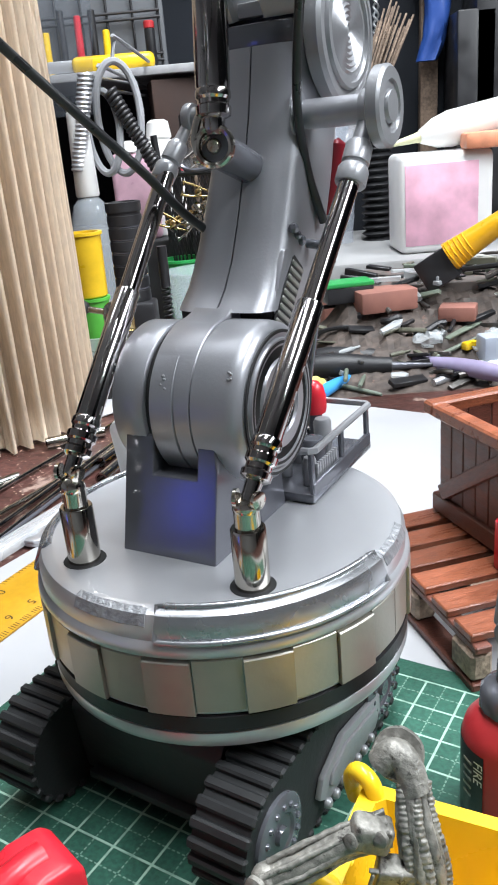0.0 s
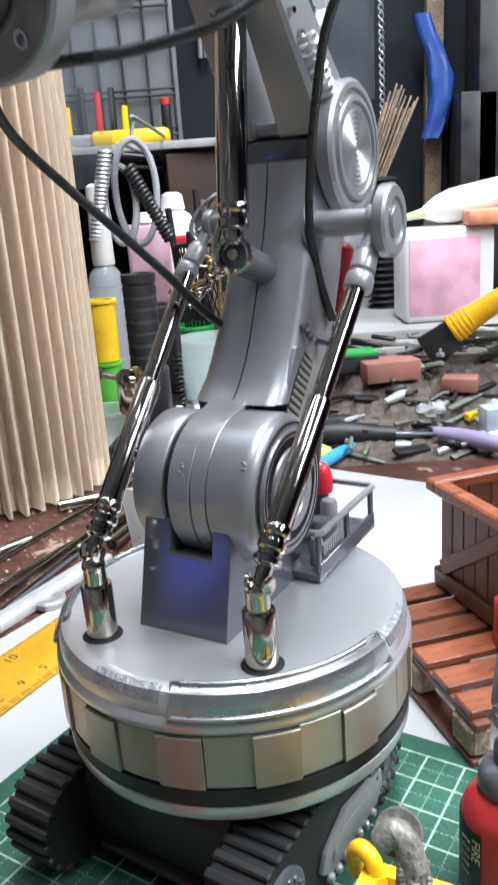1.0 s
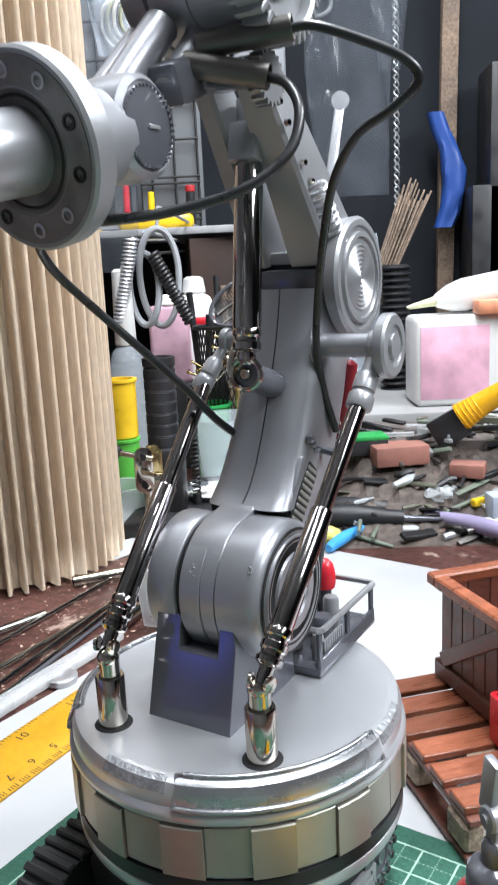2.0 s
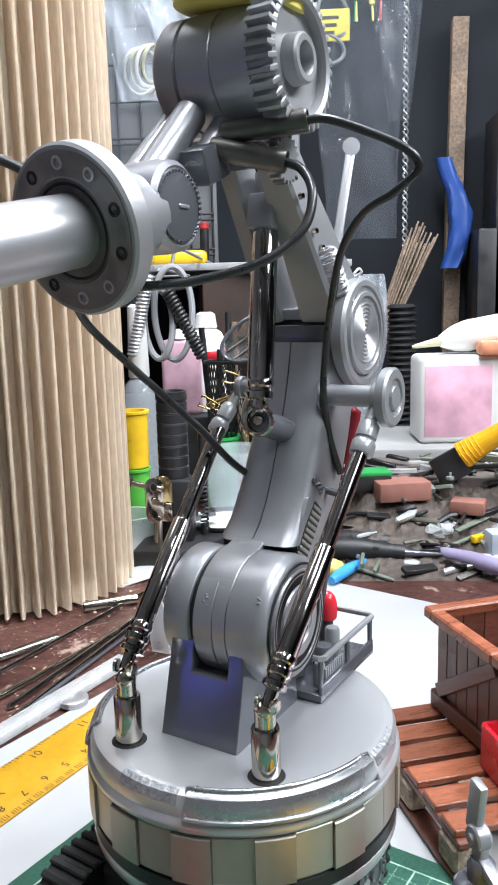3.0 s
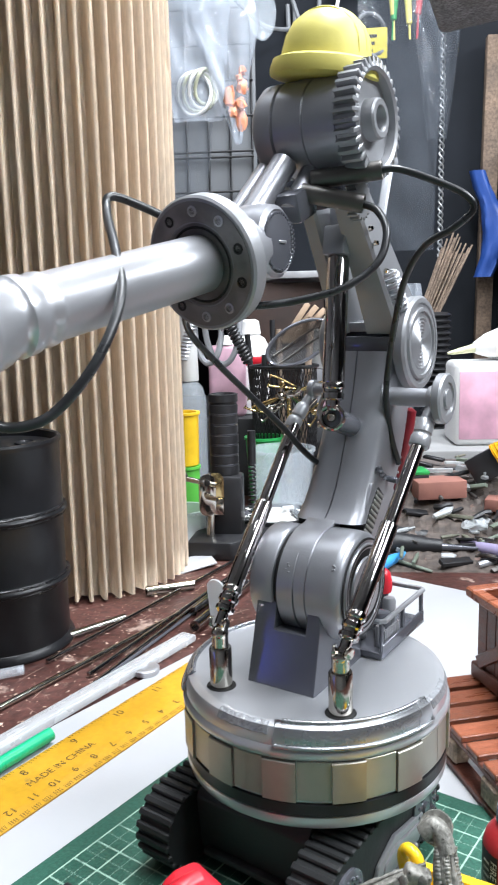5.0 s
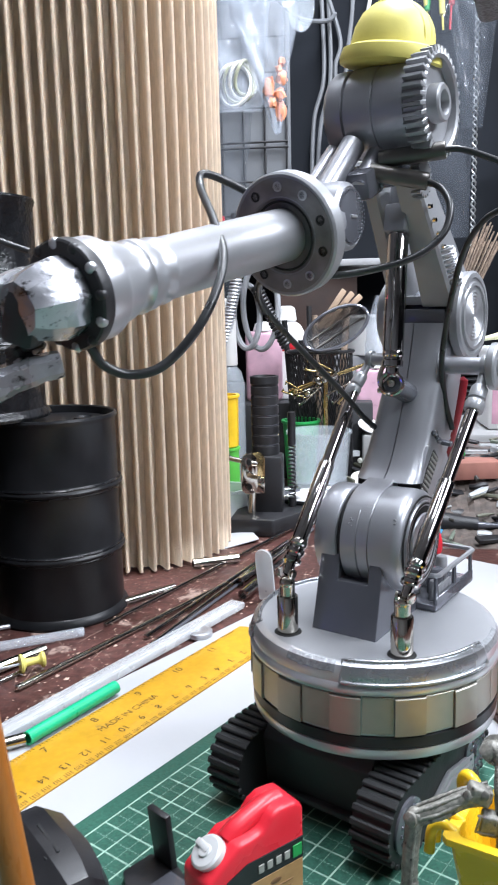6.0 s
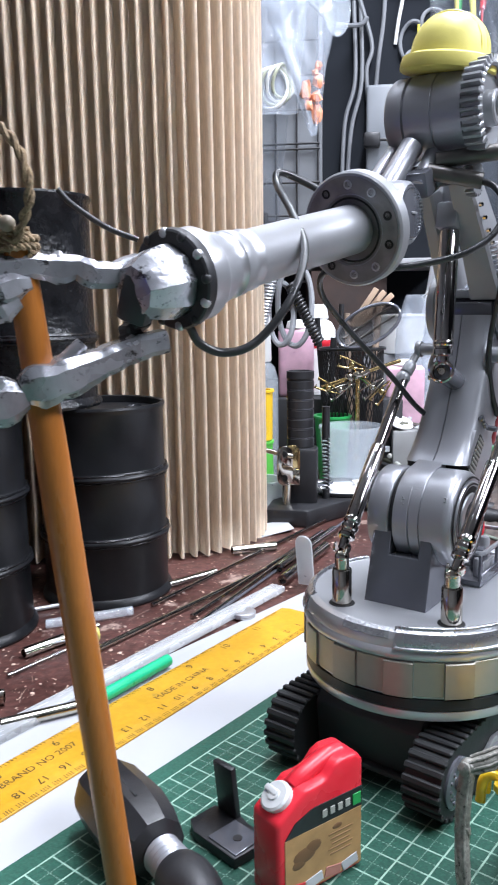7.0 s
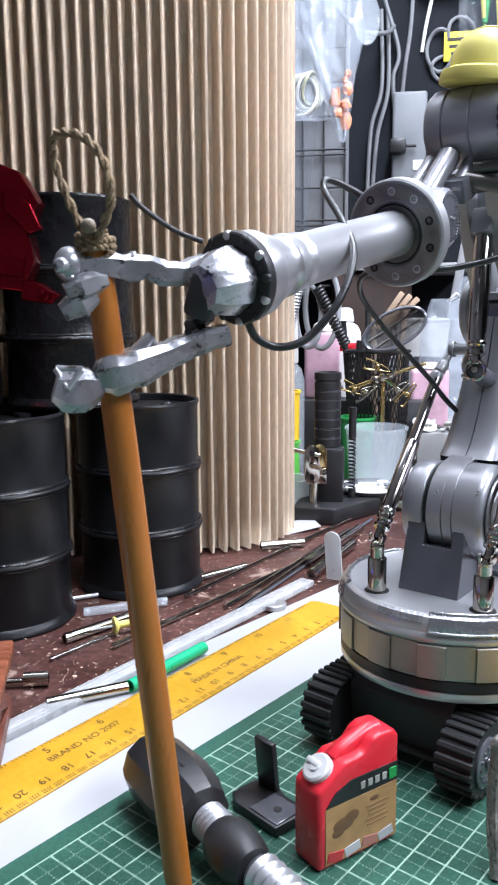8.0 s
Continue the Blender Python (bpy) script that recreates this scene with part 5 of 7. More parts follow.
tool = base("flexible_driver", pose(-0.0055, 0.2930, 0.0135, 0, 0, -47), "black handled tool with a ribbed steel flexible shaft", "tool")
bm = bmesh.new()
lathe(bm, [(5, -26), (9.4, -25), (11.0, -20.5), (11.6, -4), (10.4, 5), (8.6, 10.2), (5.6, 12)], (0, 0, 0), (1, 0, 0), 10)
grip = part("grip", bm, BLACK, tool, sharp=20)
bm = bmesh.new()
for k in range(5):
    box(bm, (14, 0.9, 0.8), (-7, -4.0 + 1.6 * k, 10.6 - abs(k - 2) * 0.4), soft=0.2, steps=1)
part("grip_rib", bm, RUBBER, grip)
bm = bmesh.new()
lathe(bm, [(5.6, 10)] + [(5.6 - (k % 2) * 0.8, 11 + k) for k in range(9)] + [(5.0, 20.5)], (0, 0, 0), (1, 0, 0), 24)
part("ferrule", bm, GREY, tool, "ribbed grey ferrule")
bm = bmesh.new()
lathe(bm, [(5.6, 19), (7.0, 21.5), (7.8, 25.5), (7.6, 30), (6.6, 34), (5.6, 36)], (0, 0, -1), (1, 0, 0), 28)
part("knuckle", bm, BLACK, tool, "black rounded knuckle")
bm = bmesh.new()
lathe(bm, [(5.2, 36)] + [((4.3, 5.5, 6.0, 5.5)[k % 4], 36 + 0.8 * k) for k in range(72)], (0, 0, -2), (1, 0.05, -0.02), 24)
part("hose", bm, SILVER, tool, "ribbed steel hose")

# the stick in the gripper, with its twine loop
AT = pose(0.0774, 0.3701, 0.002, 0, 0, -28.0)
stick = base("wooden_stick", AT, "varnished orange wooden stick with a twine loop, held upright", "stick")
low, high = Vector((-20.0, -128.9, 0.1)), Vector((-18.4, -151.8, 171.5))
bm = bmesh.new()
tube(bm, [low + (high - low) * k / 12 for k in range(13)], 3.5, 14, curve=False, radii=lambda t: 3.6 - 0.7 * max(t - 0.72, 0) / 0.28)
part("shaft", bm, STICK, stick)
bm = bmesh.new()
ball(bm, 1.5, tuple(high + Vector((0.2, -0.8, 0.4))), seg=12)
part("tip", bm, HAT, stick, "yellow rounded tip")


def twine(points, r, name):
    bm = bmesh.new()
    pts = smooth_line(points, 10)
    for turn_at in (0, math.pi):
        strand = []
        for k, p in enumerate(pts):
            t = (pts[min(k + 1, len(pts) - 1)] - pts[max(k - 1, 0)]).normalized()
            u = t.cross(Vector((0.3, 1, 0.2))).normalized()
            v = t.cross(u)
            a = turn_at + k * 0.55
            strand.append(p + r * 0.55 * (u * math.cos(a) + v * math.sin(a)))
        tube(bm, strand, r * 0.62, 6, curve=False)
    part(name, bm, ROPE, stick, "twisted brown jute twine")


c = high
twine([c + Vector(v) for v in ((1.5, -2, -2), (5.5, -3, 2), (9.4, -4, 7), (9.2, -5, 13.5), (5.5, -6, 18.5), (0.0, -6.5, 20.5), (-4.0, -6.5, 20.0), (-4.6, -6, 15.5), (-2.8, -5, 9), (-1.2, -3, 3), (0.6, -1.5, -3))], 0.9, "loop")
twine([c + Vector((3.6 * math.cos(k * 0.9), 3.6 * math.sin(k * 0.9), -3.0 + 0.2 * k)) for k in range(22)], 0.8, "binding")
bm = bmesh.new()
ball(bm, 1.6, tuple(c + Vector((2.4, -3.9, 2.4))), seg=12)
part("bead", bm, material("dull_knot_bead", (0.22, 0.18, 0.13), 0.6), stick, "small dull bead at the knot")

# ---- pallet, crates and the things on them ----
PAL = Matrix.Translation((0.1261, 0.4120, 0.0015)) @ pose(0, 0, 0, 0, 0, 16.5)


def plank(name, size, at, mat, parent, rot=(0, 0, 0), label=""):
    bm = bmesh.new()
    box(bm, size, soft=min(size) * 0.16, steps=1)
    for v in bm.verts:
        v.co += 0.18 * Vector((0, noise.noise(v.co * 0.31 + Vector(at)), noise.noise(v.co * 0.27 - Vector(at))))
    return part(name, bm, mat, parent, label, m=pose(*(MM * a for a in at), *rot), sharp=30)


pallet = base("toy_pallet", PAL, "stained orange-brown toy wooden pallet on the board", "pallet")
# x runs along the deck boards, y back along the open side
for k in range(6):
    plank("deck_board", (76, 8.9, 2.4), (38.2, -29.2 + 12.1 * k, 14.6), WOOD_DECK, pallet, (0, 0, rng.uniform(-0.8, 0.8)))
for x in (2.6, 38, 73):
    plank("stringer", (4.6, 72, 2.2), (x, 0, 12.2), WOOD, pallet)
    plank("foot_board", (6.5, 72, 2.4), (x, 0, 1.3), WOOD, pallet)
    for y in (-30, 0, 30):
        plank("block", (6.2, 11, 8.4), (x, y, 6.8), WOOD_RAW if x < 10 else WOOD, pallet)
plank("slat", (44, 9, 1.8), (30, 13.1, 12.9), WOOD_RAW, pallet)
plank("slat", (44, 9, 1.8), (36, -11, 12.9), WOOD_RAW, pallet)


def crate(m, label, h=36.0):
    """An open box of upright boards with a frame and a cross brace on each side."""
    w, d = 58.0, 44.0
    ob = base("toy_crate", m, label, "crate", "wooden crates")
    plank("bottom", (w - 3, d - 3, 2), (0, 0, 2), WOOD, ob)
    for s, long, axis in ((-1, w, 0), (1, w, 0), (-1, d, 1), (1, d, 1)):
        off = (d if axis == 0 else w) / 2 - 2.0
        rz = 0 if axis == 0 else 90
        n = 6
        for k in range(n):
            t = (k + 0.5) / n - 0.5
            at = (t * (long - 4), s * off, h / 2) if axis == 0 else (s * off, t * (long - 4), h / 2)
            plank("board", ((long - 4) / n - 0.3, 1.6, h - 1), at, WOOD, ob, (0, 0, rz))
        face = s * (off + 1.5)
        plank("rail", (long, 2.0, 6.0), (0, face, 3.6) if axis == 0 else (face, 0, 3.6), WOOD, ob, (0, 0, rz))
        run, rise = long - 7, h - 10.5
        lean = math.degrees(math.atan2(rise, run))
        plank("brace", (math.hypot(run, rise) - 2, 1.7, 5.2), (0, face, h / 2 + 2) if axis == 0 else (face, 0, h / 2 + 2), WOOD, ob, (0, -lean if axis == 0 else lean, rz))
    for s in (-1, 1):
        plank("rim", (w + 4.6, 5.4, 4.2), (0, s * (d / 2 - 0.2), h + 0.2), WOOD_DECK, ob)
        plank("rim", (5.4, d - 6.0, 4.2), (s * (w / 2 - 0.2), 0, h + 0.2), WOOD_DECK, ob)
    return ob


box_one = crate(PAL @ pose(0.0560, 0.0135, 0.0159, 0, 0, 3), "red-brown stained toy wooden crate standing open on a pallet")
crate(pose(-0.1107, 0.3215, 0.0030, 0, 0, 20), "low red-brown stained toy crate standing by the ruler", 27.0)

bin_red = base("red_tray", PAL @ pose(0.0435, -0.0185, 0.0159, 0, 0, -3), "small red plastic tray on the pallet", "tray")
bm = bmesh.new()
for sx, sy, x, y in ((40, 1.6, 0, -11), (40, 1.6, 0, 11), (1.6, 22, -20, 0), (1.6, 22, 20, 0)):
    box(bm, (sx, sy, 15), (x, y, 7.5), soft=0.4)
box(bm, (40, 22, 1.4), (0, 0, 0.7), soft=0.3)
part("tub", bm, RED, bin_red)

ext = base("toy_fire_extinguisher", pose(0.1335, 0.3390, 0.002, 0, 0, 20), "dull red toy fire extinguisher with a grey valve", "extinguisher")
bm = bmesh.new()
lathe(bm, [(0.02, 0), (9.0, 0), (9.6, 1), (9.6, 20.4), (8.9, 23.0), (7.0, 25.6), (5.4, 27.0), (4.8, 28)], seg=40)
body = part("body", bm, RED_DARK, ext)
bm = bmesh.new()
lathe(bm, [(9.7, 2), (9.76, 2.2), (9.76, 20.0), (9.7, 20.2)], seg=80)
for v in list(bm.verts):
    if math.cos(math.atan2(v.co.y, v.co.x) - math.radians(166)) < 0.775:
        bm.verts.remove(v)
part("label", bm, BLACK, body, "black printed label")
a = math.radians(195)
turned = Matrix(((0, -math.sin(a), math.cos(a), 0.00990 * math.cos(a)), (0, math.cos(a), math.sin(a), 0.00990 * math.sin(a)), (-1, 0, 0, 0.0158), (0, 0, 0, 1)))
lettering("printed_word", "FIRE", 3.1, WHITE, body, turned, "white printed word")
for k in range(5):
    bm = bmesh.new()
    a = math.radians(178)
    box(bm, (0.2, 2.6, 0.5), (9.82 * math.cos(a), 9.82 * math.sin(a), 17.0 - 2.0 * k), (0, 0, 178))
    part("label_line", bm, material("dim_print", (0.3, 0.3, 0.28), 0.5), body)
bm = bmesh.new()
lathe(bm, [(5.8, 26.6), (6.4, 27.4), (6.2, 31), (5.2, 32.2), (3.2, 33), (3.2, 37), (2.4, 38)], seg=14)
valve = part("valve", bm, GREY_DARK, ext, "dark grey valve block")
bm = bmesh.new()
box(bm, (2.2, 4.6, 13), (0, 2.4, 49.5), (8, 0, 0), soft=0.5)
lathe(bm, [(2.6, -1.9), (3.0, -1.4), (3.0, 1.4), (2.6, 1.9)], (0, 1.2, 42.6), (1, 0, 0), 18)
lathe(bm, [(1.2, -2.6), (1.2, 2.6)], (0, 1.2, 42.6), (1, 0, 0), 12)
box(bm, (2.6, 4.0, 7.0), (0, 0.6, 37.6), (4, 0, 0), soft=0.7)
box(bm, (3.0, 10, 2.6), (0, -4, 36.4), (18, 0, 0), soft=0.7)
part("lever", bm, GREY, valve, "flat grey lever with a pivot")
bm = bmesh.new()
tube(bm, [(2, -4, 35), (5, -9, 33), (7, -12, 26), (7, -12.5, 16), (6, -12, 8)], 1.7, 10)
part("hose", bm, GREY, valve)

# yellow bin and the grey figure part that leans on it
tub = base("yellow_bin", pose(0.0774, 0.3701, 0.002, 0, 0, -28.0) @ pose(0.0758, -0.0466, 0, 0, 0, 3), "glossy yellow plastic toy bin on the mat", "bin")
bm = bmesh.new()
rings = []
for w, d, z in ((22, 8.5, 0.4), (27, 11.4, 29), (28.6, 12.8, 29.6), (28.6, 12.8, 31.4), (25.6, 10.2, 31.4), (25.2, 9.8, 29), (20.5, 7, 2)):
    rings.append([Vector((w * sx + 2.4 * cx, d * sy + 2.4 * cy, z)) for sx, sy, cx, cy in ((1, -1, 0, 0.6), (1, 1, 0, -0.6), (1, 1, -0.6, 0), (-1, 1, 0.6, 0), (-1, 1, 0, -0.6), (-1, -1, 0, 0.6), (-1, -1, 0.6, 0), (1, -1, -0.6, 0))])
shell(bm, rings)
tub_body = part("body", bm, YELLOW, tub)
bm = bmesh.new()
tube(bm, [(-30.5, 13.4, 27), (-31, 13.0, 31), (-29.5, 12, 34), (-27, 11, 33.2), (-25.8, 10.4, 30)], 1.6, 12, 5)
part("lug", bm, YELLOW, tub_body, "rounded yellow lug at the corner")
for k in range(2):
    bm = bmesh.new()
    tube(bm, [(-26.0, -3 - 5 * k, 30), (-29.5, -3.4 - 5 * k, 32), (-32, -4 - 5 * k, 30), (-32.5, -4.5 - 5 * k, 24)], 1.4, 10, 5)
    part("claw", bm, YELLOW, tub_body)

bm = bmesh.new()
J = [(56.5, -47.5, 47.5), (57.6, -49.5, 43), (59.2, -51, 37), (59.8, -52, 31), (59.4, -53, 24), (60, -55, 15), (61, -57, 4)]
tube(bm, J, 5, 14, 8, radii=lambda t: 1.8 + 1.3 * math.sin(math.pi * min(t * 1.25, 1.0)) ** 1.4 + 0.7 * t)
tube(bm, [(57.5, -48.6, 46), (55.6, -47.2, 49.4), (53.6, -47.0, 50.4), (51.9, -47.8, 48.4)], 2.3, 14, 6)
lathe(bm, [(0.02, 0), (2.8, 0), (3.7, 0.2), (3.9, 0.7), (3.6, 1.2), (2.2, 0.9), (0.02, 0.9)], (54.0, -45.9, 49.6), (0.1, -0.72, 0.68), 28)
for k in range(8):
    a = -0.75 + 0.34 * k
    weave = random.Random(k)
    strand = []
    for i, (x, y, z) in enumerate(J):
        rr = (1.9, 2.6, 3.1, 3.2, 3.2, 3.0, 2.6)[i]
        b = a + weave.uniform(-0.16, 0.16)
        strand.append((x + rr * math.sin(b), y - rr * math.cos(b), z))
    if k % 3 == 1:
        tube(bm, strand, 0.9, 8, 40, radii=lambda t: 0.85 + 0.07 * math.sin(t * 2 * math.pi * 44))
    else:
        tube(bm, strand, 0.6, 8, 8, radii=lambda t, k=k: 0.55 + 0.25 * (k % 2) + 0.16 * math.sin(9 * t + k))
box(bm, (5.0, 3.4, 5.8), (55.6, -54.2, 35), (8, 10, 26), soft=0.5)
for dx, dz, w, h in ((0, 2.2, 4.4, 0.5), (0, -2.2, 4.4, 0.5), (-2.0, 0, 0.5, 4.6), (2.0, 0, 0.5, 4.6), (0.2, 0.4, 2.0, 0.5)):
    box(bm, (w, 0.8, h), (55.1 + dx * 0.9, -56.0 + dx * 0.45, 35.2 + dz), (8, 10, 26), soft=0.15, steps=1)
box(bm, (5.4, 4.2, 5.0), (56.4, -55.4, 25.5), (12, 15, 30), soft=1.0)
A0 = [(54.5, -52.4, 41.6), (50, -55.6, 40.8), (45, -59.4, 38.4), (40.4, -62.8, 36.6)]
tube(bm, A0, 2, 12, 8, radii=lambda t: 2.35 - 0.45 * t)
for off in ((-0.6, -1.6, 1.2), (0.2, -1.9, -0.4), (0.6, -1.2, -1.6), (-0.6, 0.6, 2.0)):
    tube(bm, [Vector(p) + Vector(off) * (1.0 if k % 2 else 1.15) for k, p in enumerate(A0)], 0.5, 8, 6)
box(bm, (6, 4, 4.6), (52.6, -54.4, 42.0), (0, 20, 32), soft=0.8)
for at in ((50.8, -57.0, 42.4), (54.6, -55.4, 42.8)):
    lathe(bm, [(1.2, 0), (1.2, 0.6), (0.7, 0.9), (0.02, 0.9)], at, (-0.2, -1, 0.3), 12)
ball(bm, 2.3, (39.9, -63.0, 36.4), seg=14)
lathe(bm, [(1.8, 0), (1.8, 0.8), (1.1, 1.2), (0.02, 1.2)], (39.6, -65.0, 36.6), (-0.2, -1, 0.15), 14)
B0 = [(39.8, -63.2, 36), (39.4, -64.4, 28), (39.8, -66.0, 19), (41.8, -69.2, 8), (43.0, -71.2, 0.3)]
tube(bm, B0, 2, 12, 8, radii=lambda t: 2.1 - 0.5 * t)
for off in ((-1.4, -0.9, 0), (0.9, -1.5, 0)):
    tube(bm, [Vector(p) + Vector(off) for p in B0[:-1]] + [B0[-1]], 0.5, 8, 6)
lathe(bm, [(2.0, -1.2), (2.3, 0), (2.0, 1.2)], (39.8, -66.0, 19), (0.2, -1, 0), 16)
for v in bm.verts:
    v.co += 0.20 * noise.noise_vector(v.co * 0.9)
single("resin_figure_part", bm, TARGREY, AT @ pose(0.0024, 0, 0), "weathered grey resin figure part leaning over the bin", "figure part", sharp=50)

# red armour leg of a toy standing on the barrels
bm = bmesh.new()
def plate(points, thick, at, rot):
    prism(bm, points, thick, pose(*at, *rot), soft=0.8)
plate([(-14, -18), (3, -20), (9, -6), (6, 10), (12, 20), (4, 34), (-6, 38), (-16, 30)], 14, (0, 0, 0), (90, 0, 0))
plate([(2, -24), (16, -26), (20, -22), (10, -16), (2, -14)], 10, (0, -2, 0), (90, 0, 0))
plate([(-2, 24), (10, 18), (15, 6), (9, 4), (-2, 14)], 11, (-2, -4, 2), (90, 0, 8))
plate([(-10, -12), (4, -14), (6, -4), (-6, 0)], 17, (0, 0, 0), (90, 0, -6))
lathe(bm, [(3, 0), (3, 1.2), (1.8, 1.8), (0.02, 1.2)], (13, -7.5, -21.5), (0, -1, 0), 18)
plate([(-46, -79), (-29, -79), (-27, -30), (-12, -14), (-16, 0), (-46, -10)], 22, (0, 3, 0), (90, 0, 0))
single("red_toy_leg", bm, RED_CHROME, pose(-0.1195, 0.4430, 0.1879, 0, 0, 8), "shiny candy-red armoured toy leg on the barrels", "toy leg", sharp=18)

# ---- the back of the bench: shelves, bottles, tools, bags and the wall ----
def at(x, y, z=0.0, rz=0.0, rx=0.0, ry=0.0):
    return pose(x * MM, y * MM, z * MM, rx, ry, rz)


def block(name, size, where, mat, label, category, group="", soft=1.0, rz=0):
    bm = bmesh.new()
    box(bm, size, (0, 0, size[2] / 2), soft=soft)
    return single(name, bm, mat, at(*where, rz), label, category, group)


block("grey_tool_box", (300, 220, 45), (235, 935, 0), material("pale_grey_case", (0.32, 0.32, 0.32), 0.5, 0, 0.15, 20, 0.1, 200), "pale grey flat tool case on the bench", "tool case", soft=3)
block("dark_drawer_unit", (250, 200, 72), (-30, 945, 0), HULL, "dark low drawer unit at the back of the bench", "drawer unit", soft=2)

# torch standing on its foot
torch = base("black_torch", at(11, 690), "black ribbed hand torch standing on a block foot", "torch")
bm = bmesh.new()
prof = [(8.6, 0), (9.0, 1), (9.0, 44), (10.2, 46)]
for k in range(7):
    prof += [(10.2, 47 + 7.2 * k), (10.2, 52.4 + 7.2 * k), (9.6, 52.8 + 7.2 * k), (9.6, 53.8 + 7.2 * k)]
prof += [(10.4, 98), (10.4, 103), (8.8, 103.4), (8.2, 101), (0.02, 100.5)]
lathe(bm, prof, (0, 0, 8), seg=32)
part("barrel", bm, BLACK, torch)
for k in range(6):
    bm = bmesh.new()
    lathe(bm, [(9.7, 61 + 7.2 * k), (9.95, 61.2 + 7.2 * k), (9.95, 61.7 + 7.2 * k), (9.7, 61.9 + 7.2 * k)], seg=32)
    part("ring", bm, GREY_DARK, torch, "thin dull ring")
bm = bmesh.new()
prism(bm, [(-13, -10), (13, -10), (13, 10), (-13, 10)], 46, pose(0, -4, 31), soft=2)
part("sleeve", bm, BLACK, torch)
bm = bmesh.new()
prism(bm, [(-24, -34), (8, -36), (42, 6), (36, 20), (0, 18), (-22, 0)], 13, pose(0, 0, 6.5), soft=2)
part("foot", bm, BLACK, torch)
bm = bmesh.new()
spring(bm, (19, 4, 16), (19, 4, 62), 2.4, 0.7, 16)
rod(bm, (19, 4, 60), (19, 4, 84), 3.0, seg=12)
rod(bm, (19, 4, 12), (19, 4, 20), 3.0, seg=12)
part("pull_cord", bm, BLACK, torch)

hinge = base("brass_bracket", at(-3, 668, 30), "tarnished brass hinge bracket with a steel pin", "bracket")
bm = bmesh.new()
stadium_plate = [(6 * math.cos(w), 9 + 6 * math.sin(w)) for w in [math.pi * k / 8 for k in range(9)]] + [(6 * math.cos(w), -9 + 6 * math.sin(w)) for w in [math.pi + math.pi * k / 8 for k in range(9)]]
prism(bm, stadium_plate, 1.6, pose(4, 0, 13, 90, 0, 20), soft=0.4)
plate_ob = part("plate", bm, NICKEL, hinge, "rounded tarnished plate")
bm = bmesh.new()
prism(bm, stadium_plate, 1.6, pose(9, 5, 13, 90, 0, 24), soft=0.4)
part("plate", bm, BRASS, hinge, "rounded brass plate")
for z in (4, 13, 22):
    bm = bmesh.new()
    lathe(bm, [(2.4, 0), (2.4, 0.6), (1.5, 0.9), (0.02, 0.5)], (4, -1, z), (-0.3, -1, 0), 14)
    part("hole", bm, DARK, plate_ob)
bm = bmesh.new()
rod(bm, (-14, 2, 25), (10, 0, 20), 1.9, seg=12)
rod(bm, (4, -3, 13), (12, -8, 12), 2.2, 1.4, seg=12)
box(bm, (10, 8, 12), (10, 6, 4), soft=1)
rod(bm, (4, 2, -29.9), (6, 4, 0), 3, seg=12)
part("pin", bm, NICKEL, hinge)
bm = bmesh.new()
ball(bm, 4.6, (-14, 2, 25.4), (1, 0.8, 1), 14)
part("knob", bm, BLACK, hinge, "round black knob")


def pot(name, where, r0, r1, h, mat, label, category, lid=None, wall=1.4, seg=36):
    ob = base(name, at(*where), label, category)
    bm = bmesh.new()
    lathe(bm, [(0.02, 0.5), (r0 - 1, 0.4), (r0, 1.4), (r1, h - 2.5), (r1 + 1.2, h - 2.0), (r1 + 1.2, h), (r1 - wall, h), (r0 - wall, 2.4), (0.02, 2.4)], seg=seg)
    part("cup", bm, mat, ob)
    if lid:
        bm = bmesh.new()
        lathe(bm, [(r1 - wall - 0.4, h - 5.0), (r1 - wall - 0.4, h - 3.0), (0.02, h - 3.0)], seg=seg)
        part("contents", bm, lid, ob)
    return ob


pot("clear_tub", (48, 764, 0), 22, 26, 59, TUB, "clear round plastic tub of offcuts", "tub")
pot("black_dish", (44, 725, 0), 26, 30, 16, BLACK, "shallow black dish of white offcuts", "dish", WHITE)
pot("green_pot", (31, 806, 0), 12, 16, 62, GREEN, "green round plastic pot", "pot")
pot("yellow_cup", (-28, 750, 48), 11.0, 11.5, 43, material("warm_yellow_cup", (0.75, 0.47, 0.02), 0.35), "warm yellow plastic cup on a green stand", "cup")
pot("green_stand", (-28, 750, 0), 12, 11, 48, material("bright_green_stand", (0.10, 0.45, 0.06), 0.4), "bright green plastic stand", "stand", GREEN)
pot("clear_bag_pot", (-22, 700, 0), 20, 18, 26, CLEAR, "crumpled clear wrapper on the bench", "wrapper")

# scraps of white plastic sticking out of the dish and lying round it
rng = random.Random(11)
for k in range(9):
    a = rng.uniform(0, 6.28)
    block("white_offcut", (rng.uniform(8, 26), rng.uniform(3, 7), 2.2), (44 + 18 * math.cos(a), 722 + 14 * math.sin(a), 12.5 + 1.9 * (k % 3)), WHITE if k % 4 else GREY_DARK, "white plastic offcut lying in a dish", "offcut", "white offcuts", 0.3, rng.uniform(0, 180))


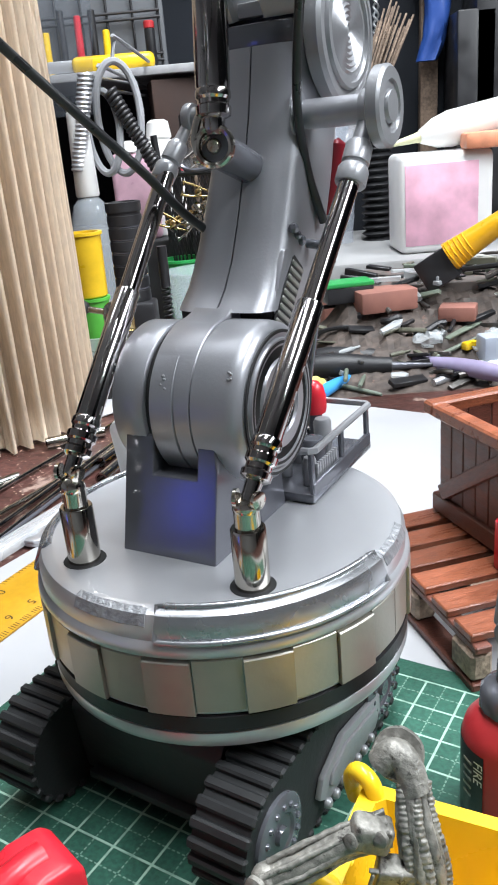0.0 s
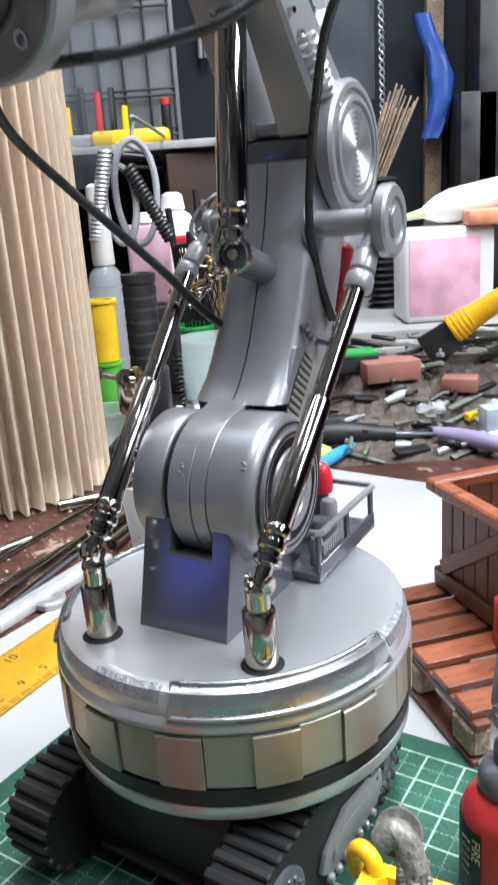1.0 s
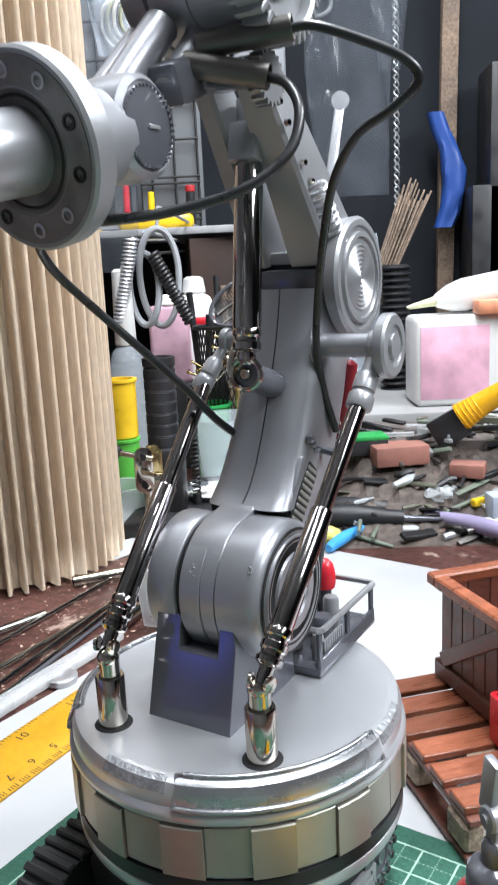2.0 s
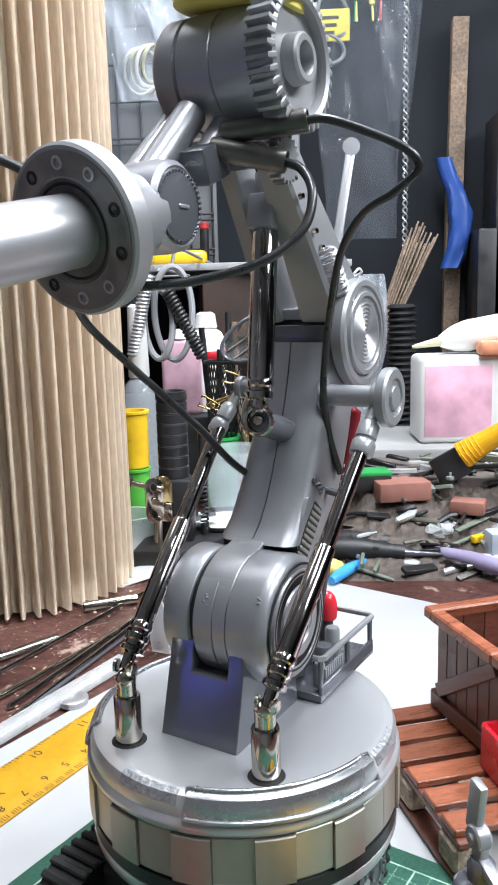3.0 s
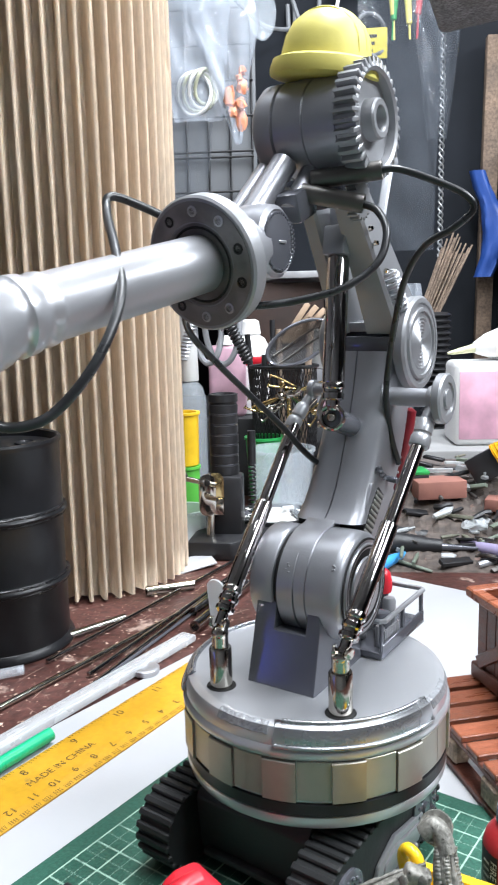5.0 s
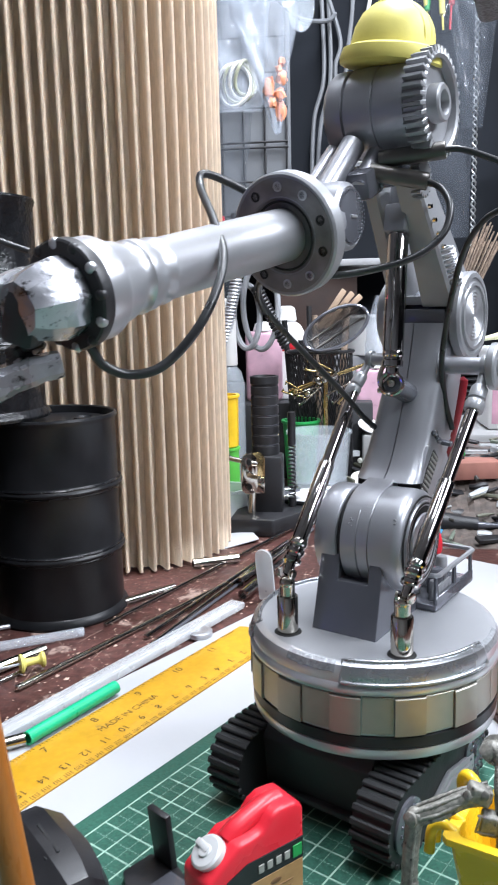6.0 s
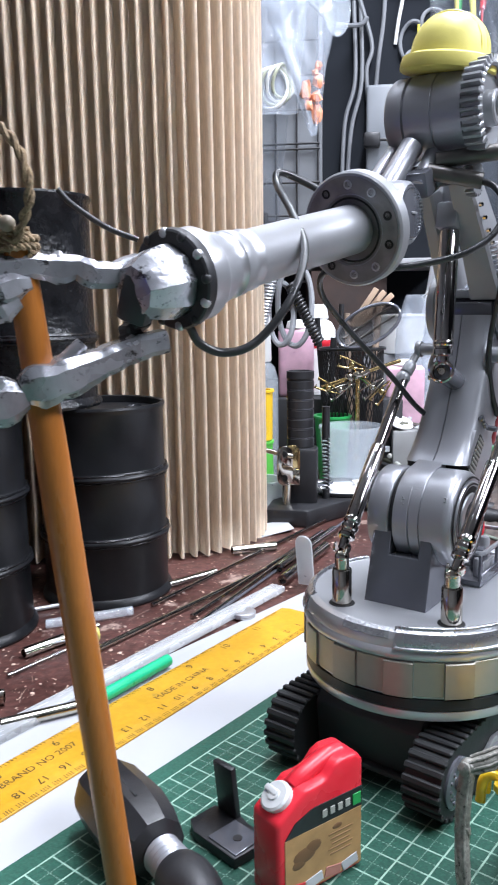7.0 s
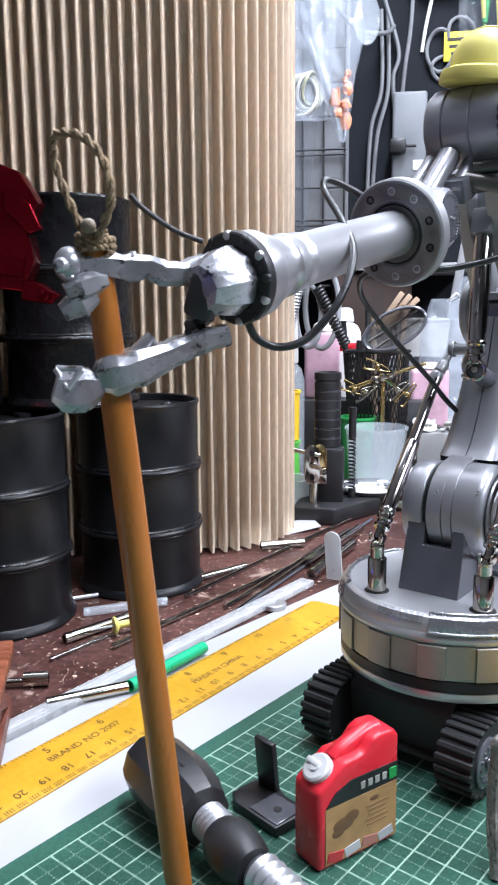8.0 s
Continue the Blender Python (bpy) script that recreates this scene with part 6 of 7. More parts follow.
def bottle(name, where, r, h, mat, cap_mat, label, square=False, cap=0.25):
    ob = base(name, at(*where), label, "bottle")
    bm = bmesh.new()
    body = h * (1 - cap)
    prof = [(r * 0.9, 0), (r, 1.2), (r, body * 0.86), (r * 0.8, body * 0.95), (r * 0.45, body), (r * 0.45, body + 2)]
    if square:
        prism(bm, [(-r, -r * 0.6), (r, -r * 0.6), (r, r * 0.6), (-r, r * 0.6)], body, pose(0, 0, body / 2), soft=r * 0.22, steps=3)
    else:
        lathe(bm, prof, seg=28)
    part("body", bm, mat, ob)
    bm = bmesh.new()
    lathe(bm, [(r * 0.55, body - 0.2), (r * 0.6, body + 1), (r * 0.5, h - 2), (r * 0.3, h)], seg=20)
    part("cap", bm, cap_mat, ob)
    return ob


bottle("pink_bottle", (-6, 868, 72), 17, 74, PINK, WHITE, "pink liquid in a square plastic bottle", True, 0.12)
spray = bottle("white_spray_bottle", (14, 885, 72), 17, 88, WHITE, WHITE, "white plastic bottle with a red stripe", False, 0.16)
bm = bmesh.new()
lathe(bm, [(17.0, 46), (17.3, 46.4), (17.3, 53.6), (17.0, 54)], seg=28)
part("stripe", bm, RED, spray, "red printed stripe")
bottle("clear_bottle", (-31, 800, 0), 14, 168, TUB, WHITE, "tall clear bottle with a frosted white cap", False, 0.34)
bottle("pink_tub_bottle", (98, 872, 45), 18, 62, PINK, WHITE, "pink bottle with a white lid", True, 0.1)

# wire mesh basket
basket = base("mesh_basket", at(48, 826), "black wire mesh basket full of tools", "basket")
bm = bmesh.new()
for k in range(46):
    a = 2 * math.pi * k / 46
    for s in (-1.2, 1.2):
        tube(bm, [(28 * math.cos(a + s * t), 18 * math.sin(a + s * t), 2 + 118 * t) for t in [j / 8 for j in range(9)]], 0.55, 4, curve=False)
tagged(part("mesh", bm, BLACK, basket, "diamond wire mesh"), kind="stuff")
for z in (2, 120):
    bm = bmesh.new()
    tube(bm, [(29 * math.cos(2 * math.pi * k / 32), 19 * math.sin(2 * math.pi * k / 32), z) for k in range(33)], 1.6, 8, curve=False)
    part("rim", bm, BLACK, basket)
bm = bmesh.new()
lathe(bm, [(0.02, 0), (28, 0), (28, 1.5), (0.02, 1.5)], seg=32, squash=0.64)
part("base", bm, BLACK, basket)
sieve = base("wire_sieve", at(62, 798, 141), "dark oval wire mesh strainer leaning on the basket", "strainer")


def on_sieve(u, v):
    """A point on the tilted oval dish of the strainer."""
    c, d = math.cos(radians(27)), math.sin(radians(27))
    return (u * c - v * d, 8 * max(1 - (u / 29) ** 2 - (v / 15) ** 2, 0) + 0.25 * v, u * d + v * c)


bm = bmesh.new()
for k in range(-13, 14):
    u, v = 2.1 * k, 1.08 * k
    half_v, half_u = 15 * math.sqrt(max(1 - (u / 29) ** 2, 0)), 29 * math.sqrt(max(1 - (v / 15) ** 2, 0))
    tube(bm, [on_sieve(u, half_v * j / 5) for j in range(-5, 6)], 0.3, 4, curve=False)
    tube(bm, [on_sieve(half_u * j / 6, v) for j in range(-6, 7)], 0.3, 4, curve=False)
tagged(part("mesh", bm, HULL, sieve, "fine dark wire mesh"), kind="stuff")
bm = bmesh.new()
tube(bm, [on_sieve(29 * math.cos(2 * math.pi * k / 36), 15 * math.sin(2 * math.pi * k / 36)) for k in range(37)], 1.5, 8, curve=False)
part("hoop", bm, GREY_DARK, sieve, "smooth dark rim")
for v in (-5, 3):
    bm = bmesh.new()
    tube(bm, [tuple(Vector(on_sieve(u, v + 0.1 * u)) + Vector((0, -1.5, 0))) for u in (-24, -12, 0, 12, 24)], 0.9, 8, 4)
    part("stay", bm, SPRING, sieve, "stiff wire stay")
for k, (x, h, mt, r) in enumerate(((30, 146, BLACK, 2.6), (50, 150, WOOD_RAW, 2.8), (38, 158, BLACK, 2.4), (24, 128, BLACK, 3.0), (58, 160, WOOD_RAW, 3.0))):
    bm = bmesh.new()
    tube(bm, [(0, 0, 0), (4 * (k - 2), 6, h * 0.5), (7 * (k - 2), 10, h)], r, 10, 4)
    single("basket_tool", bm, mt, at(x, 824, 1.6), "handled tool standing in the basket", "tool", "tools in the basket")

# coiled cords on hooks
for x, z, r, label in ((-14, 152, 18, "grey coiled cord hung on a hook"), (-2, 160, 24, "grey coiled cord hung on a hook")):
    bm = bmesh.new()
    tube(bm, [(r * 0.62 * math.cos(t), 3 * math.sin(2 * t), 1.5 * r * math.sin(t)) for t in [2 * math.pi * k / 30 for k in range(31)]], 2.6, 8, 2)
    tube(bm, [(0, 0, 1.5 * r), (2, 6, 1.5 * r + 12), (2, 30, 1.5 * r + 16), (2, 346, 1.5 * r + 16)], 1.4, 6, 4)
    single("coiled_cord", bm, material("grey_cord", (0.30, 0.31, 0.33), 0.5), at(x, 802, z), label, "cord", "cords")
bm = bmesh.new()
spring(bm, (0, 0, 0), (14, 0, 62), 4.2, 1.3, 22, 6, 10)
rod(bm, (14, 0, 60), (16, 352, 74), 1.2, seg=8)
single("spring_lead", bm, STEEL, at(-34, 796, 128), "springy steel lead hung from the wall", "lead")
bm = bmesh.new()
spring(bm, (0, 0, 0), (26, 0, -52), 4.0, 1.5, 18, 6, 10)
rod(bm, (0, 0, 0), (-2, 348, 12), 1.2, seg=8)
single("spring_lead", bm, BLACK, at(-6, 800, 178), "black springy lead hung from the wall", "lead")

# ---- back wall: shelf, grid rack, power strip, cables, note, hanging bags ----
block("wall_shelf", (420, 170, 7), (-60, 1065, 200), material("grey_shelf_edge", (0.36, 0.36, 0.37), 0.5), "narrow grey shelf on the back wall", "shelf", soft=1)
rack = base("grid_rack", at(-22, 1080, 207), "pale board with a black wire grid in front", "rack")
bm = bmesh.new()
box(bm, (155, 6, 330), (-47, 10, 165), soft=1)
part("board", bm, GRID_BOARD, rack)
for k in range(7):
    bm = bmesh.new()
    rod(bm, (-124 + 25 * k, 2, 0), (-124 + 25 * k, 2, 330), 1.35, seg=8)
    part("upright_wire", bm, BLACK, rack)
for z in (14, 20, 52, 58, 96, 134, 140, 178, 216, 254, 292):
    bm = bmesh.new()
    rod(bm, (-127, 0, z), (28, 0, z), 1.35, seg=8)
    part("cross_wire", bm, BLACK, rack)
pen = base("red_capped_marker", at(-4, 1064, 207), "black marker with a red cap on the shelf", "marker")
bm = bmesh.new()
rod(bm, (0, 0, 0), (0, 0, 40), 5, seg=14)
part("body", bm, BLACK, pen)
bm = bmesh.new()
rod(bm, (0, 0, 40), (0, 0, 47), 5.2, seg=14, soft=1)
part("cap", bm, RED_DARK, pen)
for x, h, mt in ((-46, 42, YELLOW), (-58, 60, BLACK), (-72, 56, RED), (-88, 62, BLACK), (-104, 44, YELLOW)):
    bm = bmesh.new()
    rod(bm, (0, 0, 0), (1, 0, h), 4.0, 3.4, 12, soft=0.8)
    single("shelf_tool", bm, mt, at(x, 1060, 207), "slim handled tool standing on the shelf", "tool", "tools on the shelf")
handle = base("yellow_handle_saw", at(-40, 1000, 207, 4), "yellow handled saw lying on the shelf edge", "saw")
bm = bmesh.new()
box(bm, (74, 16, 14), (8, 0, 7), soft=5, steps=3)
part("handle", bm, YELLOW, handle)
bm = bmesh.new()
box(bm, (90, 1.2, 10), (-74, 0, 7), soft=0.3)
part("blade", bm, STEEL, handle)

strip = base("power_strip", at(81, 1140, 320), "pale grey power strip fixed to the wall with a black plug", "power strip")
bm = bmesh.new()
box(bm, (42, 16, 104), (0, 0, 50), soft=4, steps=3)
part("case", bm, material("dull_white_case", (0.20, 0.212, 0.23), 0.45, 0, 0.08, 30), strip)
bm = bmesh.new()
box(bm, (20, 18, 17), (-14, -14, 36), soft=3)
rod(bm, (-8, -16, 36), (8, -14, 36), 2, seg=10)
part("plug", bm, BLACK, strip)
bm = bmesh.new()
box(bm, (14, 1.5, 12), (12, -8.6, 14), soft=0.4)
part("socket", bm, WHITE, strip)
for k, line in enumerate((((30, 1140, 300), (34, 1138, 380), (46, 1140, 430), (44, 1142, 520)), ((62, 1140, 404), (60, 1138, 440), (66, 1140, 470), (48, 1140, 530)), ((70, 1140, 404), (74, 1136, 450), (80, 1138, 500), (82, 1140, 560)), ((36, 1140, 300), (42, 1136, 372), (54, 1138, 428), (52, 1142, 520)), ((-10, 1060, 500), (20, 1080, 478), (50, 1120, 486), (60, 1142, 500)))):
    bm = bmesh.new()
    tube(bm, line, 2.6, 8, 8)
    single("wall_cable", bm, material("pale_grey_cable", (0.17, 0.178, 0.19), 0.5), Matrix(), "pale grey cable clipped along the wall", "cable", "wall cables")
for dx, dz in ((0, 0), (26, 14), (14, -22)):
    bm = bmesh.new()
    tube(bm, [(16 * math.cos(t), 2 * math.sin(3 * t), 24 * math.sin(t)) for t in [2 * math.pi * k / 24 for k in range(25)]], 2.4, 8, 2)
    single("cable_loop", bm, material("pale_grey_cable", (0.17, 0.178, 0.19), 0.5), at(116 + dx, 1146, 470 + dz, 0, 0, 20 * dx), "pale loop of cable hung on the wall", "cable", "wall cables")
bm = bmesh.new()
tube(bm, [(0, 0, 0), (-6, -2, -30), (-10, 2, -58)], 2.2, 8, 6)
single("white_hook", bm, WHITE, at(104, 1146, 528), "bent white wire hook on the wall", "hook")
note = base("yellow_note", at(140, 1144, 473), "yellow printed card pinned to the wall", "note")
bm = bmesh.new()
box(bm, (40, 2, 34), soft=0.4)
card = part("card", bm, material("yellow_card", (0.62, 0.52, 0.05), 0.6), note)
for k in range(3):
    bm = bmesh.new()
    box(bm, (24 - 5 * k, 0.6, 3.5), (-4, -1.3, 8 - 8 * k), soft=0.1, steps=1)
    part("print_bar", bm, INK, card)

# hanging bags on a rail
rail = base("hanging_rail", at(60, 830, 520), "steel rail across the bench for hanging bags", "rail")
bm = bmesh.new()
rod(bm, (-700, 0, 0), (700, 0, 0), 5, seg=14)
part("bar", bm, STEEL, rail)
for x in (-700, 700):
    bm = bmesh.new()
    rod(bm, (x, 0, -520), (x, 0, 2), 8, seg=14)
    part("post", bm, STEEL, rail)


def bag(where, w, h, point, seed, label, low=0.0, d=10, film=PLASTIC_BAG):
    """A hung plastic bag: a crumpled, closed sleeve that hangs to a corner."""
    bm = bmesh.new()
    rings = []
    n, m = 44, 40
    for j in range(m + 1):
        t = j / m
        half = w / 2 * (1 - point * max(t - 0.55, 0) / 0.45) * (0.75 + 0.25 * min(t * 4, 1))
        ring = []
        for k in range(n):
            a = 2 * math.pi * k / n
            wob = noise.noise(Vector((math.cos(a) * 1.5 + seed, math.sin(a) * 1.5, t * 4.5)))
            fold = noise.noise(Vector((math.cos(a) * 4 + seed, math.sin(a) * 4 + 3, t * 11)))
            x = half * math.cos(a) * (1 + 0.12 * wob + 0.05 * fold)
            y = (d * math.sin(math.pi * min(t * 1.1, 1)) + 1.5) * math.sin(a) + 5.5 * wob + 3.4 * fold
            ring.append(Vector((x + 3 * math.sin(t * 3 + seed) + low * t, y, -h * t)))
        rings.append(ring)
    shell(bm, rings)
    ob = base("plastic_bag", at(*where), label, "bag", "hanging bags")
    film_ob = part("sleeve", bm, film, ob, sharp=70)
    film_ob.visible_shadow = False
    bm = bmesh.new()
    tube(bm, [(-5, 0, -2), (-2, -4, 1), (2, -4, 5), (5, 0, 2), (0, 4, -1), (-5, 0, -2)], 1.2, 8, 5)
    part("tie", bm, WHITE, ob, "white twisted tie")
    return ob


bag((-14, 822, 516), 56, 212, 0.9, 1.0, "clear plastic bag of orange bits hung from a rail", 30)
bag((-26, 834, 516), 62, 190, 0.3, 4.0, "clear plastic bag of coiled wire hung from a rail", 4, 16)
bag((-40, 842, 516), 60, 350, 0.2, 7.0, "long empty clear plastic bag hung from a rail", -8, film=SLEEVE)
bag((150, 850, 516), 70, 300, 0.2, 9.0, "long clear plastic sleeve hung from a rail", 0, film=SLEEVE)
bag((172, 846, 516), 40, 210, 0.6, 12.0, "crumpled clear plastic bag hung from a rail", 4, film=SLEEVE)
for k in range(7):
    bm = bmesh.new()
    ball(bm, rng.uniform(3.0, 5.0), (0, 0, 0), (1, 0.6, rng.uniform(0.8, 1.8)), 10)
    for v in bm.verts:
        v.co += 2.6 * noise.noise_vector(v.co * 0.5 + Vector((k, 0, 0)))
    single("orange_bit", bm, ORANGE, at(12 + rng.uniform(-5, 6), 822 + rng.uniform(-3, 3), 322 + 6.5 * k), "orange plastic bit inside a clear bag", "plastic bit", "orange bits")
for k in range(4):
    bm = bmesh.new()
    tube(bm, [((14 - k) * math.cos(t), 3 * math.sin(2 * t) + k, (17 - k) * math.sin(t)) for t in [2 * math.pi * j / 24 for j in range(25)]], 1.6, 6, 2)
    single("wire_coil", bm, material("pale_yellow_wire", (0.45, 0.46, 0.34), 0.4) if k % 2 else WHITE, at(-24 + 4 * k, 836, 348 + 2 * k, 15 * k), "coil of pale wire inside a clear bag", "wire coil", "wire coils")

# pale translucent dish hung beside the bags
for x, z, w, h in ((33, 414, 12, 22),):
    dish = base("plastic_dish", at(x, 852, z, 8), "pale translucent oval plastic dish hung beside the bags", "dish")
    bm = bmesh.new()
    lathe(bm, [(0.02, -1.2), (0.86, -1.2), (0.97, -1.6), (1.0, 0), (0.97, 1.0), (0.88, 0.2), (0.02, 0.2)], m=turn((0, -1, 0)) @ Matrix.Diagonal((w, h, 1, 1)), seg=40)
    part("shell", bm, TUB, dish)
    bm = bmesh.new()
    tube(bm, [(0, 0, h), (0, -6, 506 - z), (0, -22, 520 - z)], 0.7, 6, 6)
    part("loop", bm, CLEAR, dish, "thin clear loop")

# right of the robot: pink box, glue bottle, yellow tool, wood, cloth, clutter
pink = base("pink_labelled_box", at(232, 872, 45, 2), "white plastic box with a pink mottled label", "box")
bm = bmesh.new()
box(bm, (72, 50, 74), (0, 0, 37), soft=5, steps=3)
tub_b = part("tub", bm, WHITE, pink)
bm = bmesh.new()
box(bm, (56, 1.0, 60), (-4, -25.2, 36), soft=0.4)
lab = part("label", bm, material("pink_print", (0.76, 0.43, 0.55), 0.45, 0.0, 0.25, 40), tub_b, "pink printed label")
glue = base("glue_bottle", at(226, 868, 132, 6, 0, 80), "white glue bottle with a pale nozzle lying on a box", "bottle")
bm = bmesh.new()
lathe(bm, [(12, 62), (13, 60), (13.5, 14), (11, 2), (6, -8), (5, -10)], seg=24)
part("body", bm, WHITE, glue)
bm = bmesh.new()
lathe(bm, [(4.4, -9), (3.6, -14), (2.0, -30), (1.2, -34)], seg=14)
part("nozzle", bm, material("pale_nozzle", (0.66, 0.66, 0.42), 0.4), glue)
block("orange_tub", (34, 20, 12), (262, 850, 119), ORANGE, "flat orange plastic tub on a box", "tub", soft=3)

trowel = base("yellow_scraper", at(210, 705, 47, -22, 0, -18), "yellow handled scraper with a black square head", "scraper")
bm = bmesh.new()
box(bm, (22, 10, 20), (-11, 0, 11), (0, -14, 0), soft=1.0)
part("head", bm, BLACK, trowel)
bm = bmesh.new()
tube(bm, [(-2, 0, 16), (12, 2, 20), (34, 4, 26), (60, 6, 34)], 6, 12, 5, radii=lambda t: 9.5 - 4.5 * t)
for k in range(5):
    lathe(bm, [(8.2 - 0.3 * k, -0.9), (9.8 - 0.4 * k, 0), (8.2 - 0.3 * k, 0.9)], (0 + 2.8 * k, 0.4 * k, 16.5 + 0.9 * k), (1, 0.1, 0.35), 16)
part("handle", bm, material("strong_yellow", (0.82, 0.42, 0.01), 0.35), trowel)
block("tool_pile_box", (150, 70, 44), (222, 752, 0), material("dusty_brown_card", (0.13, 0.11, 0.10), 0.8, 0, 0.4, 50, 0.3, 300, tint=(0.30, 0.13, 0.10), tint_at=0.6), "dusty brown cardboard box under the tools", "box", soft=1, rz=-8)
block("clay_packet", (50, 34, 34), (150, 770, 0), CLAY, "terracotta paper packet on the bench", "packet", soft=3, rz=10)

bm = bmesh.new()
lathe(bm, [(r, 6 * k / 2) for k, r in enumerate([15, 11] * 20)], seg=28)
single("black_bellows", bm, BLACK, at(196, 960, 45), "black ribbed rubber bellows standing upright", "bellows")
for where, size, lean in (((272, 1130, 0), (18, 14, 470), 1),):
    bm = bmesh.new()
    box(bm, size, (0, 0, size[2] / 2), soft=1)
    single("wooden_batten", bm, material("dark_raw_batten", (0.15, 0.105, 0.075), 0.8, 0, 0.35, 40, 0.6, 300, fine=0.3), at(*where, 0, 0, lean), "rough pale wooden batten leaning at the wall", "batten", "battens")
bm = bmesh.new()
rings = []
for j in range(15):
    t = j / 14
    rings.append([Vector(((13 - 6 * abs(t - 0.4)) * math.cos(a) * (1 + 0.25 * noise.noise(Vector((math.cos(a) * 2, math.sin(a) * 2, t * 5)))) + 12 * math.sin(t * 4), 8 * math.sin(a) + 5 * noise.noise(Vector((math.cos(a) * 3, math.sin(a) * 3, t * 7))), 120 * t)) for a in [2 * math.pi * k / 18 for k in range(18)]])
shell(bm, rings)
single("blue_cloth", bm, BLUE, at(270, 1112, 200), "crumpled blue cloth hung on the wall", "cloth", sharp=70)
brush = base("bamboo_brush", at(150, 990, 56, 0, 0, 22), "bundle of split bamboo sticks standing upright", "brush")
for k in range(26):
    bm = bmesh.new()
    dx, dy = rng.uniform(-9, 9), rng.uniform(-6, 6)
    rod(bm, (dx * 0.3, dy * 0.3, 0), (dx * 1.6, dy * 1.6, 190 + rng.uniform(-14, 8)), 1.3, 0.9, 6)
    part("stick", bm, WOOD_RAW, brush)
bm = bmesh.new()
box(bm, (9, 3, 262), (0, 0, 131), soft=1.4)
lathe(bm, [(4, -1.8), (8, -1.6), (8, 1.6), (4, 1.8)], (0, 0, 264), (0, 1, 0), 20)
single("steel_spanner", bm, STEEL, at(106, 945, 45, 0, 0, 9), "long bright steel spanner standing at the back", "spanner")
for k, (x, h) in enumerate(((330, 360), (372, 300), (312, 240))):
    block("dark_cabinet_box", (38, 60, h), (x, 1105, 0), HULL if k % 2 else BLACK, "tall dark box standing at the back", "box", "dark boxes", 2)
bm = bmesh.new()
for phase in (0, math.pi):
    line = [(2.2 * math.cos(k * 0.8 + phase), 2.2 * math.sin(k * 0.8 + phase), -1.75 * k) for k in range(172)]
    tube(bm, line, 1.0, 6, curve=False)
tube(bm, [(0, 131, 8), (0, 60, 8), (0, 20, 4), (0, 2, -2)], 1.1, 8, 6)
single("dangling_chain", bm, material("pale_cord", (0.34, 0.35, 0.36), 0.4, 0.6), at(206, 1015, 516), "twisted pale metal chain hanging down the wall", "chain")
hang = base("hanging_tool_board", at(160, 1100, 478), "strip of yellow and red handled tools on the wall", "tool strip")
bm = bmesh.new()
box(bm, (140, 8, 10), (0, 40, 60), soft=1)
box(bm, (10, 10, 10), (-40, 45, 60), soft=1)
part("strip", bm, HULL, hang)
for k, (x, mt) in enumerate(((2, HAT), (10, GREEN), (20, HAT), (38, RED))):
    bm = bmesh.new()
    rod(bm, (x, 34, 66), (x + 4 * (-1) ** k, 32, 20 - 5 * (k % 3)), 4.5, 3.4, 12, soft=1)
    rod(bm, (x + 4 * (-1) ** k, 32, 22 - 5 * (k % 3)), (x + 5 * (-1) ** k, 32, -6), 1.3, seg=8)
    part("tool_handle", bm, mt, hang)

# lamp hood that peeps in above
hood = base("lamp_hood", at(168, 640, 338, -14), "dark speckled lamp hood on an arm", "lamp")
bm = bmesh.new()
box(bm, (104, 60, 14), (30, 0, 8), (0, -6, 0), soft=5, steps=3)
part("shade", bm, material("speckled_grey_hood", (0.16, 0.16, 0.165), 0.6, 0, 0.4, 120, 0.3, 600, fine=0.5), hood)
bm = bmesh.new()
tube(bm, [(60, 10, 14), (110, 60, 90), (150, 190, 180), (150, 520, 200)], 6, 10, 8)
part("arm", bm, BLACK, hood)

# knives, pens and offcuts strewn over the back right of the bench
def tool_line(name, a, b, r, mat, label, category, tip=None, group="tools on the bench"):
    ob = base(name, at(*a), label, category, group)
    b = Vector(b) - Vector(a)
    bm = bmesh.new()
    tube(bm, [b * t + Vector((0, 0, 1.2 * math.sin(math.pi * t))) for t in (0, 0.2, 0.5, 0.8, 1)], r, 12, 4, radii=lambda t: r * (0.75 + 0.35 * math.sin(math.pi * min(t * 1.3, 1))))
    part("handle", bm, mat, ob)
    if tip:
        bm = bmesh.new()
        rod(bm, b * 0.96, b * 1.45, r * 0.4, r * 0.15, 10)
        part("tip", bm, tip, ob)
    return ob


tool_line("black_graver", (104, 668, 9), (160, 660, 9), 7.0, BLACK, "long black rubber handled graver lying on the bench", "graver", GREY_DARK)
tool_line("lilac_knife", (222, 622, 8), (172, 672, 8), 4.6, PURPLE, "lilac handled craft knife on the bench", "knife", STEEL)
tool_line("black_marker", (112, 690, 8), (172, 672, 8), 7.5, BLACK, "thick black marker pen on the bench", "pen", GREY_DARK)
tool_line("blue_pen", (112, 624, 4), (136, 660, 4), 3.4, material("light_blue_pen", (0.05, 0.30, 0.66), 0.35), "light blue pen with a white end", "pen", WHITE)
tool_line("black_knife", (128, 720, 14), (166, 690, 12), 6.0, BLACK, "black handled craft knife on the bench", "knife", STEEL)
driver = base("red_driver", AT, "dark red screwdriver with white print standing in the tray", "screwdriver")
low, high = Vector((0.8, 41.0, 60.6)), Vector((14.2, 42.2, 134.4))
way = high - low
bm = bmesh.new()
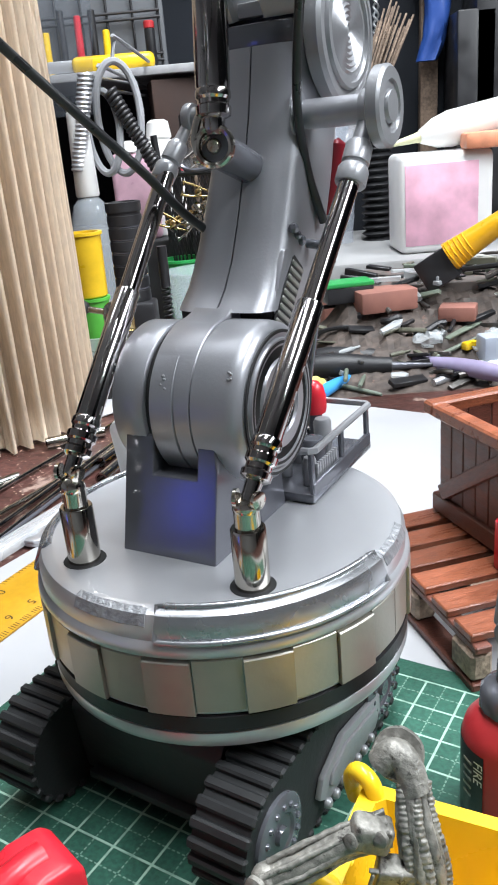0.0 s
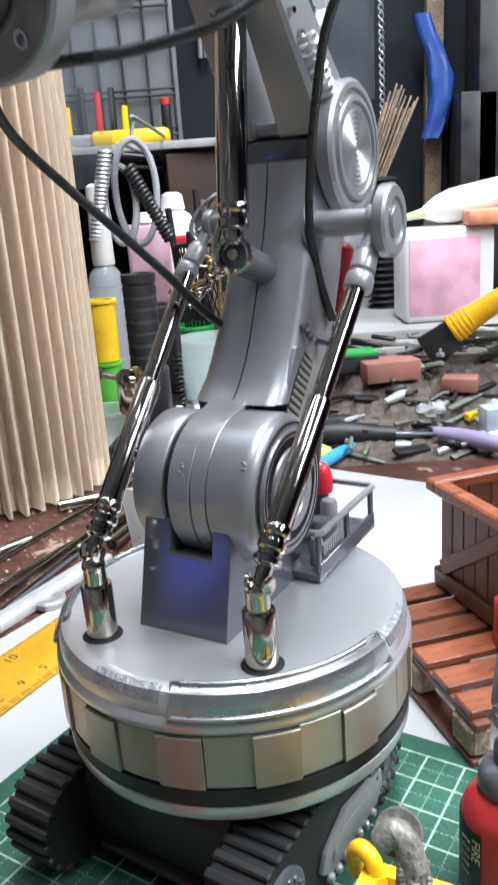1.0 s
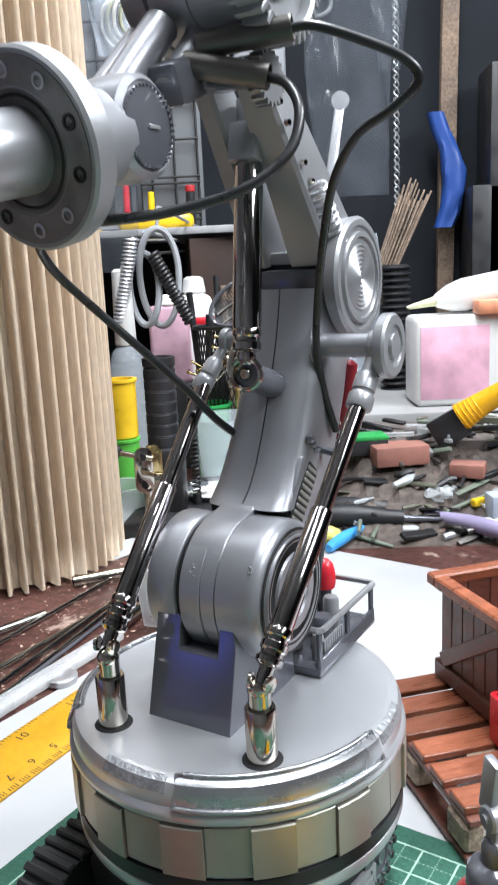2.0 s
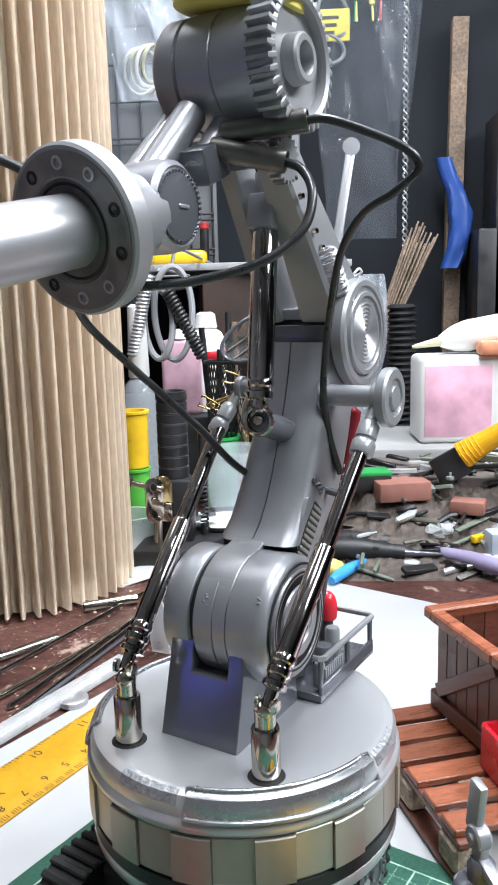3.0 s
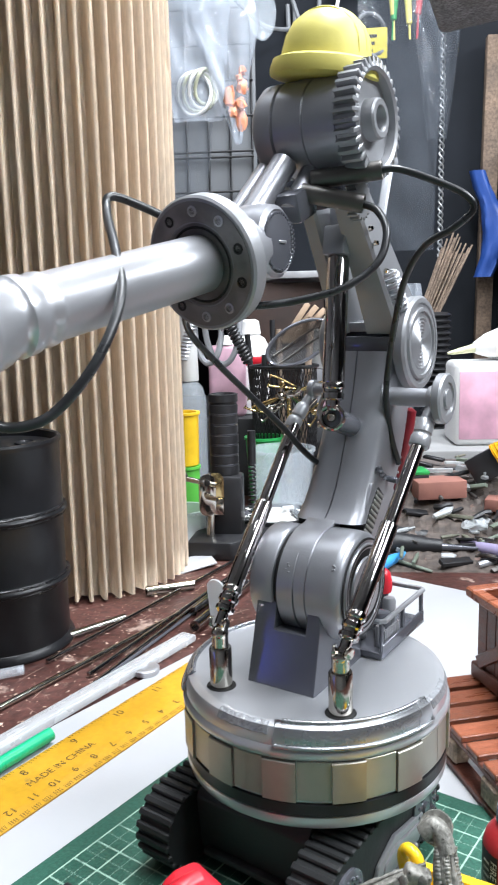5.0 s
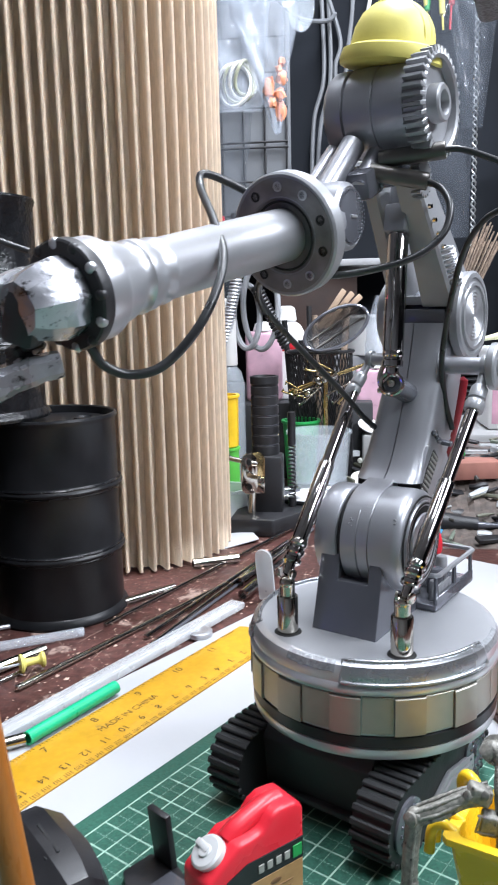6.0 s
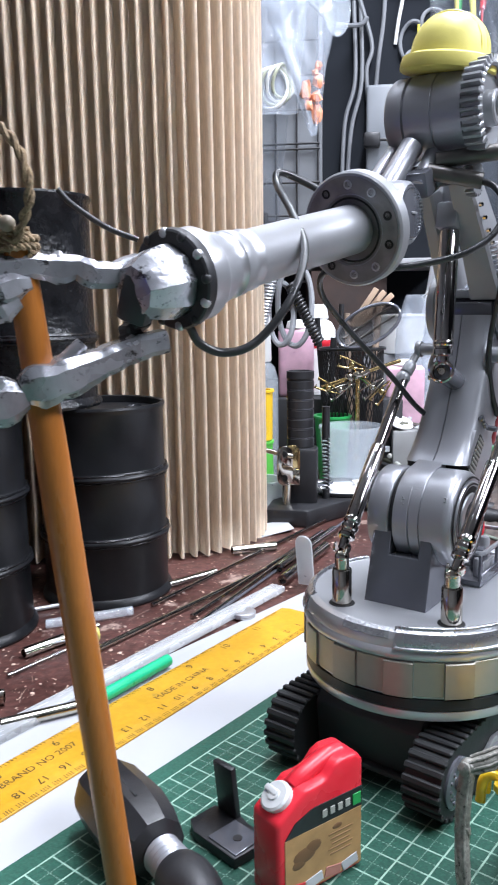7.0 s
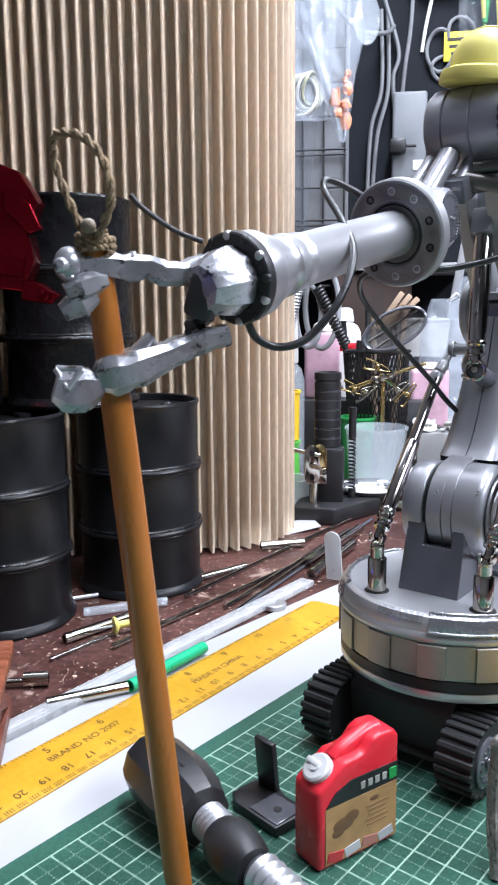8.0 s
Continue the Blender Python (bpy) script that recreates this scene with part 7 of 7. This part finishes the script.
lathe(bm, [(1.3, 0.60), (1.6, 0.63), (1.4, 0.66), (1.7, 0.70), (2.1, 0.80), (2.2, 0.92), (1.9, 0.985), (0.02, 1.0)], m=Matrix.Translation(low) @ turn(way) @ Matrix.Diagonal((1, 1, way.length, 1)), seg=20)
grip = part("handle", bm, material("deep_red_lacquer", (0.20, 0.010, 0.018), 0.3), driver)
bm = bmesh.new()
rod(bm, low, low + way * 0.62, 0.9, seg=12)
part("shank", bm, GREY_DARK, driver)
for k in range(4):
    bm = bmesh.new()
    spot = low + way * (0.67 + 0.034 * k)
    box(bm, (1.6, 0.4, 0.8), (spot.x, spot.y - 1.75 - 0.08 * k, spot.z), (0, 4, -20), soft=0.1, steps=1)
    part("print_bar", bm, PAPER, grip, "pale printed bar")
tool_line("steel_tweezers", (180, 640, 3), (232, 672, 4), 2.6, STEEL, "bright steel tweezers on the bench", "tweezers", STEEL)
tool_line("green_cutter", (150, 700, 6), (184, 706, 8), 4.5, GREEN, "green handled cutter on the bench", "cutter", STEEL)
tool_line("white_brush", (196, 660, 5), (250, 640, 5), 3.6, WHITE, "white handled brush on the bench", "brush", BLACK)
tool_line("yellow_crayon", (110, 640, 5), (118, 646, 5), 5.0, HAT, "short stub of yellow crayon on the bench", "crayon")
tool_line("yellow_cutter", (196, 690, 9), (224, 700, 12), 5.0, YELLOW, "yellow plastic cutter on the bench", "cutter", STEEL)
bm = bmesh.new()
tube(bm, [(96, 702, 6), (130, 712, 24), (168, 716, 44), (214, 716, 52), (262, 700, 50), (300, 690, 8)], 1.8, 8, 10)
single("black_lead", bm, CABLE, Matrix(), "thin black cable trailing over the tools", "cable")
names = ("white_sprue", "grey_offcut", "black_offcut", "metal_offcut", "clear_offcut", "green_offcut")
mats = (material("dusty_white_sprue", (0.44, 0.45, 0.41), 0.6, 0, 0.25, 90), material("olive_drab_plastic", (0.13, 0.13, 0.095), 0.5, 0, 0.3, 90), BLACK, SPRING, CLEAR, material("sage_plastic", (0.15, 0.18, 0.14), 0.5, 0, 0.3, 90))
for k in range(90):
    x, y = rng.uniform(100, 330), rng.uniform(636, 800)
    if y < 690 - (x - 100) * 0.35 or (145 < x < 300 and 690 < y < 790):
        continue
    kind = k % 6
    bm = bmesh.new()
    size = rng.uniform(8, 34)
    if k % 3:
        box(bm, (size, rng.uniform(2, 6), rng.uniform(1.5, 5)), soft=0.5, steps=1)
    else:
        tube(bm, [(-size / 2, 0, 0), (0, rng.uniform(-5, 5), rng.uniform(0, 3)), (size / 2, rng.uniform(-4, 4), 0)], rng.uniform(1.2, 2.6), 8, 5)
    single(names[kind], bm, mats[kind], at(x, y, 3.0 + rng.uniform(0, 14), rng.uniform(0, 180), 0, rng.uniform(-12, 12)), "small offcut among the tools on the bench", "offcut", "offcuts on the bench")
for k in range(46):
    x, y = rng.uniform(150, 300), rng.uniform(700, 780)
    bm = bmesh.new()
    size = rng.uniform(10, 34)
    if k % 3:
        box(bm, (size, rng.uniform(2, 6), rng.uniform(1.5, 5)), soft=0.5, steps=1)
    else:
        tube(bm, [(-size / 2, 0, 0), (0, rng.uniform(-5, 5), rng.uniform(0, 3)), (size / 2, rng.uniform(-4, 4), 0)], rng.uniform(1.2, 2.6), 8, 5)
    single(names[k % 6], bm, mats[k % 6], at(x, y, 46.0 + rng.uniform(0, 6), rng.uniform(0, 180), 0, rng.uniform(-10, 10)), "small offcut on a pile of tools", "offcut", "offcuts on the bench")
for k in range(24):
    bm = bmesh.new()
    size = rng.uniform(10, 30)
    box(bm, (size, rng.uniform(2, 7), rng.uniform(1.5, 5)), soft=0.5, steps=1)
    single(names[k % 6], bm, mats[k % 6], at(rng.uniform(62, 100), rng.uniform(690, 800), 3 + rng.uniform(0, 10), rng.uniform(0, 180), 0, rng.uniform(-12, 12)), "small offcut on the bench", "offcut", "offcuts on the bench")

# a heap of scraps slopes up to the box, strewn with knives, sprues and bright bits
def heap_height(x, y):
    t = min(max((y - 636) / 80, 0), 1)
    side_fade = min(max((x - 100) / 40, 0), 1) * min(max((345 - x) / 30, 0), 1)
    return (40 * t ** 1.3 + 7 * noise.noise(Vector((x * 0.05, y * 0.07, 3))) * t + 4 * noise.noise(Vector((x * 0.16, y * 0.2, 8))) * min(3 * t, 1)) * side_fade


bm = bmesh.new()
grid = [[bm.verts.new((x, y, heap_height(x, y) if y < 726 else 0.2)) for x in range(96, 352, 4)] for y in range(634, 734, 4)]
for r0, r1 in zip(grid, grid[1:]):
    for k in range(len(r0) - 1):
        bm.faces.new((r0[k], r0[k + 1], r1[k + 1], r1[k]))
single("scrap_heap", bm, material("dusty_scrap", (0.085, 0.066, 0.056), 0.7, 0, 0.35, 60, 0.6, 200, tint=(0.17, 0.10, 0.08), tint_at=0.62, fine=0.3), Matrix(), "low heap of dusty dark scraps and swarf", "scrap heap", kind="stuff", sharp=10)
heap = random.Random(23)
for k in range(130):
    x, y = heap.uniform(112, 332), heap.uniform(640, 722)
    z = heap_height(x, y) + heap.uniform(1.0, 3.5)
    size = heap.uniform(8, 24) if k % 5 else heap.uniform(24, 50)
    bm = bmesh.new()
    kind = (0, 1, 2, 3, 2, 5, 2, 4, 3, 1)[k % 10]
    if k % 4 == 0:
        tube(bm, [(-size / 2, 0, 0), (-size / 5, heap.uniform(-3, 3), 1.0), (size / 4, heap.uniform(-3, 3), 1.2), (size / 2, heap.uniform(-2, 2), 0)], heap.uniform(1.0, 2.4), 8, 4)
    elif k % 4 == 1:
        lathe(bm, [(0.02, -size / 2), (0.9, -size / 2), (1.3, -size / 2 + 2), (1.3, size / 8), (0.7, size / 6), (0.6, size / 2), (0.02, size / 2)], (0, 0, 0), (1, 0, 0.05), 10)
    elif k % 4 == 2:
        box(bm, (size, heap.uniform(2.5, 7), heap.uniform(1.5, 3.4)), soft=0.4, steps=1)
    else:
        prism(bm, [(-size / 2, -2), (size / 4, -2.6), (size / 2, 0), (size / 5, 2.2), (-size / 2, 1.4)], heap.uniform(1.0, 3.0), soft=0.3)
    if abs(x - 204) < 14 and abs(y - 706) < 14:
        continue
    single(names[kind], bm, mats[kind], at(x, y, z, heap.uniform(0, 180), heap.uniform(8, 28), heap.uniform(-16, 16)), "small offcut among tools on the scrap heap", "offcut", "offcuts on the bench")

# larger offcuts lying on the heap
for x, y, size, mt, turn_z, label in ((163, 706, (36, 22, 13), CLAY, 12, "dusty terracotta card block on the scrap heap"),
                                      (206, 694, (22, 16, 9), CLAY, -20, "dusty terracotta card block on the scrap heap"),
                                      (219, 660, (17, 14, 16), material("pale_blue_block", (0.42, 0.47, 0.55), 0.5), 8, "pale blue plastic block on the scrap heap"),
                                      (207, 668, (10, 5, 5), YELLOW, 30, "small yellow plastic offcut on the scrap heap")):
    block("scrap_block", size, (x, y, heap_height(x, y) - 1), mt, label, "block", "blocks on the heap", soft=1.2, rz=turn_z)
case = base("small_parts_box", at(141, 714, heap_height(141, 714) - 1, 10), "small black box with a bright green lid on the heap", "box")
bm = bmesh.new()
box(bm, (30, 18, 10), (0, 0, 5), soft=1.0)
part("tray", bm, BLACK, case)
bm = bmesh.new()
box(bm, (30.6, 18.6, 3), (0, 0, 11.4), soft=0.8)
part("cover", bm, GREEN, case, "bright green flat cover")
for k, (x, y, r) in enumerate(((184, 676, 6), (177, 712, 7), (190, 684, 5), (228, 676, 7), (233, 668, 6))):
    bm = bmesh.new()
    ball(bm, r, (0, 0, r * 0.5), (1.5, 1.0, 0.6), 20)
    for v in bm.verts:
        v.co += 0.42 * r * noise.noise_vector(v.co * 0.30 + Vector((7 * k, 0, 0)))
    single("crumpled_wrapper", bm, CLEAR, at(x, y, heap_height(x, y)), "crumpled pale plastic wrapper on the scrap heap", "wrapper", "wrappers", sharp=18)

# small plates and broken bits in front of the tool case
for x, y, z, r in ((88, 806, 1, 15), (92, 838, 45.5, 12)):
    bm = bmesh.new()
    lathe(bm, [(r * 0.6, 0), (r, 2.4), (r, 3.4), (r * 0.9, 3.4), (r * 0.55, 1.4), (0.02, 1.4)], (0, 0, 0), (0.3, -0.4, 1), 28)
    single("white_saucer", bm, WHITE, at(x, y, z + 3), "small round white plastic lid among the bits", "lid", "white lids")
pile = random.Random(41)
for k in range(46):
    bm = bmesh.new()
    size = pile.uniform(5, 18)
    if k % 3 == 0:
        lathe(bm, [(1.6, -size / 2), (2.4, -size / 3), (2.0, size / 3), (1.0, size / 2)], (0, 0, 0), (1, 0.1, 0.1), 10)
    else:
        box(bm, (size, pile.uniform(3, 8), pile.uniform(1.5, 6)), soft=0.5, steps=1)
    x, y = pile.uniform(74, 140), pile.uniform(800, 858)
    high_z = 48.5 if y > 822 and x > 86 else 4.0 + pile.uniform(0, 24) * min(max((y - 795) / 25, 0), 1)
    kind = (0, 2, 4, 0, 3, 1)[k % 6]
    single(names[kind], bm, mats[kind], at(x, y, high_z, pile.uniform(0, 180), pile.uniform(-20, 20), pile.uniform(-20, 20)), "small offcut by the tool case", "offcut", "offcuts on the bench")

# white tub behind the basket, brass clip arms across it, pegs in it
pot("white_tub", (106, 978, 107), 36, 39, 41, WHITE, "plain white plastic tub behind the wire basket", "tub")
arms = base("brass_clip_arm", Matrix(), "jointed brass arm with crocodile clips across the basket", "clip arm")
bm = bmesh.new()
tube(bm, [(22, 798, 88), (53, 796, 99), (90, 798, 111)], 1.7, 10, curve=False)
part("rod", bm, BRASS, arms)
for x, z, tilt, shine in ((28, 88, -24, BRASS), (38, 86, 30, NICKEL), (66, 88, 38, NICKEL), (74, 84, 52, BRASS), (48, 108, -16, BRASS)):
    bm = bmesh.new()
    for s in (-1, 1):
        prism(bm, [(-11, 1.2), (-10, 3.6), (-3, 3.0), (3, 1.6), (12, 0.4), (12, 1.4), (4, 3.0), (-4, 4.6), (-12, 5.2)], 4.4, Matrix.Translation((x, 793, z)) @ pose(0, 0, 0, 90, 0, 0) @ pose(0, 0, 0, 0, 0, tilt) @ Matrix.Diagonal((1, s, 1, 1)), soft=0.3, steps=1)
    lathe(bm, [(1.6, -3.2), (2.4, -2.6), (2.4, 2.6), (1.6, 3.2)], (x, 793, z), (0, 1, 0), 14)
    rod(bm, (x, 794, z), (53, 797, 99), 1.2, seg=8)
    part("clip", bm, shine, arms, "shiny crocodile clip")
for dx in (0, 7, -7):
    bm = bmesh.new()
    lathe(bm, [(2.2, -4), (3.6, -3), (3.6, 3), (2.2, 4)], (53 + dx, 795, 99 + 0.3 * dx), (0.4, 1, 0.1 * dx), 14)
    box(bm, (8, 1.6, 3.4), (53 + dx, 790.5, 99 + 0.3 * dx), (0, 20 * dx, 0), soft=0.6)
    part("knuckle", bm, NICKEL, arms, "bright wing screw")
bm = bmesh.new()
rod(bm, (53, 797, 0), (53, 797, 99), 2.0, seg=12)
part("stem", bm, BRASS, arms)
for k in range(3):
    bm = bmesh.new()
    box(bm, (5, 3, 40), (0, 0, 20), soft=0.8)
    single("wooden_peg", bm, material("pale_beech", (0.46, 0.33, 0.23), 0.6, 0, 0.2, 60), at(47 + 4 * k, 832 + 3 * k, 148 - 8, 0, 0, 34 + 6 * k), "pale wooden peg sticking out of the basket", "peg", "pegs")

bag((122, 915, 168), 66, 120, 0.1, 21.0, "crumpled clear plastic bag standing on the case", 4, 18)
bag((150, 925, 190), 60, 142, 0.1, 27.0, "tall crumpled clear plastic bag standing on the case", -6, 20)

block("brown_carton", (84, 44, 124), (38, 1012, 72), material("brown_card_box", (0.036, 0.018, 0.013), 0.7, 0, 0.5, 30, 0.2, 200), "brown cardboard carton standing at the back", "carton", soft=1, rz=12)
block("grey_carton", (84, 84, 62), (106, 990, 45), material("grey_card_box", (0.20, 0.20, 0.21), 0.8, 0, 0.3, 30, 0.2, 200), "grey cardboard carton on the tool case", "carton", soft=1, rz=-8)

# a tablet at the far end of the bench, whose blue screen shows in the glossy paint
tablet = base("tablet", at(-742, -124, 0.5, 31), "dark tablet with a lit blue screen, propped on the bench", "tablet")
glow = material("lit_blue_screen", (0.02, 0.02, 0.04), 0.3)
glow.node_tree.nodes["Principled BSDF"].inputs["Emission Color"].default_value = (0.10, 0.13, 1.0, 1)
glow.node_tree.nodes["Principled BSDF"].inputs["Emission Strength"].default_value = 3.2
bm = bmesh.new()
box(bm, (9, 68, 86), (0, 0, 43), soft=3, steps=2)
part("case", bm, BLACK, tablet)
bm = bmesh.new()
box(bm, (1.0, 56, 76), (4.9, 0, 42), soft=0.3)
part("screen", bm, glow, tablet, "lit blue screen")
bm = bmesh.new()
box(bm, (6, 50, 80), (-22, 0, 37), (0, 26, 0), soft=1)
part("stand", bm, BLACK, tablet)
